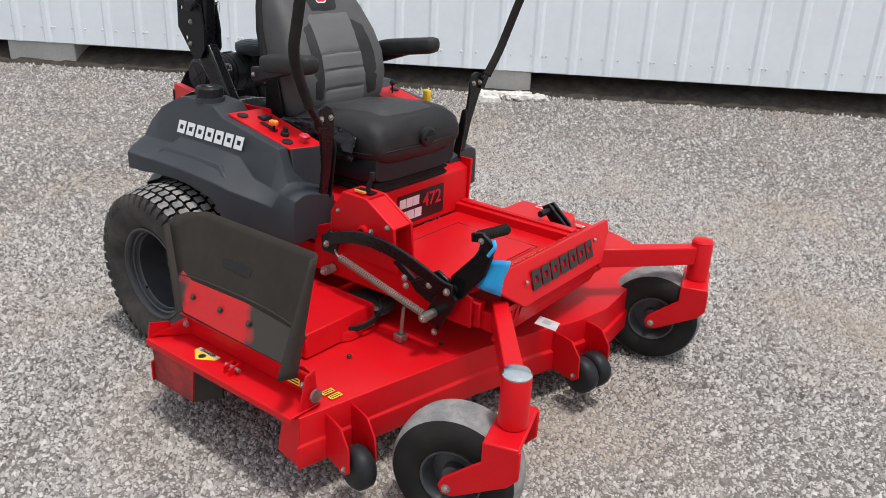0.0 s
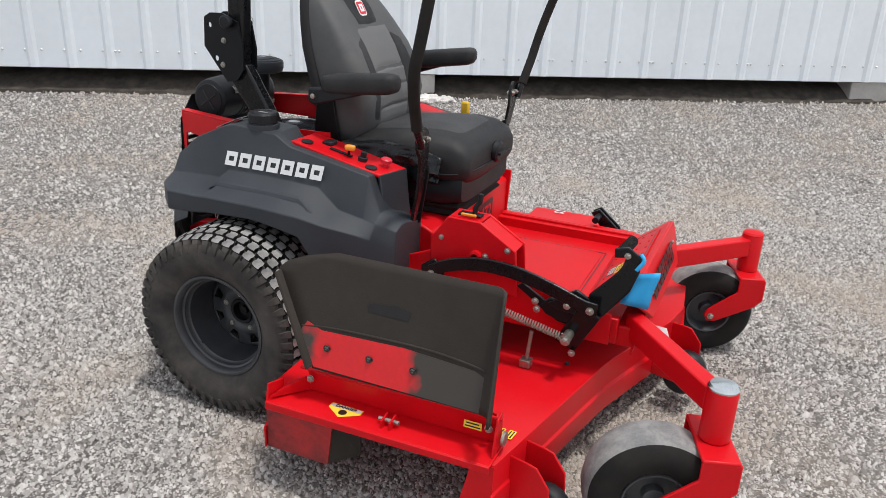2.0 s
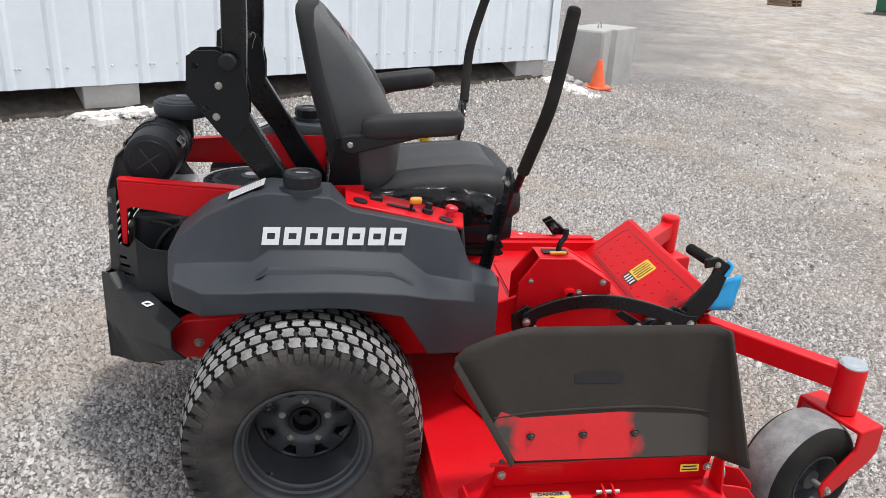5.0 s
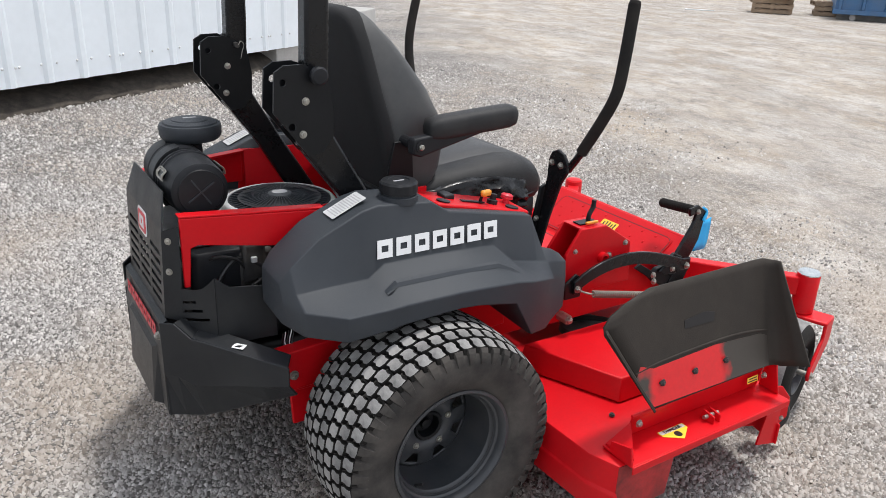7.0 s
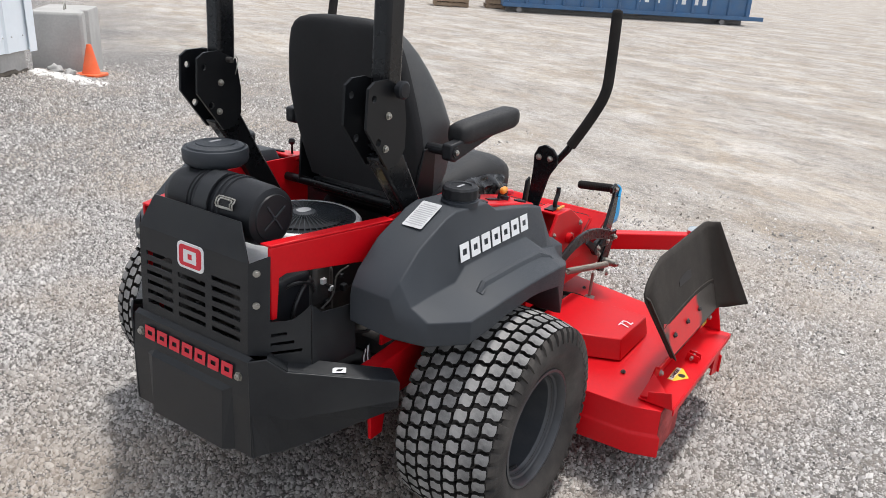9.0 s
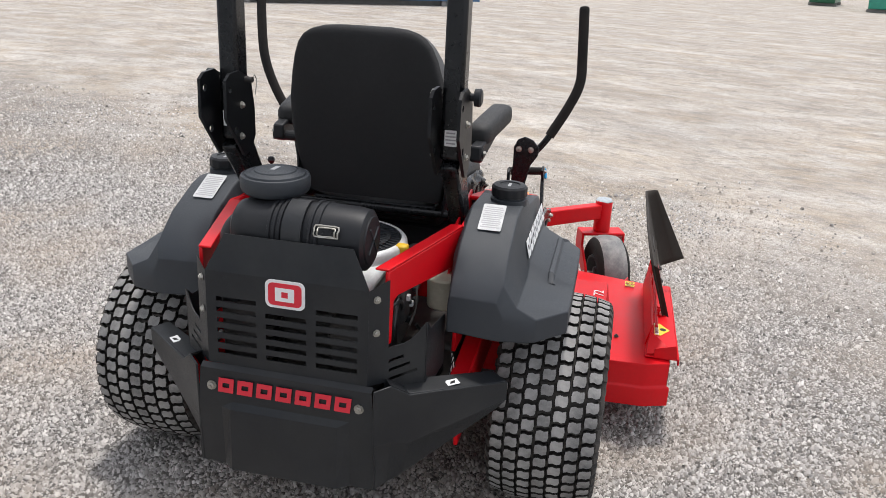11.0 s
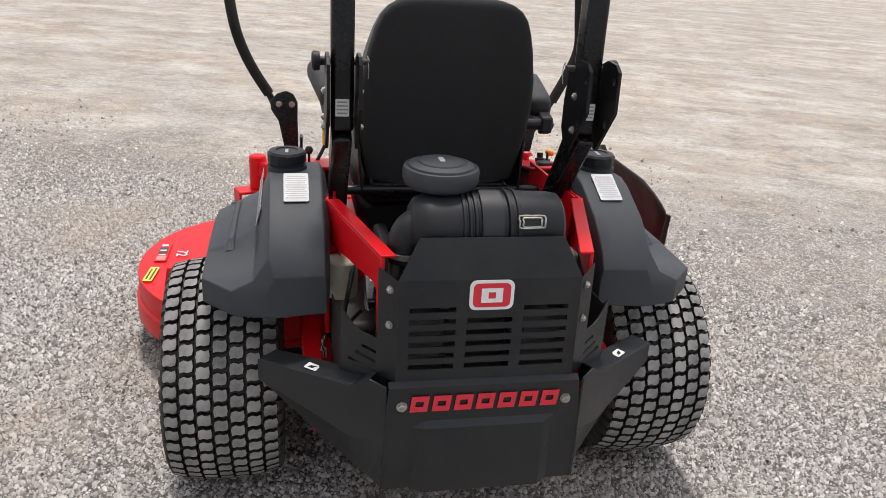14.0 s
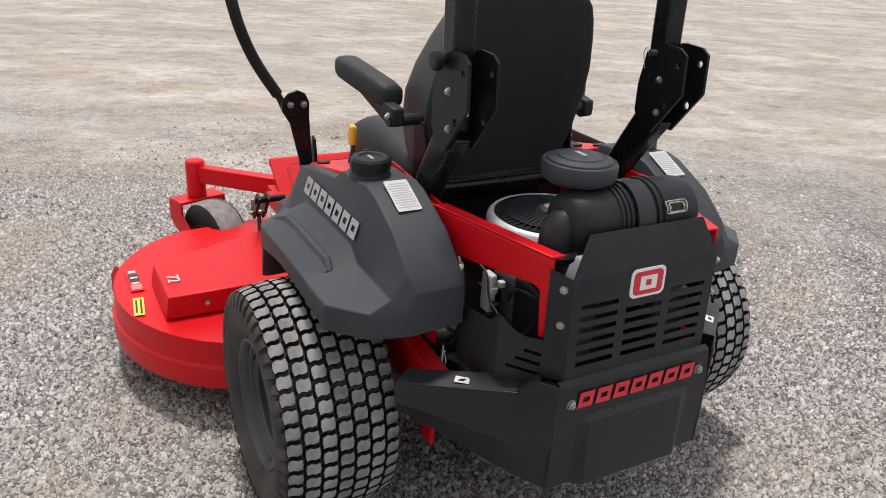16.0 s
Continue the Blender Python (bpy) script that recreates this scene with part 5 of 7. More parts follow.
def front_patch(z0, z1, half, name, mat, lift_=0.003, nz=10, ny=10, wave=0.0, y0=0.0, lean=0.0):
    """A sewn panel following the hollow front of the backrest."""
    bm = bmesh.new()
    rows = []
    for i in range(nz + 1):
        z = z0 + (z1 - z0) * i / nz
        _, a, b, h, o = back_at(z)
        edge = half * (1 + wave * (1 - 2 * abs(i / nz - 0.5)))
        row = []
        for j in range(ny + 1):
            q = -1 + 2 * j / ny
            y = y0 + lean * (z - z0) + q * edge
            yy = min(0.98, abs(y) / h)
            xx = (1 - yy ** 3.2) ** (1 / 3.2)
            X = (a + b) / 2 + (b - a) / 2 * xx - o * xx * max(0.0, 1 - (yy * 1.25) ** 2) + lift_ * (1 - 0.9 * max(q * q, (2 * i / nz - 1) ** 4) ** 3)
            row.append(bm.verts.new((X, y, z)))
        rows.append(row)
    for r0, r1 in zip(rows, rows[1:]):
        for j in range(ny):
            bm.faces.new((r0[j], r0[j + 1], r1[j + 1], r1[j]))
    return part(name, bm, mat, seat, smooth=True)


SEAT_MID = material("mid_grey_vinyl", (0.112, 0.113, 0.114), 0.5, var=0.08, grain=0.35, gscale=700, dust=(0.19, 0.185, 0.175), dust_amount=0.3)
front_patch(0.885, 0.955, 0.105, "lumbar_panel", SEAT_MID, 0.006)
front_patch(0.958, 1.025, 0.110, "lumbar_panel", SEAT_MID, 0.006)
front_patch(1.028, 1.085, 0.112, "lumbar_panel", SEAT_MID, 0.006)
front_patch(1.090, 1.225, 0.108, "upper_panel", SEAT_MID, 0.006)
front_patch(1.232, 1.352, 0.070, "head_panel", SEAT_DARK, 0.005, wave=0.15)
for s in (-1, 1):
    front_patch(0.90, 1.20, 0.030, "bolster_inset", SEAT_DARK, 0.005, y0=s * 0.150, wave=0.3, lean=-s * 0.05)
_, a, b, h, o = back_at(1.285)
badge(seat, plane_m((b - o + 0.006, 0.0, 1.285), (0, 1, 0), (-0.55, 0, 1)), 0.052, 0.058)

# cushion: lofted front to back, waterfall front edge
CUSH = [(0.100, 0.745, 0.880, 0.215), (0.16, 0.735, 0.905, 0.235), (0.26, 0.730, 0.918, 0.243), (0.36, 0.730, 0.930, 0.246), (0.45, 0.732, 0.936, 0.247), (0.52, 0.738, 0.928, 0.245), (0.566, 0.750, 0.906, 0.240), (0.585, 0.770, 0.872, 0.230), (0.588, 0.795, 0.850, 0.215)]


def ring_yz(x, z0, z1, hw, n=32, p=3.4, dish=0.0):
    out = []
    for k in range(n):
        a = 2 * math.pi * k / n
        c, s = math.cos(a), math.sin(a)
        y = math.copysign(abs(c) ** (2 / p), c)
        z = math.copysign(abs(s) ** (2 / p), s)
        Z = (z0 + z1) / 2 + (z1 - z0) / 2 * z
        if z > 0:
            Z -= dish * max(0.0, 1 - (y * 1.2) ** 2)
        out.append((x, hw * y, Z))
    return out


part("cushion", loft([ring_yz(x, z0, z1, h, dish=0.018 if 0.12 < x < 0.55 else 0.004) for x, z0, z1, h in CUSH]), SEAT_DARK, seat, "dark grey vinyl seat cushion", smooth=True, angle=60)
bm = bmesh.new()
rows = []
for i in range(13):
    x = 0.15 + 0.385 * i / 12
    for a, b in zip(CUSH, CUSH[1:]):
        if a[0] <= x <= b[0]:
            t = (x - a[0]) / (b[0] - a[0])
            z1 = a[2] + (b[2] - a[2]) * t
            z0 = a[1] + (b[1] - a[1]) * t
            hw = a[3] + (b[3] - a[3]) * t
    row = []
    for j in range(11):
        q = -1 + 2 * j / 10
        y = q * 0.150
        yy = y / hw
        Z = (z0 + z1) / 2 + (z1 - z0) / 2 * (1 - abs(yy) ** 3.4) ** (1 / 3.4) - 0.018 * max(0.0, 1 - (yy * 1.2) ** 2) + 0.016 * (1 - 1.3 * max(q * q, (i / 6 - 1) ** 2) ** 3)
        row.append(bm.verts.new((x, y, Z)))
    rows.append(row)
for r0, r1 in zip(rows, rows[1:]):
    for j in range(10):
        bm.faces.new((r0[j], r0[j + 1], r1[j + 1], r1[j]))
part("cushion_top", bm, SEAT_PAD, seat, "dark grey vinyl seat panel", smooth=True)
part("seat_pan", loft([ring_yz(x, z0, z1, h, p=5) for x, z0, z1, h in ((0.08, 0.690, 0.760, 0.21), (0.12, 0.672, 0.775, 0.232), (0.50, 0.672, 0.790, 0.236), (0.565, 0.690, 0.800, 0.228))]), PLASTIC, seat, "black padded seat pan", smooth=True, angle=50)
part("suspension_bellows", loft([[(0.12 + (0.42) * (x > 0) + (0.012 if k % 2 else 0) * (1 if x > 0 else -1), y * (0.205 + (0.012 if k % 2 else 0)), 0.638 + 0.012 * k) for x, y in ((-1, -1), (1, -1), (1, 1), (-1, 1))] for k in range(5)]), RUBBER, seat, bevel=0.004)
m_b = plane_m((0.5945, 0.016, 0.832), (0, 1, 0), (0.1, 0, 1))
part("suspension_knob", lathe([(0.038, -0.006), (0.038, 0.010), (0.030, 0.016), (0.001, 0.016)], m_b.translation, (1, 0, -0.1), 24), PLASTIC, seat, smooth=True)
part("knob_bar", plate_in(m_b @ Matrix.Translation((0, 0, 0.014)), rounded(0.056, 0.014, 0.006), 0.012), PLASTIC, seat)
part("cushion_piping", hose([(0.10, -0.238, 0.80), (0.30, -0.249, 0.792), (0.50, -0.246, 0.795), (0.578, -0.215, 0.805), (0.592, -0.10, 0.806), (0.594, 0.0, 0.804), (0.592, 0.10, 0.806), (0.578, 0.215, 0.805), (0.50, 0.246, 0.795), (0.30, 0.249, 0.792), (0.10, 0.238, 0.80)], 0.0035, 6), PLASTIC, seat, smooth=True)
# seat-belt buckle webbing on the right of the cushion
part("belt_strap", hose([(0.08, -0.245, 0.84), (0.16, -0.256, 0.845), (0.26, -0.258, 0.83), (0.34, -0.256, 0.80), (0.36, -0.250, 0.76)], 0.011), BLACK_GLOSS, seat, smooth=True)
part("belt_buckle", box((0.13, -0.272, 0.832), (0.19, -0.256, 0.860)), PLASTIC, seat, bevel=0.004)


# crumpled black plastic cover on the right flank of the cushion
bm = bmesh.new()
grid = []
for i in range(25):
    row = []
    for j in range(11):
        a, b = i / 24, j / 10
        x, z = 0.10 + 0.40 * a, 0.765 + 0.118 * b * (0.75 + 0.25 * math.sin(math.pi * a))
        y = -0.270 - 0.010 * math.sin(math.pi * b) - 0.020 * noise.noise((a * 7, b * 5, 3.1)) - 0.010 * noise.noise((a * 17, b * 12, 1.1)) + 0.016 * b * b
        row.append(bm.verts.new((x, y, z + 0.008 * noise.noise((a * 6, b * 3, 9.0)))))
    grid.append(row)
for i in range(24):
    for j in range(10):
        bm.faces.new((grid[i][j], grid[i + 1][j], grid[i + 1][j + 1], grid[i][j + 1]))
ob = part("crumpled_cover", bm, BLACK_GLOSS, seat, "crumpled glossy black plastic cover", smooth=True, angle=60)
md = ob.modifiers.new("sheet", "SOLIDIFY")
md.thickness = 0.002


def armrest(s, dz, tilt):
    a = Vector((0.090, s * 0.305, 1.062 + dz))
    b = Vector((0.372, s * 0.338, 1.092 + dz + tilt))
    d = (b - a).normalized()
    up = Vector((0, 0, 1))
    sd_ = d.cross(up).normalized()
    secs = []
    for t, w, h in ((0.0, 0.022, 0.016), (0.03, 0.034, 0.029), (0.15, 0.037, 0.034), (0.6, 0.038, 0.034), (0.9, 0.039, 0.033), (0.97, 0.034, 0.028), (1.0, 0.024, 0.017)):
        c = a + (b - a) * t
        secs.append([c + sd_ * (w * math.copysign(abs(math.cos(q)) ** 0.62, math.cos(q))) + up * (h * math.copysign(abs(math.sin(q)) ** 0.62, math.sin(q))) for q in (2 * math.pi * k / 20 for k in range(20))])
    arm = part("armrest", loft(secs), SEAT_DARK, seat, "dark grey padded flip-up armrest", smooth=True, angle=60)
    w0 = s * 0.296
    part("arm_bracket", slab([(0.035, w0, 1.000 + dz), (0.060, w0, 0.990 + dz), (0.300, w0 + s * 0.02, 1.060 + dz + tilt), (0.300, w0 + s * 0.02, 1.078 + dz + tilt), (0.035, w0, 1.045 + dz)], (0, s * 0.035, 0)), PLASTIC, arm, bevel=0.006)
    part("arm_pivot", rod((0.058, s * 0.235, 1.021), (0.058, s * 0.335, 1.021), 0.016), PLASTIC, arm)
    bolt(arm, (0.058, s * 0.332, 1.021 + dz), (0, s, 0), 0.009)


armrest(-1, 0.0, 0.0)
armrest(1, 0.012, 0.008)
part("seat_hinge", box((0.02, -0.20, 0.800), (0.09, 0.20, 0.850)), BLACK, seat, bevel=0.01)
part("rear_crossbar", rod((0.005, -0.30, 0.835), (0.005, 0.30, 0.835), 0.014), BLACK_GLOSS, mower, smooth=True)
for s in (-1, 1):
    part("seat_bracket", slab([(-0.01, s * 0.225, 0.83), (0.10, s * 0.225, 0.83), (0.08, s * 0.240, 1.02), (0.02, s * 0.240, 1.02)], (0, s * 0.008, 0)), BLACK, seat, bevel=0.003)


# ---- steering levers
def lever(s, y, pts):
    lv = thing("steering_lever", "", "")
    lv.parent = mower
    # upright plate across the machine with a round head, and a narrow stay behind it
    dz = 0.0 if s > 0 else -0.026
    face = [(-0.044, 0.930), (-0.045, 0.975), (-0.032, 1.003), (-0.007, 1.014), (0.022, 1.004), (0.044, 0.978), (0.042, 0.950), (0.018, 0.912), (-0.004, 0.80), (-0.012, 0.655), (-0.052, 0.655), (-0.046, 0.80)]
    part("lever_plate", slab([(0.494 - max(0.0, 0.90 - z) * 0.16, y + s * a, z + (dz if z > 0.66 else 0)) for a, z in face], (0.011, 0, 0)), BLACK_GLOSS, lv, bevel=0.003)
    part("lever_stay", slab([(x, y - s * 0.050, z) for x, z in ((0.440, 0.655), (0.476, 0.655), (0.502, 0.830), (0.498, 0.870), (0.478, 0.860))], (0, -s * 0.010, 0)), BLACK, lv, bevel=0.003)
    for a in (-0.026, 0.016):
        bolt(lv, (0.5055, y + s * a, 0.970 + dz), (1, 0, 0), 0.0085)
        bolt(lv, (0.4935, y + s * a, 0.970 + dz), (-1, 0, 0), 0.0085)
    bolt(lv, (0.468, y - s * 0.050, 0.76), (0, s, 0), 0.008)
    part("lever_tube", hose(pts[:3], 0.0115, 12), BLACK_GLOSS, lv, smooth=True)
    g = smooth_path(pts[1:], 7)
    part("foam_grip", hose(g, 0.0172, 14, 1), RUBBER, lv, "black foam lever grip", smooth=True, angle=60)
    e = Vector(pts[-1])
    part("grip_end", lathe([(0.0172, 0), (0.015, 0.008), (0.006, 0.012), (0.001, 0.013)], e, e - Vector(pts[-2]), 14), RUBBER, lv, smooth=True)


lever(-1, -0.412, [(0.511, -0.440, 0.930), (0.515, -0.487, 0.995), (0.529, -0.543, 1.100), (0.543, -0.572, 1.180), (0.560, -0.570, 1.270), (0.583, -0.560, 1.418)])
lever(1, 0.447, [(0.511, 0.472, 0.945), (0.519, 0.495, 0.998), (0.532, 0.552, 1.090), (0.545, 0.590, 1.180), (0.568, 0.610, 1.270), (0.612, 0.630, 1.410)])

# ---- fuel tanks, which are the rear fenders too
# x, top z, start of ledge, top of bulge, bottom, outer y of bulge
TANKS = [(-0.420, 0.762, 0.728, 0.713, 0.652, 0.490), (-0.395, 0.802, 0.742, 0.715, 0.648, 0.572), (-0.315, 0.868, 0.745, 0.715, 0.648, 0.646), (-0.200, 0.920, 0.746, 0.716, 0.655, 0.648),
         (-0.155, 0.930, 0.780, 0.718, 0.662, 0.648), (0.005, 0.918, 0.780, 0.718, 0.668, 0.648), (0.060, 0.884, 0.778, 0.716, 0.664, 0.648), (0.190, 0.860, 0.772, 0.708, 0.640, 0.645),
         (0.265, 0.845, 0.708, 0.690, 0.520, 0.630), (0.350, 0.828, 0.694, 0.665, 0.500, 0.590), (0.395, 0.715, 0.686, 0.645, 0.500, 0.558), (0.470, 0.690, 0.672, 0.620, 0.518, 0.525)]


def fuel_tank(s):
    t = thing("fuel_tank", "", "")
    t.parent = mower
    secs = []
    for x, zt, zl, zb, z0, yb in TANKS:
        rear = x < -0.38
        yi = 0.335 if not rear else 0.345
        yt = min(0.482, yb - 0.02)
        yo = min(0.520, yb - 0.006)
        top_in = 0.350 if -0.45 < x < 0.05 else 0.445
        zin = zt if top_in < 0.4 else zt - 0.004
        secs.append([(x, s * y, z) for y, z in ((yi, z0 + 0.01), (yi, min(zin, zt) - 0.03), (top_in, zin), (yt, zt - 0.004), (yo, zl), (yb, zb), (yb, z0 + 0.004), (yb - 0.02, z0))])
    part("tank_body", loft(secs), TANK, t, "charcoal moulded plastic tank", bevel=0.011, seg=3, angle=50)
    # a shallow moulded step on the ledge
    def ledge(x, q):
        for a, b in zip(TANKS, TANKS[1:]):
            if a[0] <= x <= b[0]:
                k = (x - a[0]) / (b[0] - a[0])
                zl, zb, yb = (a[i] + (b[i] - a[i]) * k for i in (2, 3, 5))
                return Vector((x, s * (0.520 + (yb - 0.520) * q), zl + (zb - zl) * q))

    for run in (((-0.185, 0.54), (-0.155, 0.50), (0.0, 0.50), (0.160, 0.50), (0.200, 0.66), (0.245, 0.70)),):
        bm = bmesh.new()
        secs = []
        for n_, (x, q) in enumerate(run):
            p = ledge(x, q)
            k_ = 0.12 if n_ in (0, len(run) - 1) else 1.0
            secs.append([p + Vector((0, s * dy, dz if dz < 0 else dz * k_ - 0.003 * (1 - k_))) for dy, dz in ((-0.012, 0.004), (-0.006, 0.0085), (0.004, 0.0055), (0.010, -0.004))])
        part("moulded_ridge", loft(secs), TANK, t)
    c = Vector((-0.070, s * 0.437, 0.915))
    bm = lathe([(0.052, 0.0), (0.052, 0.018), (0.044, 0.020), (0.044, 0.026)], c, (0, 0, 1), 40)
    part("filler_neck", bm, TANK, t, smooth=True)
    bm = bmesh.new()
    n = 48
    rings = []
    for r, z in ((0.046, 0.024), (0.049, 0.026), (0.049, 0.050), (0.045, 0.056), (0.030, 0.057), (0.028, 0.054), (0.001, 0.054)):
        rings.append([bm.verts.new(c + Vector(((r + (0.0018 if k % 4 < 2 and 0.045 < r else 0)) * math.cos(2 * math.pi * k / n), (r + (0.0018 if k % 4 < 2 and 0.045 < r else 0)) * math.sin(2 * math.pi * k / n), z))) for k in range(n)])
    faces_between(bm, rings)
    cap = part("fuel_cap", bm, PLASTIC, t, "ribbed black fuel cap", smooth=True, angle=25)
    bm = bmesh.new()
    plate_in(Matrix.Translation(c + Vector((0, 0, 0.0545))), [(-0.016, -0.004), (0.016, -0.004), (0.016, 0.004), (-0.016, 0.004)], 0.0006, bm)
    part("cap_print", bm, PRINT, cap)
    # white instruction label on the sloping rear shoulder
    a, b = Vector((-0.315, s * 0.415, 0.868)), Vector((-0.200, s * 0.415, 0.920))
    m = plane_m(a + (b - a) * 0.86 + Vector((0, 0, 0.0030)), (0, -1, 0), b - a)
    decal(t, m, 0.062, 0.104, LABEL, 11, "instruction_label", "white label with small grey print")
    # maker's mark along the side
    m = plane_m((0.016, s * 0.5125, 0.818), (-s, 0, 0), (0, -s * 0.27, 1))
    word_mark(m, 0.375, 0.047, WHITE if s < 0 else PRINT, t, label="pale block of a maker's mark")


fuel_tank(-1)
fuel_tank(1)


# ---- control consoles inside the tanks
def console(s):
    c = thing("control_console", "", "")
    c.parent = mower
    part("console_top", slab([(0.045, s * 0.452, 0.893), (0.372, s * 0.444, 0.822), (0.395, s * 0.300, 0.815), (0.045, s * 0.290, 0.890)], (0, 0, -0.012)), RED, c, bevel=0.004)
    part("console_front", slab([(0.372, s * 0.444, 0.822), (0.395, s * 0.300, 0.815), (0.42, s * 0.300, 0.60), (0.40, s * 0.44, 0.60)], (-0.010, 0, 0)), TANK, c, "charcoal plastic console front", bevel=0.003)
    for x, y in ((0.085, 0.415), (0.325, 0.418)):
        z = 0.893 - (x - 0.045) * 0.217
        part("plug", lathe([(0.020, 0), (0.020, 0.004), (0.012, 0.006), (0.001, 0.006)], (x, s * y, z), (0.21, 0, 1), 20), PLASTIC, c, smooth=True)
    return c


cr = console(-1)
part("throttle_slot", slab([(0.16, -0.40, 0.8690), (0.24, -0.40, 0.8520), (0.24, -0.385, 0.8520), (0.16, -0.385, 0.8690)], (0, 0, 0.003)), PLASTIC, cr)
part("throttle_lever", hose([(0.225, -0.392, 0.850), (0.235, -0.395, 0.885)], 0.0045), BLACK, cr)
part("throttle_knob", loft([[(0.222 + dx, -0.415 + dy, z) for dx, dy in ((0, 0), (0.036, 0.006), (0.034, 0.024), (0, 0.020))] for z in (0.874, 0.894)]), ORANGE, cr, "orange throttle knob", bevel=0.007)
part("key_switch", lathe([(0.016, 0), (0.016, 0.012), (0.010, 0.014), (0.010, 0.03)], (0.275, -0.385, 0.842), (0.21, 0, 1), 18), PLASTIC, cr, smooth=True)
part("blade_knob", lathe([(0.010, 0), (0.010, 0.012), (0.019, 0.016), (0.019, 0.026), (0.014, 0.030)], (0.345, -0.360, 0.826), (0.21, 0, 1), 20), RED_DECAL, cr, "red blade-engagement knob", smooth=True)
part("hour_meter", box((0.115, -0.375, 0.868), (0.150, -0.330, 0.884)), PLASTIC, cr, bevel=0.004)
cl = console(1)
part("brake_lever", hose([(0.30, 0.345, 0.835), (0.340, 0.318, 0.875)], 0.006), BLACK, cl)
part("brake_grip", loft([[(0.332 + dx, 0.307 + dy, z) for dx, dy in ((0, 0), (0.034, 0), (0.034, 0.020), (0, 0.020))] for z in (0.870, 0.935)]), YELLOW, cl, "yellow brake lever grip", bevel=0.008)
part("choke_lever", hose([(0.11, 0.375, 0.86), (0.108, 0.375, 0.915)], 0.004), BLACK, cl)
part("choke_knob", lathe([(0.008, 0), (0.013, 0.010), (0.008, 0.020), (0.001, 0.022)], (0.108, 0.375, 0.912), (0, 0, 1), 14), PLASTIC, cl, smooth=True)

# ---- engine bay
for s in (-1, 1):
    # red guard rail with its rear post
    o = Vector((-0.610, s * 0.236, 0))
    d = Vector((0.372, s * 0.106, 0))
    L_ = d.length
    d.normalize()
    pts = [(0.020, 0.880), (L_, 0.886), (L_, 0.782), (0.062, 0.806), (0.044, 0.798), (0.036, 0.690), (0.020, 0.690)]
    rl = part("guard_rail", slab([o + d * a + Vector((0, 0, z)) for a, z in pts], Vector((0, -s * 0.010, 0))), RED, mower, "red steel engine guard rail", bevel=0.003)
    part("rail_flange", slab([o + d * 0.02 + Vector((0, 0, 0.8805)), o + d * L_ + Vector((0, 0, 0.8865)), o + d * L_ + Vector((0, -s * 0.034, 0.8865)), o + d * 0.02 + Vector((0, -s * 0.034, 0.8805))], (0, 0, 0.006)), RED, rl, bevel=0.002)
    part("rail_foot", slab([(-0.28, s * 0.345, 0.53), (-0.18, s * 0.345, 0.53), (-0.14, s * 0.345, 0.89), (-0.24, s * 0.345, 0.89)], (0, -s * 0.012, 0)), RED, mower, bevel=0.003)
    part("inner_panel", slab([(-0.235, s * 0.300, 0.66), (0.10, s * 0.300, 0.66), (0.10, s * 0.300, 0.895), (-0.235, s * 0.325, 0.893)], (0, -s * 0.006, 0)), RED, mower)

# black rear guard: face with three columns of louvres, folded top
guard = thing("engine_guard", "", "")
guard.parent = mower


def face_x(z):
    return -0.636 + (z - 0.60) * 0.045


ycuts = [-0.206]
for c in (-0.128, 0.0, 0.128):
    ycuts += [c - 0.052, c + 0.052]
ycuts.append(0.206)
zcuts = [0.600]
for k in range(6):
    zcuts += [0.628 + k * 0.0275, 0.628 + k * 0.0275 + 0.0125]
zcuts.append(0.842)
bm = bmesh.new()
vv = [[bm.verts.new((face_x(z), y, z)) for z in zcuts] for y in ycuts]
for i in range(len(ycuts) - 1):
    for j in range(len(zcuts) - 1):
        if i in (1, 3, 5) and j in (1, 3, 5, 7, 9, 11) and not (i == 3 and j == 11):
            continue
        bm.faces.new((vv[i][j], vv[i + 1][j], vv[i + 1][j + 1], vv[i][j + 1]))
topv = [bm.verts.new((-0.604, y * 0.78 if abs(y) > 0.2 else y * 0.86, 0.931)) for y in ycuts]
for i in range(len(ycuts) - 1):
    bm.faces.new((vv[i][-1], vv[i + 1][-1], topv[i + 1], topv[i]))
ob = part("guard_face", bm, BUMPER, guard, "black slotted steel guard")
md = ob.modifiers.new("plate", "SOLIDIFY")
md.thickness, md.offset = 0.004, 1
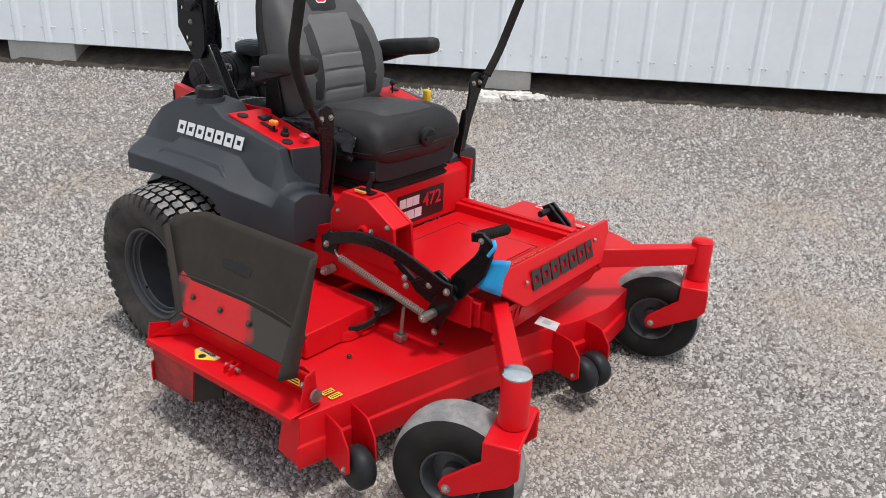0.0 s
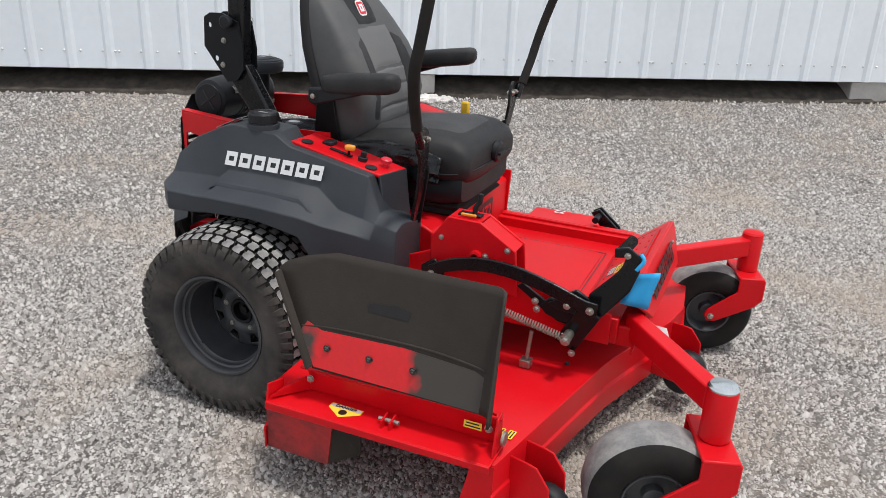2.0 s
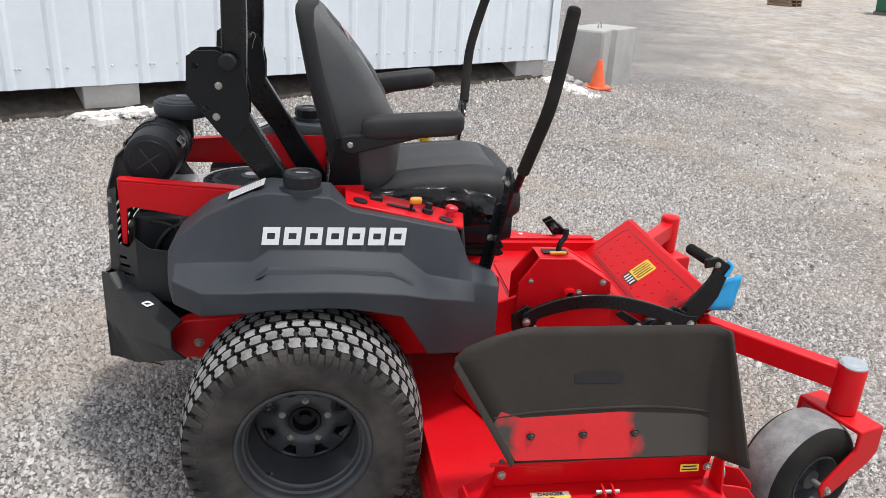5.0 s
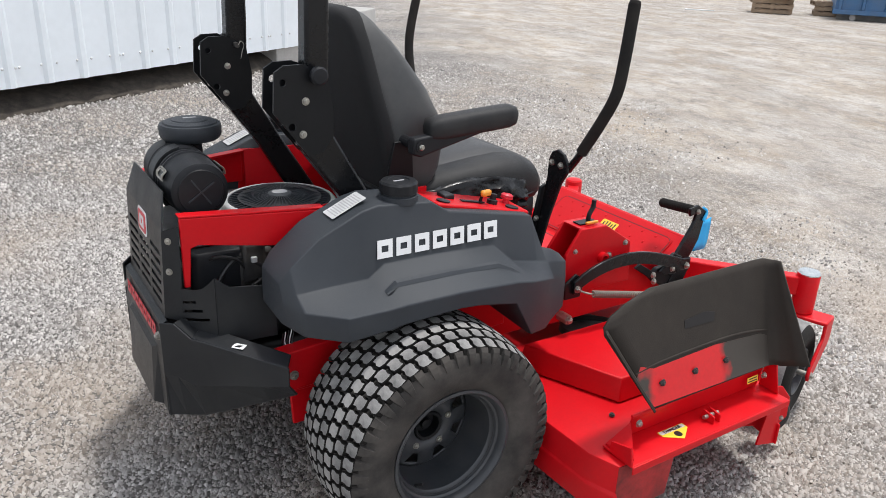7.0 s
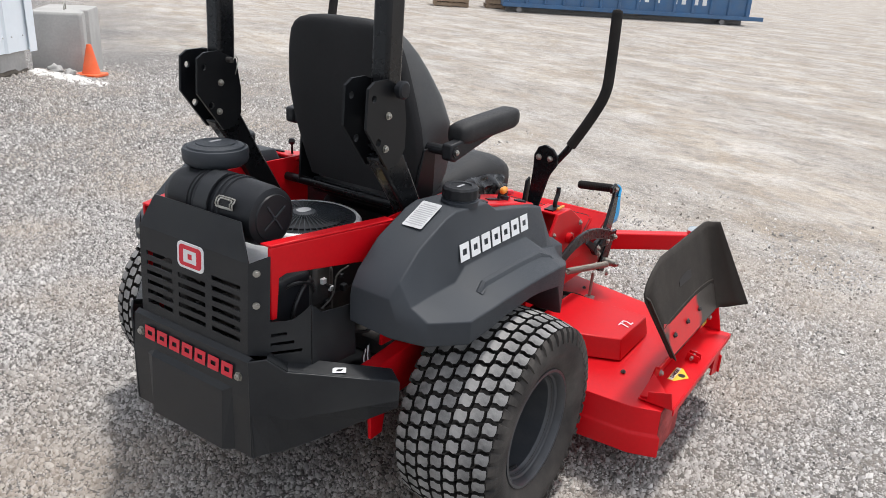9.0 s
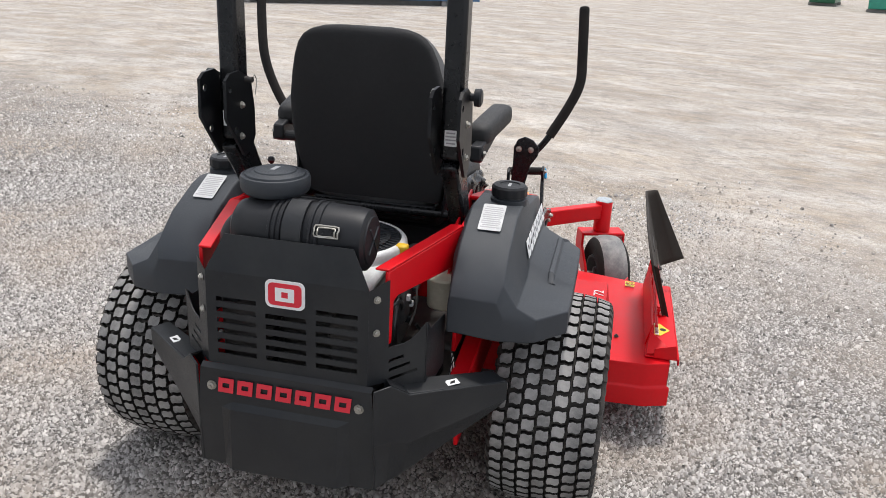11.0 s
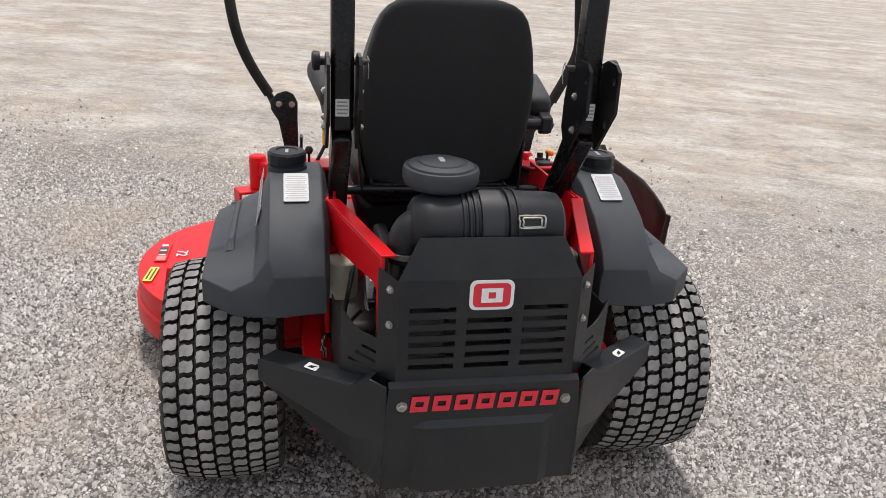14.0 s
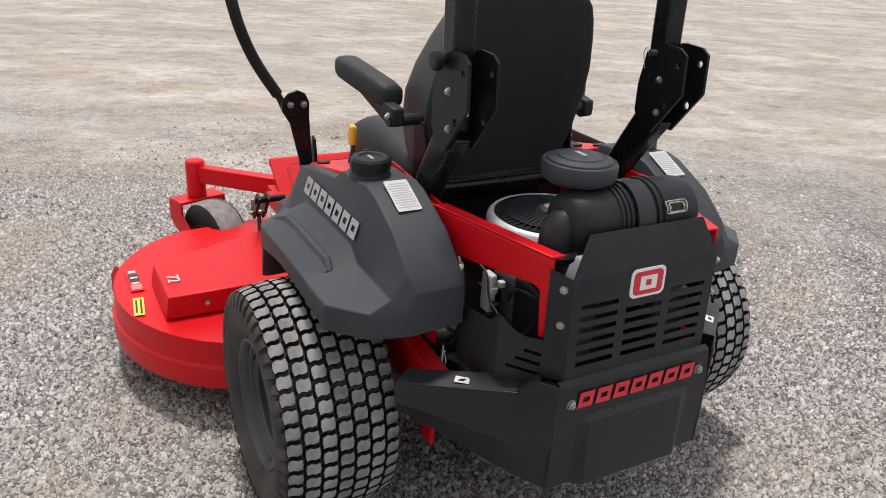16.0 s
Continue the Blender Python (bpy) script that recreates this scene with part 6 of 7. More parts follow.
for s in (-1, 1):
    part("guard_flange", slab([(-0.6400, s * 0.2060, 0.600), (-0.6290, s * 0.2060, 0.842), (-0.597, s * 0.2430, 0.862), (-0.607, s * 0.2430, 0.600)], (0.003, s * 0.003, 0)), BUMPER, guard, bevel=0.001)
    for z in (0.818, 0.735):
        bolt(guard, (face_x(z) + 0.0090, s * 0.2215, z), (-0.66, s * 0.75, 0), 0.0075)
    # side shield: a slotted wing flaring from the guard, folded into a plate along the engine
    wb = bmesh.new()
    ucuts = [0.0, 0.10, 0.46, 0.62, 0.80, 1.0]
    tops = [0.693, 0.691, 0.694, 0.700, 0.716, 0.738]
    levels = [0.545, 0.598, 0.607, 0.623, 0.632, 0.648, 0.657]

    def wing(u, z):
        return (-0.606 + 0.072 * u, s * (0.238 + 0.082 * u), z)

    wv = [[wb.verts.new(wing(u, z + 0.016 * u)) for z in levels] + [wb.verts.new(wing(u, top))] for u, top in zip(ucuts, tops)]
    for i in range(5):
        for j in range(len(levels)):
            if (j == 1 and i in (1, 2, 3)) or (j == 3 and i in (1, 2)) or (j == 5 and i == 1):
                continue
            wb.faces.new((wv[i][j], wv[i + 1][j], wv[i + 1][j + 1], wv[i][j + 1]))
    ob = part("side_shield", wb, BUMPER, guard, "black slotted side shield with a scooped top edge")
    md = ob.modifiers.new("plate", "SOLIDIFY")
    md.thickness, md.offset = 0.003, 0
    part("shield_plate", slab([(-0.534, s * 0.3205, 0.545), (-0.534, s * 0.3205, 0.738), (-0.500, s * 0.3225, 0.708), (-0.425, s * 0.328, 0.700), (-0.384, s * 0.331, 0.697), (-0.378, s * 0.331, 0.545)], (0, s * 0.003, 0)), BUMPER, guard, bevel=0.001)
badge(guard, plane_m((face_x(0.806) - 0.0045, 0.0, 0.806), (0, -1, 0), (0.045, 0, 1)), 0.100, 0.070)

# engine
eng = thing("engine", "", "")
eng.parent = mower
part("crankcase", prism(rounded(0.40, 0.34, 0.06), "z", 0.46, 0.70), ENGINE, eng, bevel=0.01).location = (-0.28, 0, 0)
for s in (-1, 1):
    for k in range(9):
        part("cooling_fin", box((-0.56 + 0.002 * k, s * 0.075, 0.560 + k * 0.021), (-0.40, s * 0.195, 0.568 + k * 0.021)), ENGINE, eng)
    part("cylinder_head", box((-0.585, s * 0.09, 0.565), (-0.53, s * 0.195, 0.735)), ENGINE, eng, bevel=0.01)
    part("valve_cover", box((-0.44, s * 0.16, 0.60), (-0.34, s * 0.225, 0.76)), ENGINE, eng, bevel=0.015)
    part("engine_cover", loft([[(x, s * y, z) for x, y in ((-0.565, 0.16), (-0.565, 0.20), (-0.545, 0.215), (-0.43, 0.220), (-0.41, 0.20), (-0.41, 0.16))] for z in (0.575, 0.60, 0.745, 0.765)]), PLASTIC, eng, "smooth black engine cover", bevel=0.008)
    part("shroud_side", box((-0.40, s * 0.175, 0.66), (-0.16, s * 0.215, 0.80)), PLASTIC, eng, bevel=0.015)
FC = Vector((-0.238, -0.012, -0.018))
part("blower_housing", lathe([(0.170, 0.700), (0.172, 0.812), (0.169, 0.832), (0.162, 0.840), (0.153, 0.841), (0.150, 0.80)], FC, (0, 0, 1), 48), SILVER, eng, "bright aluminium blower housing", smooth=True, angle=45)
part("housing_deck", prism(rounded(0.46, 0.32, 0.08), "z", 0.760, 0.792), SILVER, eng, bevel=0.012).location = (-0.36, 0.0, 0)
part("screen_base", lathe([(0.147, 0.800), (0.147, 0.832), (0.001, 0.838)], FC, (0, 0, 1), 40), DARK_DECAL, eng)
# slats take the paler TANK colour to stand for highlights on black metal
bm = slab([Vector((r, w, z)) for r, w, z in ((0.034, -0.0008, 0.8535), (0.147, -0.0014, 0.8380), (0.147, 0.0014, 0.8380), (0.034, 0.0008, 0.8535))], (0, 0, 0.004))
slat = part("screen_slat", bm, TANK, eng)
for k in range(48):
    ob = new("screen_slat", slat.data) if k else slat
    ob.parent = eng
    ob.location, ob.rotation_euler = FC, (0, 0, 2 * math.pi * k / 48)
bm = bmesh.new()
for r, z in ((0.148, 0.832), (0.120, 0.8375)):
    lathe([(r - 0.003, z), (r + 0.003, z), (r + 0.003, z + 0.008), (r - 0.003, z + 0.008)], FC, (0, 0, 1), 48, bm)
part("fan_screen", bm, PLASTIC, eng, "black hoops of the round fan screen")
part("screen_hub", lathe([(0.036, 0.846), (0.036, 0.856), (0.028, 0.860), (0.001, 0.860)], FC, (0, 0, 1), 32), TANK, eng, smooth=True)
part("hub_print", plate_in(Matrix.Translation(FC + Vector((0, 0, 0.860))), rounded(0.046, 0.034, 0.0160), 0.0008), PRINT, eng, "pale oval print")
part("oil_filter", rod((-0.25, 0.300, 0.63), (-0.25, 0.300, 0.735), 0.042, 24), BEIGE, eng, "beige oil filter", bevel=0.006)
part("oil_filter", rod((-0.25, -0.298, 0.655), (-0.25, -0.298, 0.745), 0.046, 24), BEIGE, eng, "beige hydraulic filter", bevel=0.006)
part("dipstick", hose([(-0.27, -0.175, 0.70), (-0.265, -0.178, 0.76), (-0.262, -0.178, 0.80)], 0.006), STEEL, eng, smooth=True)
part("dipstick_cap", loft([[(-0.276, -0.196, z), (-0.246, -0.196, z), (-0.246, -0.162, z), (-0.276, -0.162, z)] for z in (0.795, 0.825)]), YELLOW, eng, "yellow dipstick cap", bevel=0.006)
part("carburettor", box((-0.40, 0.16, 0.655), (-0.34, 0.225, 0.735)), SILVER, eng, bevel=0.012)
part("regulator", slab([(-0.375, 0.250, 0.645), (-0.335, 0.250, 0.645), (-0.335, 0.250, 0.745), (-0.375, 0.250, 0.745)], (0, -0.02, 0)), SILVER, eng, bevel=0.004)
part("ignition_box", box((-0.43, -0.235, 0.665), (-0.365, -0.195, 0.78)), ENGINE, eng, bevel=0.01)
part("muffler", rod((-0.585, -0.20, 0.50), (-0.585, 0.20, 0.50), 0.055, 24), ENGINE, eng, bevel=0.008)
part("exhaust_pipe", hose([(-0.55, 0.15, 0.50), (-0.50, 0.17, 0.56), (-0.47, 0.15, 0.62)], 0.02), ENGINE, eng, smooth=True)
for k, pts in enumerate(([(-0.45, -0.20, 0.62), (-0.50, -0.225, 0.67), (-0.44, -0.222, 0.74), (-0.36, -0.24, 0.70)], [(-0.40, 0.22, 0.60), (-0.48, 0.228, 0.63), (-0.52, 0.21, 0.70), (-0.45, 0.19, 0.76)],
                         [(-0.30, -0.24, 0.55), (-0.40, -0.22, 0.58), (-0.52, -0.215, 0.61), (-0.55, -0.20, 0.66)], [(-0.25, 0.28, 0.50), (-0.33, 0.30, 0.60), (-0.30, 0.28, 0.70), (-0.22, 0.26, 0.76)])):
    part("hose", hose(pts, 0.006, 8), CABLE, eng, smooth=True)
for s in (-1, 1):
    # linkage, connectors and leads beside the regulator
    for k, (x, z, w) in enumerate(((-0.385, 0.668, 0.020), (-0.372, 0.705, 0.014), (-0.318, 0.690, 0.018), (-0.402, 0.735, 0.016), (-0.330, 0.728, 0.012))):
        part("connector", box((x - w / 2, s * 0.236 - 0.008, z - w / 2), (x + w / 2, s * 0.236 + 0.008, z + w / 2)), SILVER if k % 2 else PLASTIC, eng, bevel=0.002)
    part("linkage_rod", hose([(-0.415, s * 0.246, 0.662), (-0.38, s * 0.252, 0.690), (-0.36, s * 0.250, 0.742), (-0.31, s * 0.245, 0.752)], 0.003, 6), ENGINE, eng, smooth=True)
    part("spark_lead", hose([(-0.53, s * 0.190, 0.725), (-0.50, s * 0.228, 0.755), (-0.45, s * 0.235, 0.742), (-0.42, s * 0.225, 0.70)], 0.0045, 8), CABLE, eng, smooth=True)
    part("fuel_line", hose([(-0.24, s * 0.325, 0.62), (-0.30, s * 0.310, 0.575), (-0.36, s * 0.295, 0.600), (-0.40, s * 0.26, 0.66)], 0.005, 8), CABLE, eng, smooth=True)
    for k in range(5):
        dx = 0.010 * k
        part("loose_wire", hose([(-0.335 - dx, s * (0.345 + 0.004 * k), 0.560), (-0.350 - dx * 0.5, s * (0.362 - 0.003 * k), 0.520), (-0.320 - dx * 0.3, s * 0.356, 0.488 - 0.004 * k)], 0.0018, 5), WHITE if k % 2 else CABLE, eng, smooth=True)
    part("wire_tape", box((-0.345, s * 0.350 - 0.007, 0.492), (-0.315, s * 0.350 + 0.007, 0.512)), LABEL, eng, "crumpled white tape on the wires", bevel=0.004)
part("hydro_unit", box((-0.22, -0.34, 0.36), (0.10, -0.12, 0.52)), ENGINE, mower, bevel=0.02)
part("hydro_unit", box((-0.22, 0.12, 0.36), (0.10, 0.34, 0.52)), ENGINE, mower, bevel=0.02)
part("engine_plate", box((-0.53, -0.30, 0.43), (0.16, 0.30, 0.455)), BLACK, mower, bevel=0.003)

# air cleaner
air = thing("air_cleaner", "", "")
air.parent = mower
A0 = Vector((-0.512, -0.172, 0.922))
prof = [(0.066, 0.0), (0.074, 0.006), (0.078, 0.030), (0.080, 0.105), (0.084, 0.107), (0.084, 0.113), (0.080, 0.115), (0.080, 0.123), (0.084, 0.125), (0.084, 0.131), (0.078, 0.134)]
for k in range(3):
    prof += [(0.078, 0.20 + 0.013 * k), (0.082, 0.202 + 0.013 * k), (0.082, 0.208 + 0.013 * k), (0.078, 0.210 + 0.013 * k)]
prof += [(0.076, 0.305), (0.066, 0.332), (0.050, 0.343)]
part("canister", lathe(prof, A0, (0, 1, 0), 44), PLASTIC, air, "ribbed black air-cleaner canister", smooth=True, angle=40)
part("end_cover", lathe([(0.060, 0.0), (0.058, -0.004), (0.001, -0.005)], A0, (0, 1, 0), 36), PLASTIC, air, smooth=True)
bm = bmesh.new()
for a in (0.6, 2.17):
    m = plane_m(A0 + Vector((0, -0.005, 0)), (math.cos(a), 0, math.sin(a)), (-math.sin(a), 0, math.cos(a)))
    mm = m if m.to_3x3() @ Vector((0, 0, 1)) @ Vector((0, 1, 0)) < 0 else m @ Matrix.Rotation(math.pi, 4, "X")
    plate_in(mm, [(-0.042, -0.002), (0.042, -0.002), (0.042, 0.002), (-0.042, 0.002)], 0.003, bm)
part("cover_ribs", bm, TANK, air)
part("mount_strap", lathe([(0.0795, 0.148), (0.0825, 0.149), (0.0825, 0.190), (0.0795, 0.191)], A0, (0, 1, 0), 44), PLASTIC, air, smooth=True)
part("mount_foot", loft([[(A0.x - r_ * math.cos(q), y_, A0.z + r_ * math.sin(q)) for r_, y_ in ((0.083, -0.026), (0.088, -0.026), (0.088, 0.022), (0.083, 0.022))] for q in (radians(-34 + 13 * k) for k in range(10))]), BUMPER, air, "black bracket strap round the canister", smooth=True)
def latch(side, y0, y1):
    """Over-centre wire bail on a small plate, lying on the canister."""
    def on(a, y, r=0.086):
        return A0 + Vector((-side * r * math.cos(a), y, r * math.sin(a)))
    lp = part("latch_plate", loft([[on(a, y, r) for a, r in ((0.34, 0.080), (0.34, 0.087), (0.56, 0.087), (0.56, 0.080))] for y in (y0 + 0.010, y1 - 0.004)]), BLACK_GLOSS, air)
    for e, w in ((0.0, 0.0), (0.009, 0.008)):
        q = [on(0.30 + e * 3, y0 + w), on(0.44, y0 + w, 0.090), on(0.60 - e * 6, y0 + w), on(0.61 - e * 6, (y0 + y1) / 2), on(0.60 - e * 6, y1 - w), on(0.44, y1 - w, 0.090), on(0.30 + e * 3, y1 - w), on(0.29 + e * 3, (y0 + y1) / 2), on(0.30 + e * 3, y0 + w)]
        part("latch_wire", hose(q, 0.0022, 6, 2), STEEL, air, "steel over-centre latch wire", smooth=True)


latch(1, 0.055, 0.112)
latch(-1, 0.055, 0.112)
part("outlet_elbow", hose([(-0.512, 0.125, 0.922), (-0.513, 0.158, 0.917), (-0.517, 0.175, 0.89), (-0.518, 0.176, 0.845)], 0.043, 22), PLASTIC, air, smooth=True, angle=60)
part("hose_clamp", lathe([(0.0435, 0), (0.0465, 0.001), (0.0465, 0.013), (0.0435, 0.014)], (-0.518, 0.176, 0.858), (0, 0, 1), 30), STEEL, air, "steel hose clamp", smooth=True)
part("intake_pipe", hose([(-0.518, 0.176, 0.85), (-0.50, 0.176, 0.80), (-0.46, 0.16, 0.75)], 0.036, 18), CABLE, air, smooth=True)
P0 = Vector((-0.458, 0.095, 0))
part("precleaner_neck", lathe([(0.030, 0.93), (0.030, 1.005), (0.042, 1.012)], P0, (0, 0, 1), 24), PLASTIC, air, smooth=True)
part("precleaner", lathe([(0.045, 0.998), (0.074, 1.001), (0.082, 1.007), (0.086, 1.016), (0.087, 1.038), (0.084, 1.046), (0.080, 1.0475), (0.078, 1.0455), (0.075, 1.0460), (0.073, 1.051), (0.058, 1.056), (0.056, 1.0545), (0.052, 1.0550), (0.050, 1.058), (0.030, 1.0600), (0.001, 1.0605)], P0, (0, 0, 1), 48), TANK, air, "round charcoal intake pre-cleaner with ringed top", smooth=True, angle=30)
part("precleaner_print", plate_in(Matrix.Translation(P0 + Vector((0, 0, 1.0607))), [(-0.018, -0.006), (0.018, -0.006), (0.018, 0.006), (-0.018, 0.006)], 0.0008), PRINT, air)

# ---- rear bumper
bump = thing("rear_bumper", "", "")
bump.parent = mower
# centre plate pressed out below in a wide trapezoid
bm = bmesh.new()
rows = [(0.600, -0.640, 0.222), (0.592, -0.655, 0.222), (0.506, -0.6595, 0.230), (0.490, -0.6605, 0.232), (0.320, -0.658, 0.236)]
prev = None
for z, x, hw in rows:
    ys = [-hw, -0.168, -0.140, 0.140, 0.168, hw]
    push = [0, 0, 0.021, 0.021, 0, 0] if z < 0.40 else ([0, 0, 0.009, 0.009, 0, 0] if z < 0.5 else [0] * 6)
    cur = [bm.verts.new((x - p, y, z)) for y, p in zip(ys, push)]
    if prev:
        for i in range(5):
            bm.faces.new((prev[i], prev[i + 1], cur[i + 1], cur[i]))
    prev = cur
ob = part("centre_plate", bm, BUMPER, bump, "black powder-coated bumper plate")
md = ob.modifiers.new("plate", "SOLIDIFY")
md.thickness = 0.006
m = plane_m((-0.6605, 0.0, 0.552), (0, -1, 0), (0.006, 0, 1))
word_mark(m, 0.345, 0.040, RED_DECAL, bump, label="red block of a maker's mark")
for y in (-0.192, 0.192):
    bolt(bump, (-0.6575, y, 0.546), (-1, 0, 0), 0.010)
for s in (-1, 1):
    # wing: swept forward to the wheel, notched top, folded shelf
    bm = bmesh.new()
    cols = [(-0.660, 0.228, 0.600, 0.321), (-0.632, 0.262, 0.607, 0.319), (-0.600, 0.300, 0.572, 0.318), (-0.560, 0.346, 0.566, 0.346), (-0.470, 0.453, 0.552, 0.410), (-0.418, 0.513, 0.543, 0.446)]
    rows_ = [[bm.verts.new((x + q * 0.030 * min(1, (y - 0.228) / 0.06), s * (y - q * 0.024 * min(1, (y - 0.228) / 0.06)), z)) for z, q in ((zt, 0), (0.46 * zt + 0.54 * zb, 0), (zb, 1))] for x, y, zt, zb in cols]
    for a, b in zip(rows_, rows_[1:]):
        for j in (0, 1):
            bm.faces.new((a[j], b[j], b[j + 1], a[j + 1]))
    wing = part("bumper_wing", bm, BUMPER, bump, "black swept bumper wing")
    md = wing.modifiers.new("plate", "SOLIDIFY")
    md.thickness, md.offset = 0.006, 0
    md = wing.modifiers.new("edge", "BEVEL")
    md.width, md.segments, md.limit_method, md.angle_limit = 0.002, 2, "ANGLE", radians(40)
    part("wing_shelf", slab([(-0.598, s * 0.300, 0.5735), (-0.420, s * 0.512, 0.5445), (-0.395, s * 0.470, 0.5560), (-0.560, s * 0.260, 0.5850)], (0, 0, -0.005)), BUMPER, wing, bevel=0.002)
    part("wing_return", slab([(-0.585, s * 0.270, 0.316), (-0.520, s * 0.335, 0.352), (-0.490, s * 0.300, 0.318), (-0.555, s * 0.235, 0.296)], (0, 0, 0.004)), ENGINE, wing, "dark grey return plate under the wing")
    part("shelf_notch", slab([(-0.630, s * 0.262, 0.608), (-0.598, s * 0.300, 0.574), (-0.570, s * 0.280, 0.574), (-0.600, s * 0.240, 0.608)], (0, 0, -0.004)), BUMPER, wing)
    a, b = Vector((-0.560, s * 0.320, 0.0)), Vector((-0.430, s * 0.475, 0.0))
    dec = decal(wing, plane_m((-0.502, s * 0.385, 0.5655), b - a if s < 0 else a - b, Vector((0.05, -s * 0.042, 0.006))), 0.034, 0.022, WHITE, 0, "warning_decal", "small white pictogram decal")
    part("pictogram", plate_in(plane_m((-0.502, s * 0.385, 0.5665), b - a if s < 0 else a - b, Vector((0.05, -s * 0.042, 0.006))), [(-0.009, -0.006), (0.004, -0.006), (0.010, 0.005), (-0.004, 0.002)], 0.0006), DARK_DECAL, dec)
part("hitch_plate", slab([(-0.655, -0.05, 0.325), (-0.655, 0.05, 0.325), (-0.60, 0.05, 0.300), (-0.60, -0.05, 0.300)], (0, 0, -0.008)), BLACK, bump)

# ---- roll bar
rops = thing("roll_bar", "", "")
rops.parent = mower
for s in (-1, 1):
    y0, y1 = s * 0.278, s * 0.332
    # upper tube
    bm = prism([(-0.285, 1.075), (-0.222, 1.075), (-0.213, 1.30), (-0.206, 1.74), (-0.268, 1.74), (-0.277, 1.30)], "y", y0, y1)
    part("upright", bm, BLACK_GLOSS, rops, "black steel roll-bar upright", bevel=0.010, seg=3)
    bm = prism([(-0.300, 1.06), (-0.215, 1.10), (-0.110, 0.925), (0.02, 0.72), (-0.065, 0.70), (-0.190, 0.915)], "y", s * 0.282, s * 0.330)
    part("lower_leg", bm, BLACK_GLOSS, rops, "black steel roll-bar leg", bevel=0.008)
    pl = [(-0.370, 1.150), (-0.364, 1.247), (-0.340, 1.262), (-0.290, 1.264), (-0.226, 1.238), (-0.210, 1.15), (-0.212, 1.080), (-0.240, 1.042), (-0.280, 1.035)]
    for ya, yb in ((s * 0.338, s * 0.346), (s * 0.274, s * 0.266)):
        part("hinge_plate", holed_plate(pl, ((-0.343, 1.222, 0.009), (-0.322, 1.112, 0.010)), ya, yb), BLACK, rops, "black hinge plate with round holes")
    for x, z in ((-0.286, 1.174), (-0.295, 1.092)):
        bolt(rops, (x, s * 0.346, z), (0, s, 0), 0.008)
        bolt(rops, (x, s * 0.266, z), (0, -s, 0), 0.008)
    part("locking_pin", rod((-0.258, s * 0.245, 1.238), (-0.258, s * 0.350, 1.238), 0.008), ENGINE, rops)
    part("pin_knob", lathe([(0.010, 0), (0.010, 0.010), (0.022, 0.012), (0.023, 0.026), (0.018, 0.030), (0.001, 0.031)], (-0.258, s * 0.346, 1.238), (0, s, 0), 20), PLASTIC, rops, "round black pin knob", smooth=True)
    part("hairpin", hose([(-0.256, s * 0.242, 1.240), (-0.246, s * 0.246, 1.250), (-0.238, s * 0.244, 1.238), (-0.244, s * 0.242, 1.222), (-0.250, s * 0.243, 1.198)], 0.0012, 6), STEEL, rops, smooth=True)
    decal(rops, plane_m((-0.285, s * 0.306, 1.135), (0, -1, 0), (-0.04, 0, 1)), 0.032, 0.042, WHITE, 4, "warning_decal", "small white label")
    decal(rops, plane_m((-0.186, s * 0.306, 0.945), (0, -1, 0), (-0.55, 0, 1)) @ Matrix.Translation((0, 0, 0.002)), 0.028, 0.036, WHITE, 3, "warning_decal", "small white label")
part("crossbar", prism(rounded(0.07, 0.06, 0.01), "y", -0.336, 0.336), BLACK_GLOSS, rops, "black roll-bar crossbar", bevel=0.004).location = (-0.230, 0, 1.768)

# ---- cutting deck
deck = thing("mower_deck", "", "")
deck.parent = mower
DZ = 0.290


def deck_outline(grow=0.0):
    """Outline of the deck from above: straight right side, raked front, round left lobe."""
    pts = [(0.300, -0.985), (0.990, -0.985)]
    pts += [(1.085, -0.545), (1.130, -0.336), (1.205, -0.110), (1.272, 0.075), (1.300, 0.22)]
    cx, cy, r = 0.775, 0.525, 0.478
    for a in range(20, 201, 9):
        q = radians(a)
        pts.append((cx + r * 1.07 * math.cos(q), cy + r * math.sin(q)))
    pts += [(0.285, 0.10), (0.270, -0.30), (0.262, -0.62), (0.270, -0.90)]
    if grow:
        c = Vector((0.76, 0.0))
        pts = [(x + grow * (x - c.x) / math.hypot(x - c.x, y - c.y), y + grow * (y - c.y) / math.hypot(x - c.x, y - c.y)) for x, y in pts]
    return pts


out0, out1 = deck_outline(), deck_outline(0.012)
ntop = len(out0)
bm = bmesh.new()
rings = []
for pts, z in ((out0, DZ), (out0, 0.205), (out1, 0.198), (out1, 0.128)):
    rings.append([bm.verts.new((x, y, z)) for x, y in pts])
for a, b in zip(rings, rings[1:]):
    for i in range(ntop):
        j = (i + 1) % ntop
        if i == 0:
            continue            # the open discharge side
        bm.faces.new((a[i], b[i], b[j], a[j]))
bm.faces.new(rings[0])
ob = part("deck_shell", bm, RED, deck, "red pressed-steel deck shell", smooth=True, angle=40)
md = ob.modifiers.new("steel", "SOLIDIFY")
md.thickness, md.offset = 0.006, -1
md = ob.modifiers.new("edge", "BEVEL")
md.width, md.segments, md.angle_limit = 0.006, 2, radians(40)
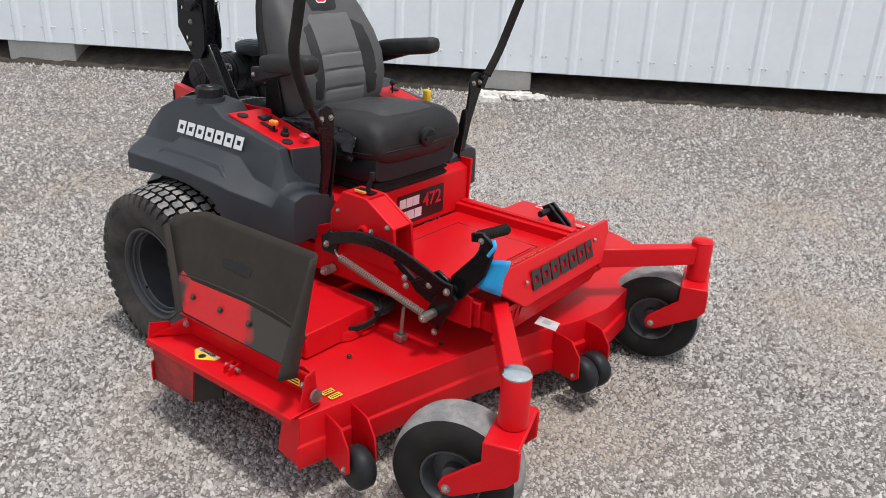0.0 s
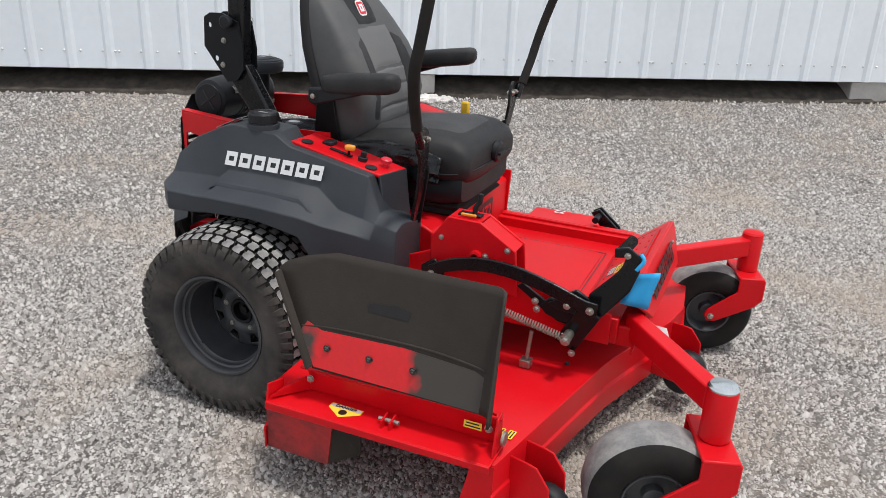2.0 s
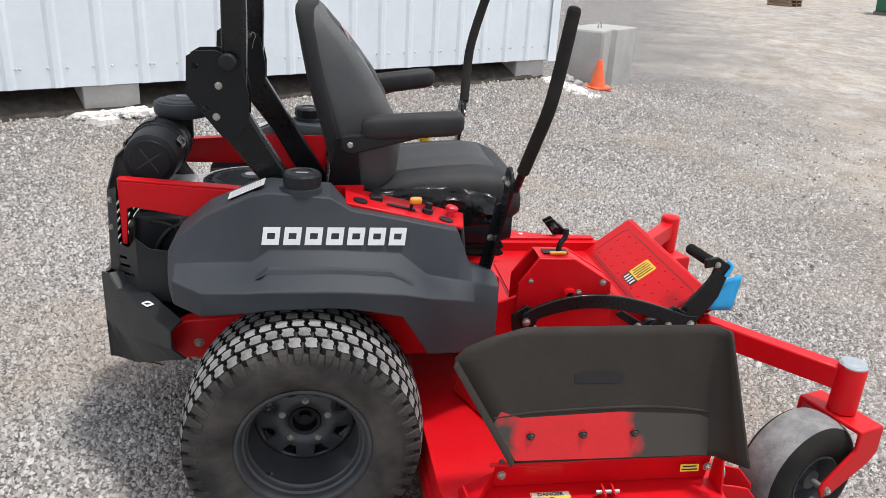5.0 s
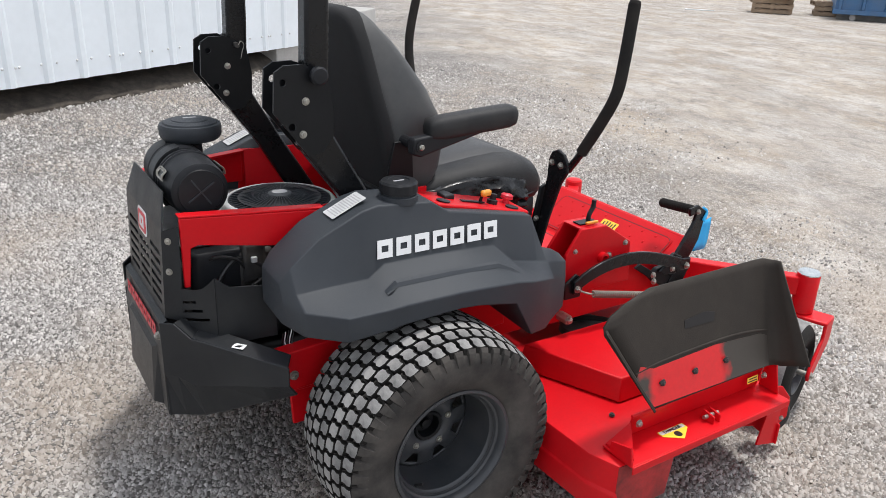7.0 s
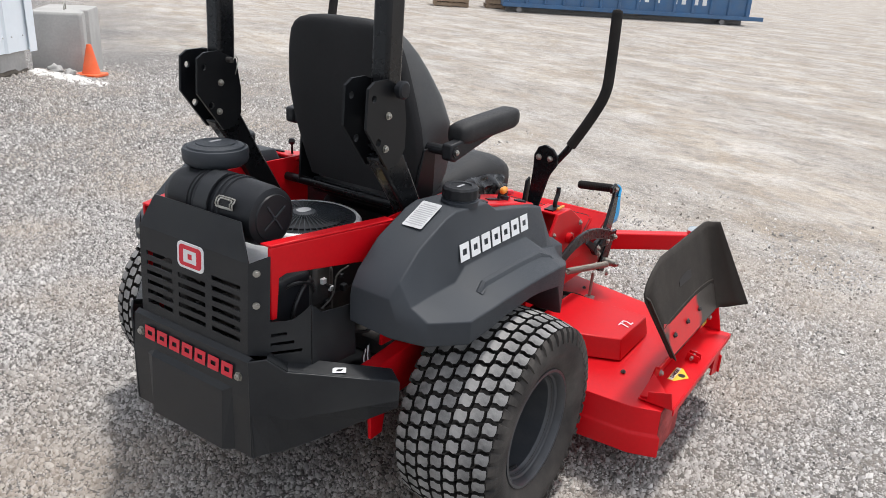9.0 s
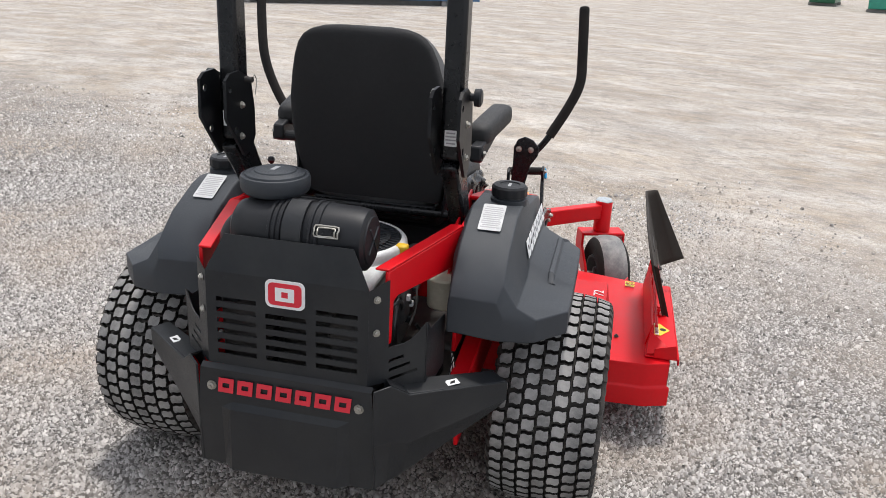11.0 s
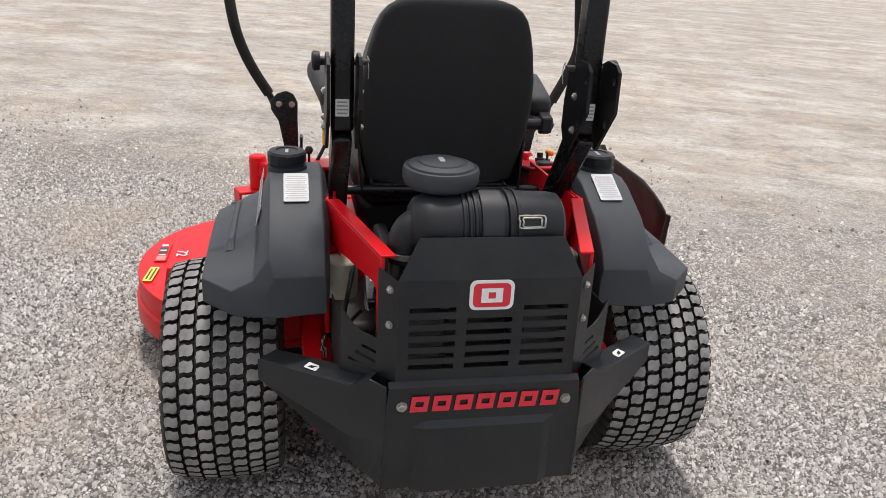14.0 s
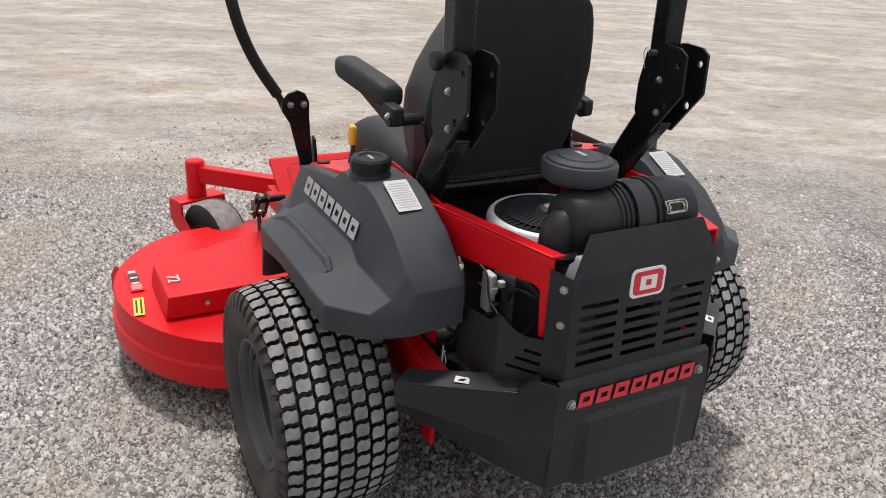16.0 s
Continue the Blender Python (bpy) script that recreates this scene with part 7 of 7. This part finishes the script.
# right side: closed rear quarter, open chute behind, flange on top
part("rear_skirt", slab([(0.300, -0.986, 0.128), (0.500, -0.986, 0.128), (0.520, -0.986, DZ - 0.004), (0.300, -0.986, DZ - 0.004)], (0, 0.006, 0)), RED_WORN, deck, "scuffed red skirt, black with grime")
part("skirt_return", slab([(0.500, -0.981, 0.128), (0.575, -0.930, 0.150), (0.575, -0.930, DZ - 0.010), (0.520, -0.981, DZ - 0.010)], (0, 0.006, 0)), CHUTE, deck, "grime-caked inner end of the skirt")
part("front_skirt", slab([(0.900, -0.988, 0.150), (0.990, -0.988, 0.128), (0.990, -0.988, DZ - 0.004), (0.930, -0.988, DZ - 0.004)], (0, 0.006, 0)), RED, deck)
part("inner_baffle", slab([(0.42, -0.60, 0.13), (0.95, -0.78, 0.13), (0.95, -0.78, DZ - 0.008), (0.42, -0.60, DZ - 0.008)], (0, 0.006, 0)), RED_WORN, deck, "grimy red inner baffle")
part("side_flange", slab([(0.318, -0.900, DZ + 0.0045), (0.985, -0.900, DZ + 0.0045), (0.985, -1.008, DZ + 0.0045), (0.318, -1.012, DZ + 0.0045)], (0, 0, 0.006)), RED, deck, bevel=0.002)
part("flange_lip", slab([(0.318, -1.012, DZ + 0.0100), (0.985, -1.008, DZ + 0.0100), (0.985, -1.008, DZ - 0.010), (0.318, -1.012, DZ - 0.014)], (0, -0.005, 0)), RED, deck, bevel=0.002)
part("chute_mount", slab([(0.400, -0.905, DZ + 0.011), (0.965, -0.905, DZ + 0.011), (0.965, -0.922, 0.400), (0.940, -0.924, 0.408), (0.900, -0.922, 0.385), (0.44, -0.922, 0.372), (0.400, -0.922, 0.380)], (0, 0.006, 0)), RED, deck, "upright red chute mounting", bevel=0.002)
part("rear_gusset", slab([(0.325, -0.905, DZ + 0.011), (0.400, -0.905, DZ + 0.011), (0.400, -0.915, 0.350), (0.330, -1.005, 0.310)], (0, 0, 0.005)), RED, deck)
part("rear_tab", slab([(0.318, -1.010, DZ + 0.010), (0.318, -0.930, DZ + 0.010), (0.318, -0.930, 0.330), (0.318, -1.000, 0.350)], (0.006, 0, 0)), RED, deck)
part("front_tab", slab([(0.975, -0.905, DZ + 0.011), (0.975, -0.975, DZ + 0.011), (0.975, -0.950, 0.400), (0.975, -0.915, 0.410)], (0.006, 0, 0)), RED, deck, bevel=0.002)
part("hinge_rod", rod((0.385, -0.930, 0.385), (0.985, -0.930, 0.393), 0.005), RED, deck)
decal(deck, plane_m((0.905, -0.9265, 0.350), (1, 0, 0), (0.15, 0.14, 1)), 0.050, 0.020, YELLOW_DECAL, 2, "warning_decal", "small yellow warning decal", DARK_DECAL)
part("hinge_ring", lathe([(0.012, -0.004), (0.020, -0.004), (0.020, 0.004), (0.012, 0.004)], (0.992, -0.925, 0.335), (1, 0, 0), 20), STEEL, deck)
for x in (0.415, 0.95):
    bolt(deck, (x, -0.930, 0.355), (0, -1, 0), 0.009)
bm = bmesh.new()
for x in (0.665, 0.690):
    slab([(x, -0.938, DZ + 0.010), (x, -0.985, DZ + 0.010), (x, -0.985, DZ + 0.034), (x, -0.945, DZ + 0.040)], (0.005, 0, 0), bm)
part("latch_ears", bm, RED, deck)
part("latch_pin", rod((0.650, -0.962, DZ + 0.026), (0.710, -0.962, DZ + 0.026), 0.006), STEEL, deck)
m = plane_m((0.540, -0.962, DZ + 0.0115), (1, 0.0, 0), (0, 1, 0))
dg = part("danger_decal", plate_in(m, [(-0.050, 0.026), (0.050, 0.026), (0.050, 0.004), (0.0, -0.030), (-0.050, 0.004)], 0.0008), YELLOW_DECAL, deck, "yellow danger decal with a dark pictogram")
part("decal_heading", plate_in(m @ Matrix.Translation((0, 0, 0.0008)), [(-0.047, 0.024), (0.047, 0.024), (0.047, 0.010), (-0.047, 0.010)], 0.0004), WHITE, dg)
lettering("decal_word", "DANGER", 0.0165, m @ Matrix.Translation((0, 0.0165, 0.0014)), DARK_DECAL, dg, 0.0004)
part("pictogram", plate_in(m @ Matrix.Translation((0, -0.006, 0.0008)), rounded(0.024, 0.024, 0.0119), 0.0005), DARK_DECAL, dg)
decal(deck, plane_m((0.985, -0.845, DZ + 0.0045), (0.1, 1, 0), (-1, 0, 0)), 0.040, 0.020, YELLOW_DECAL, 2, "warning_decal", "small yellow warning decal", DARK_DECAL)
decal(deck, plane_m((0.955, -0.845, DZ + 0.0045), (0.1, 1, 0), (-1, 0, 0)), 0.040, 0.020, YELLOW_DECAL, 2, "warning_decal", "small yellow warning decal", DARK_DECAL)

# raised discharge chute
ch = thing("discharge_chute", "", "")
ch.parent = mower


def chute_y(z):
    return -0.952 + (z - 0.40) * 0.295


bm = bmesh.new()
rows_ = []
for k in range(15):                     # one moulded sheet: rows upwards, with the front edge turned out
    t = k / 14
    z = 0.405 + 0.315 * t
    xl = 0.436 - 0.150 * min(1, t / 0.74) if t < 0.74 else 0.286 + 0.175 * ((t - 0.74) / 0.26) ** 2.2
    w = 0.078 * (1 - t) + 0.026 * t
    row = [(xl + (0.925 - xl) * i / 9, chute_y(z), z) for i in range(10)]
    row += [(0.950 - 0.012 * t, chute_y(z) - 0.006, z), (0.966 - 0.014 * t, chute_y(z) - 0.020, z - 0.002), (0.976 - 0.020 * t, chute_y(z) - 0.020 - w * 0.5, z + 0.014 * (1 - t)), (0.984 - 0.026 * t, chute_y(z) - 0.020 - w, z + 0.030 * (1 - t))]
    rows_.append([bm.verts.new(p) for p in row])
for a, b in zip(rows_, rows_[1:]):
    for i in range(len(a) - 1):
        bm.faces.new((a[i], a[i + 1], b[i + 1], b[i]))
ob = part("chute_plate", bm, CHUTE, ch, "grimy dark moulded chute, raised upright", smooth=True, angle=60)
md = ob.modifiers.new("sheet", "SOLIDIFY")
md.thickness, md.offset = 0.007, 0
part("chute_rear_lip", slab([(0.432, chute_y(0.412), 0.412), (0.290, chute_y(0.645), 0.645), (0.283, chute_y(0.645) - 0.020, 0.640), (0.424, chute_y(0.412) - 0.022, 0.405)], (0.008, 0.002, 0.004)), CHUTE, ch, bevel=0.002)
part("chute_crease", hose([(0.385, chute_y(0.52) - 0.003, 0.512), (0.50, chute_y(0.53) - 0.004, 0.524), (0.75, chute_y(0.53) - 0.004, 0.530), (0.90, chute_y(0.52) - 0.004, 0.517), (0.958, chute_y(0.50) - 0.002, 0.500)], 0.004, 8), CHUTE, ch, smooth=True)
part("chute_strip", slab([(x, chute_y(z) - 0.0045, z) for x, z in ((0.440, 0.412), (0.940, 0.408), (0.945, 0.490), (0.90, 0.508), (0.70, 0.520), (0.45, 0.512), (0.402, 0.528), (0.384, 0.50))], (0, 0.001, 0)), STRIP, ch, "red backing strip half hidden by grime")
part("pull_mark", slab([(x, chute_y(z) - 0.0048, z) for x, z in ((0.58, 0.590), (0.70, 0.588), (0.705, 0.612), (0.66, 0.620), (0.58, 0.612))], (0, 0.001, 0)), CHUTE_DARK, ch, "dark greasy smudge")
for x in (0.475, 0.605, 0.735):
    bolt(ch, (x, chute_y(0.47) - 0.0045, 0.47), (0, -1, -0.29), 0.009, ENGINE)

# belt covers on the deck
MARK72 = {1: (0.646, 0.829, 0.3752), -1: (0.646, -0.722, 0.3725)}
for s, x0, x1, yo, yi in ((1, 0.523, 0.800, 0.866, 0.40), (-1, 0.523, 0.765, -0.752, -0.45)):
    cov = part("belt_cover", loft([[(x0 - 0.008, yo + s * 0.012, DZ + 0.005), (x1 + 0.012, yo + s * 0.012, DZ + 0.005), (x1 + (0.20 if s > 0 else 0.014), yi, DZ + 0.005), (x0 - 0.15 if s < 0 else x0 - 0.008, yi, DZ + 0.005)],
                                   [(x0, yo, 0.370), (x1, yo, 0.370), (x1 + (0.18 if s > 0 else 0.004), yi, 0.374), (x0 - 0.13 if s < 0 else x0, yi, 0.374)]]), RED, deck, "folded red steel belt cover", bevel=0.004)
    lettering("size_mark", "72", 0.056, plane_m(MARK72[s], (-s, 0, 0), (0, -s, 0)), WHITE, cov)
    bolt(deck, (x0 - 0.007, yo - s * 0.12, 0.332), (-1, 0, 0), 0.008)
    part("spindle_housing", lathe([(0.075, DZ + 0.004), (0.070, DZ + 0.03), (0.03, DZ + 0.035)], (0.72, s * 0.56, 0), (0, 0, 1), 24), RED, deck)
FADED_PRINT = material("faded_pale_red_print", (0.62, 0.22, 0.21), 0.5, var=0.4, vscale=90)
m = plane_m((0.855, 0.928, DZ + 0.0045), (-1, 0, 0), (0, -1, 0))
decal(deck, m, 0.190, 0.046, RED, 0, "maker_decal", "long decal of plain white and black bars")
part("decal_block", plate_in(m @ Matrix.Translation((-0.010, 0, 0.0010)), [(-0.030, -0.017), (0.030, -0.017), (0.030, 0.017), (-0.030, 0.017)], 0.0006), DARK_DECAL, deck)
part("decal_print", plate_in(m @ Matrix.Translation((0.063, 0, 0.0010)), [(-0.020, -0.017), (0.020, -0.017), (0.020, 0.017), (-0.020, 0.017)], 0.0006), FADED_PRINT, deck)
for x_, w_ in ((-0.060, 0.018), (-0.010, 0.010), (0.034, 0.008)):
    part("decal_bar", plate_in(m @ Matrix.Translation((x_, 0, 0.0018)), [(-w_ / 2, -0.012), (w_ / 2, -0.012), (w_ / 2, 0.012), (-w_ / 2, 0.012)], 0.0006), WHITE, deck)
decal(deck, plane_m((0.644, 0.942, DZ + 0.0045), (1, -0.1, 0), (0.1, 1, 0)), 0.125, 0.034, YELLOW_DECAL, 2, "warning_decal", "yellow warning decal", DARK_DECAL)
for x, y in ((0.86, -0.66), (1.02, -0.40), (0.45, -0.80), (1.10, 0.30)):
    bolt(deck, (x, y, DZ + 0.004), (0, 0, 1), 0.007, ENGINE)
CARD = material("creased_grey_paper", (0.50, 0.50, 0.49), 0.8, var=0.2, vscale=30)
part("shipping_card", slab([(1.222, -0.165, 0.349), (1.292, -0.145, 0.337), (1.275, -0.085, 0.337), (1.208, -0.105, 0.349)], (0, 0, 0.001)), CARD, deck, "loose white paper card")
bm = bmesh.new()
slab([(1.236, -0.14, 0.3478), (1.262, -0.132, 0.3430), (1.255, -0.105, 0.3430), (1.230, -0.112, 0.3478)], (0, 0, 0.0006), bm)
part("card_print", bm, PRINT, deck)


# drive belt past the end of the right cover, added to darken the shaded opening
part("drive_belt", loft([[Vector(p) + Vector(q) for q in ((0, 0, 0), (0.010, 0, 0.004), (0.010, 0, 0.022), (0, 0, 0.022))] for p in smooth_path([(0.66, -0.36, 0.350), (0.755, -0.405, 0.345), (0.800, -0.470, 0.335), (0.795, -0.540, 0.318), (0.740, -0.600, 0.305)], 6)]), RUBBER, deck, "black rubber belt added to fill the dark opening")
part("spindle_pulley", lathe([(0.085, 0.320), (0.090, 0.325), (0.078, 0.335), (0.090, 0.346), (0.085, 0.350), (0.030, 0.352)], (0.70, -0.40, 0), (0, 0, 1), 32), ENGINE, deck, smooth=True)


# ---- anti-scalp rollers
def scalp(p, heading, twin):
    sr = thing("anti_scalp_roller", "", "")
    sr.parent = mower
    h = Vector((math.cos(heading), math.sin(heading), 0))
    n = Vector((-math.sin(heading), math.cos(heading), 0))
    c = Vector(p)
    hw = 0.075 if twin else 0.040
    for s in (-1, 1):
        o = c + n * (s * hw)
        prof = [(-0.13, 0.125), (-0.13, 0.035), (-0.03, 0.125), (0.0, 0.122), (0.040, 0.075), (0.045, 0.0), (0.02, -0.022), (-0.13, -0.01)]
        part("roller_bracket", slab([o + h * a + Vector((0, 0, b)) for a, b in prof[2:] + prof[:1]], n * (s * 0.006)), RED, sr, bevel=0.003)
        bolt(sr, o + n * (s * 0.006) + h * 0.02, n * s, 0.007)
    ax = c + h * 0.020 + Vector((0, 0, -0.012))
    for off in ((-0.034, 0.034) if twin else (0.0,)):
        part("roller", lathe([(0.018, -0.031), (0.050, -0.030), (0.062, -0.018), (0.064, 0.0), (0.062, 0.018), (0.050, 0.030), (0.018, 0.031)], ax + n * off, n, 32), PLASTIC, sr, "black rubber roller", smooth=True, angle=50)
    part("roller_pin", rod(ax - n * hw, ax + n * hw, 0.008), STEEL, sr)


scalp((1.330, 0.020, 0.150), radians(-12), True)
scalp((1.095, -0.880, 0.150), radians(-14), False)
scalp((1.06, 0.93, 0.150), radians(20), False)
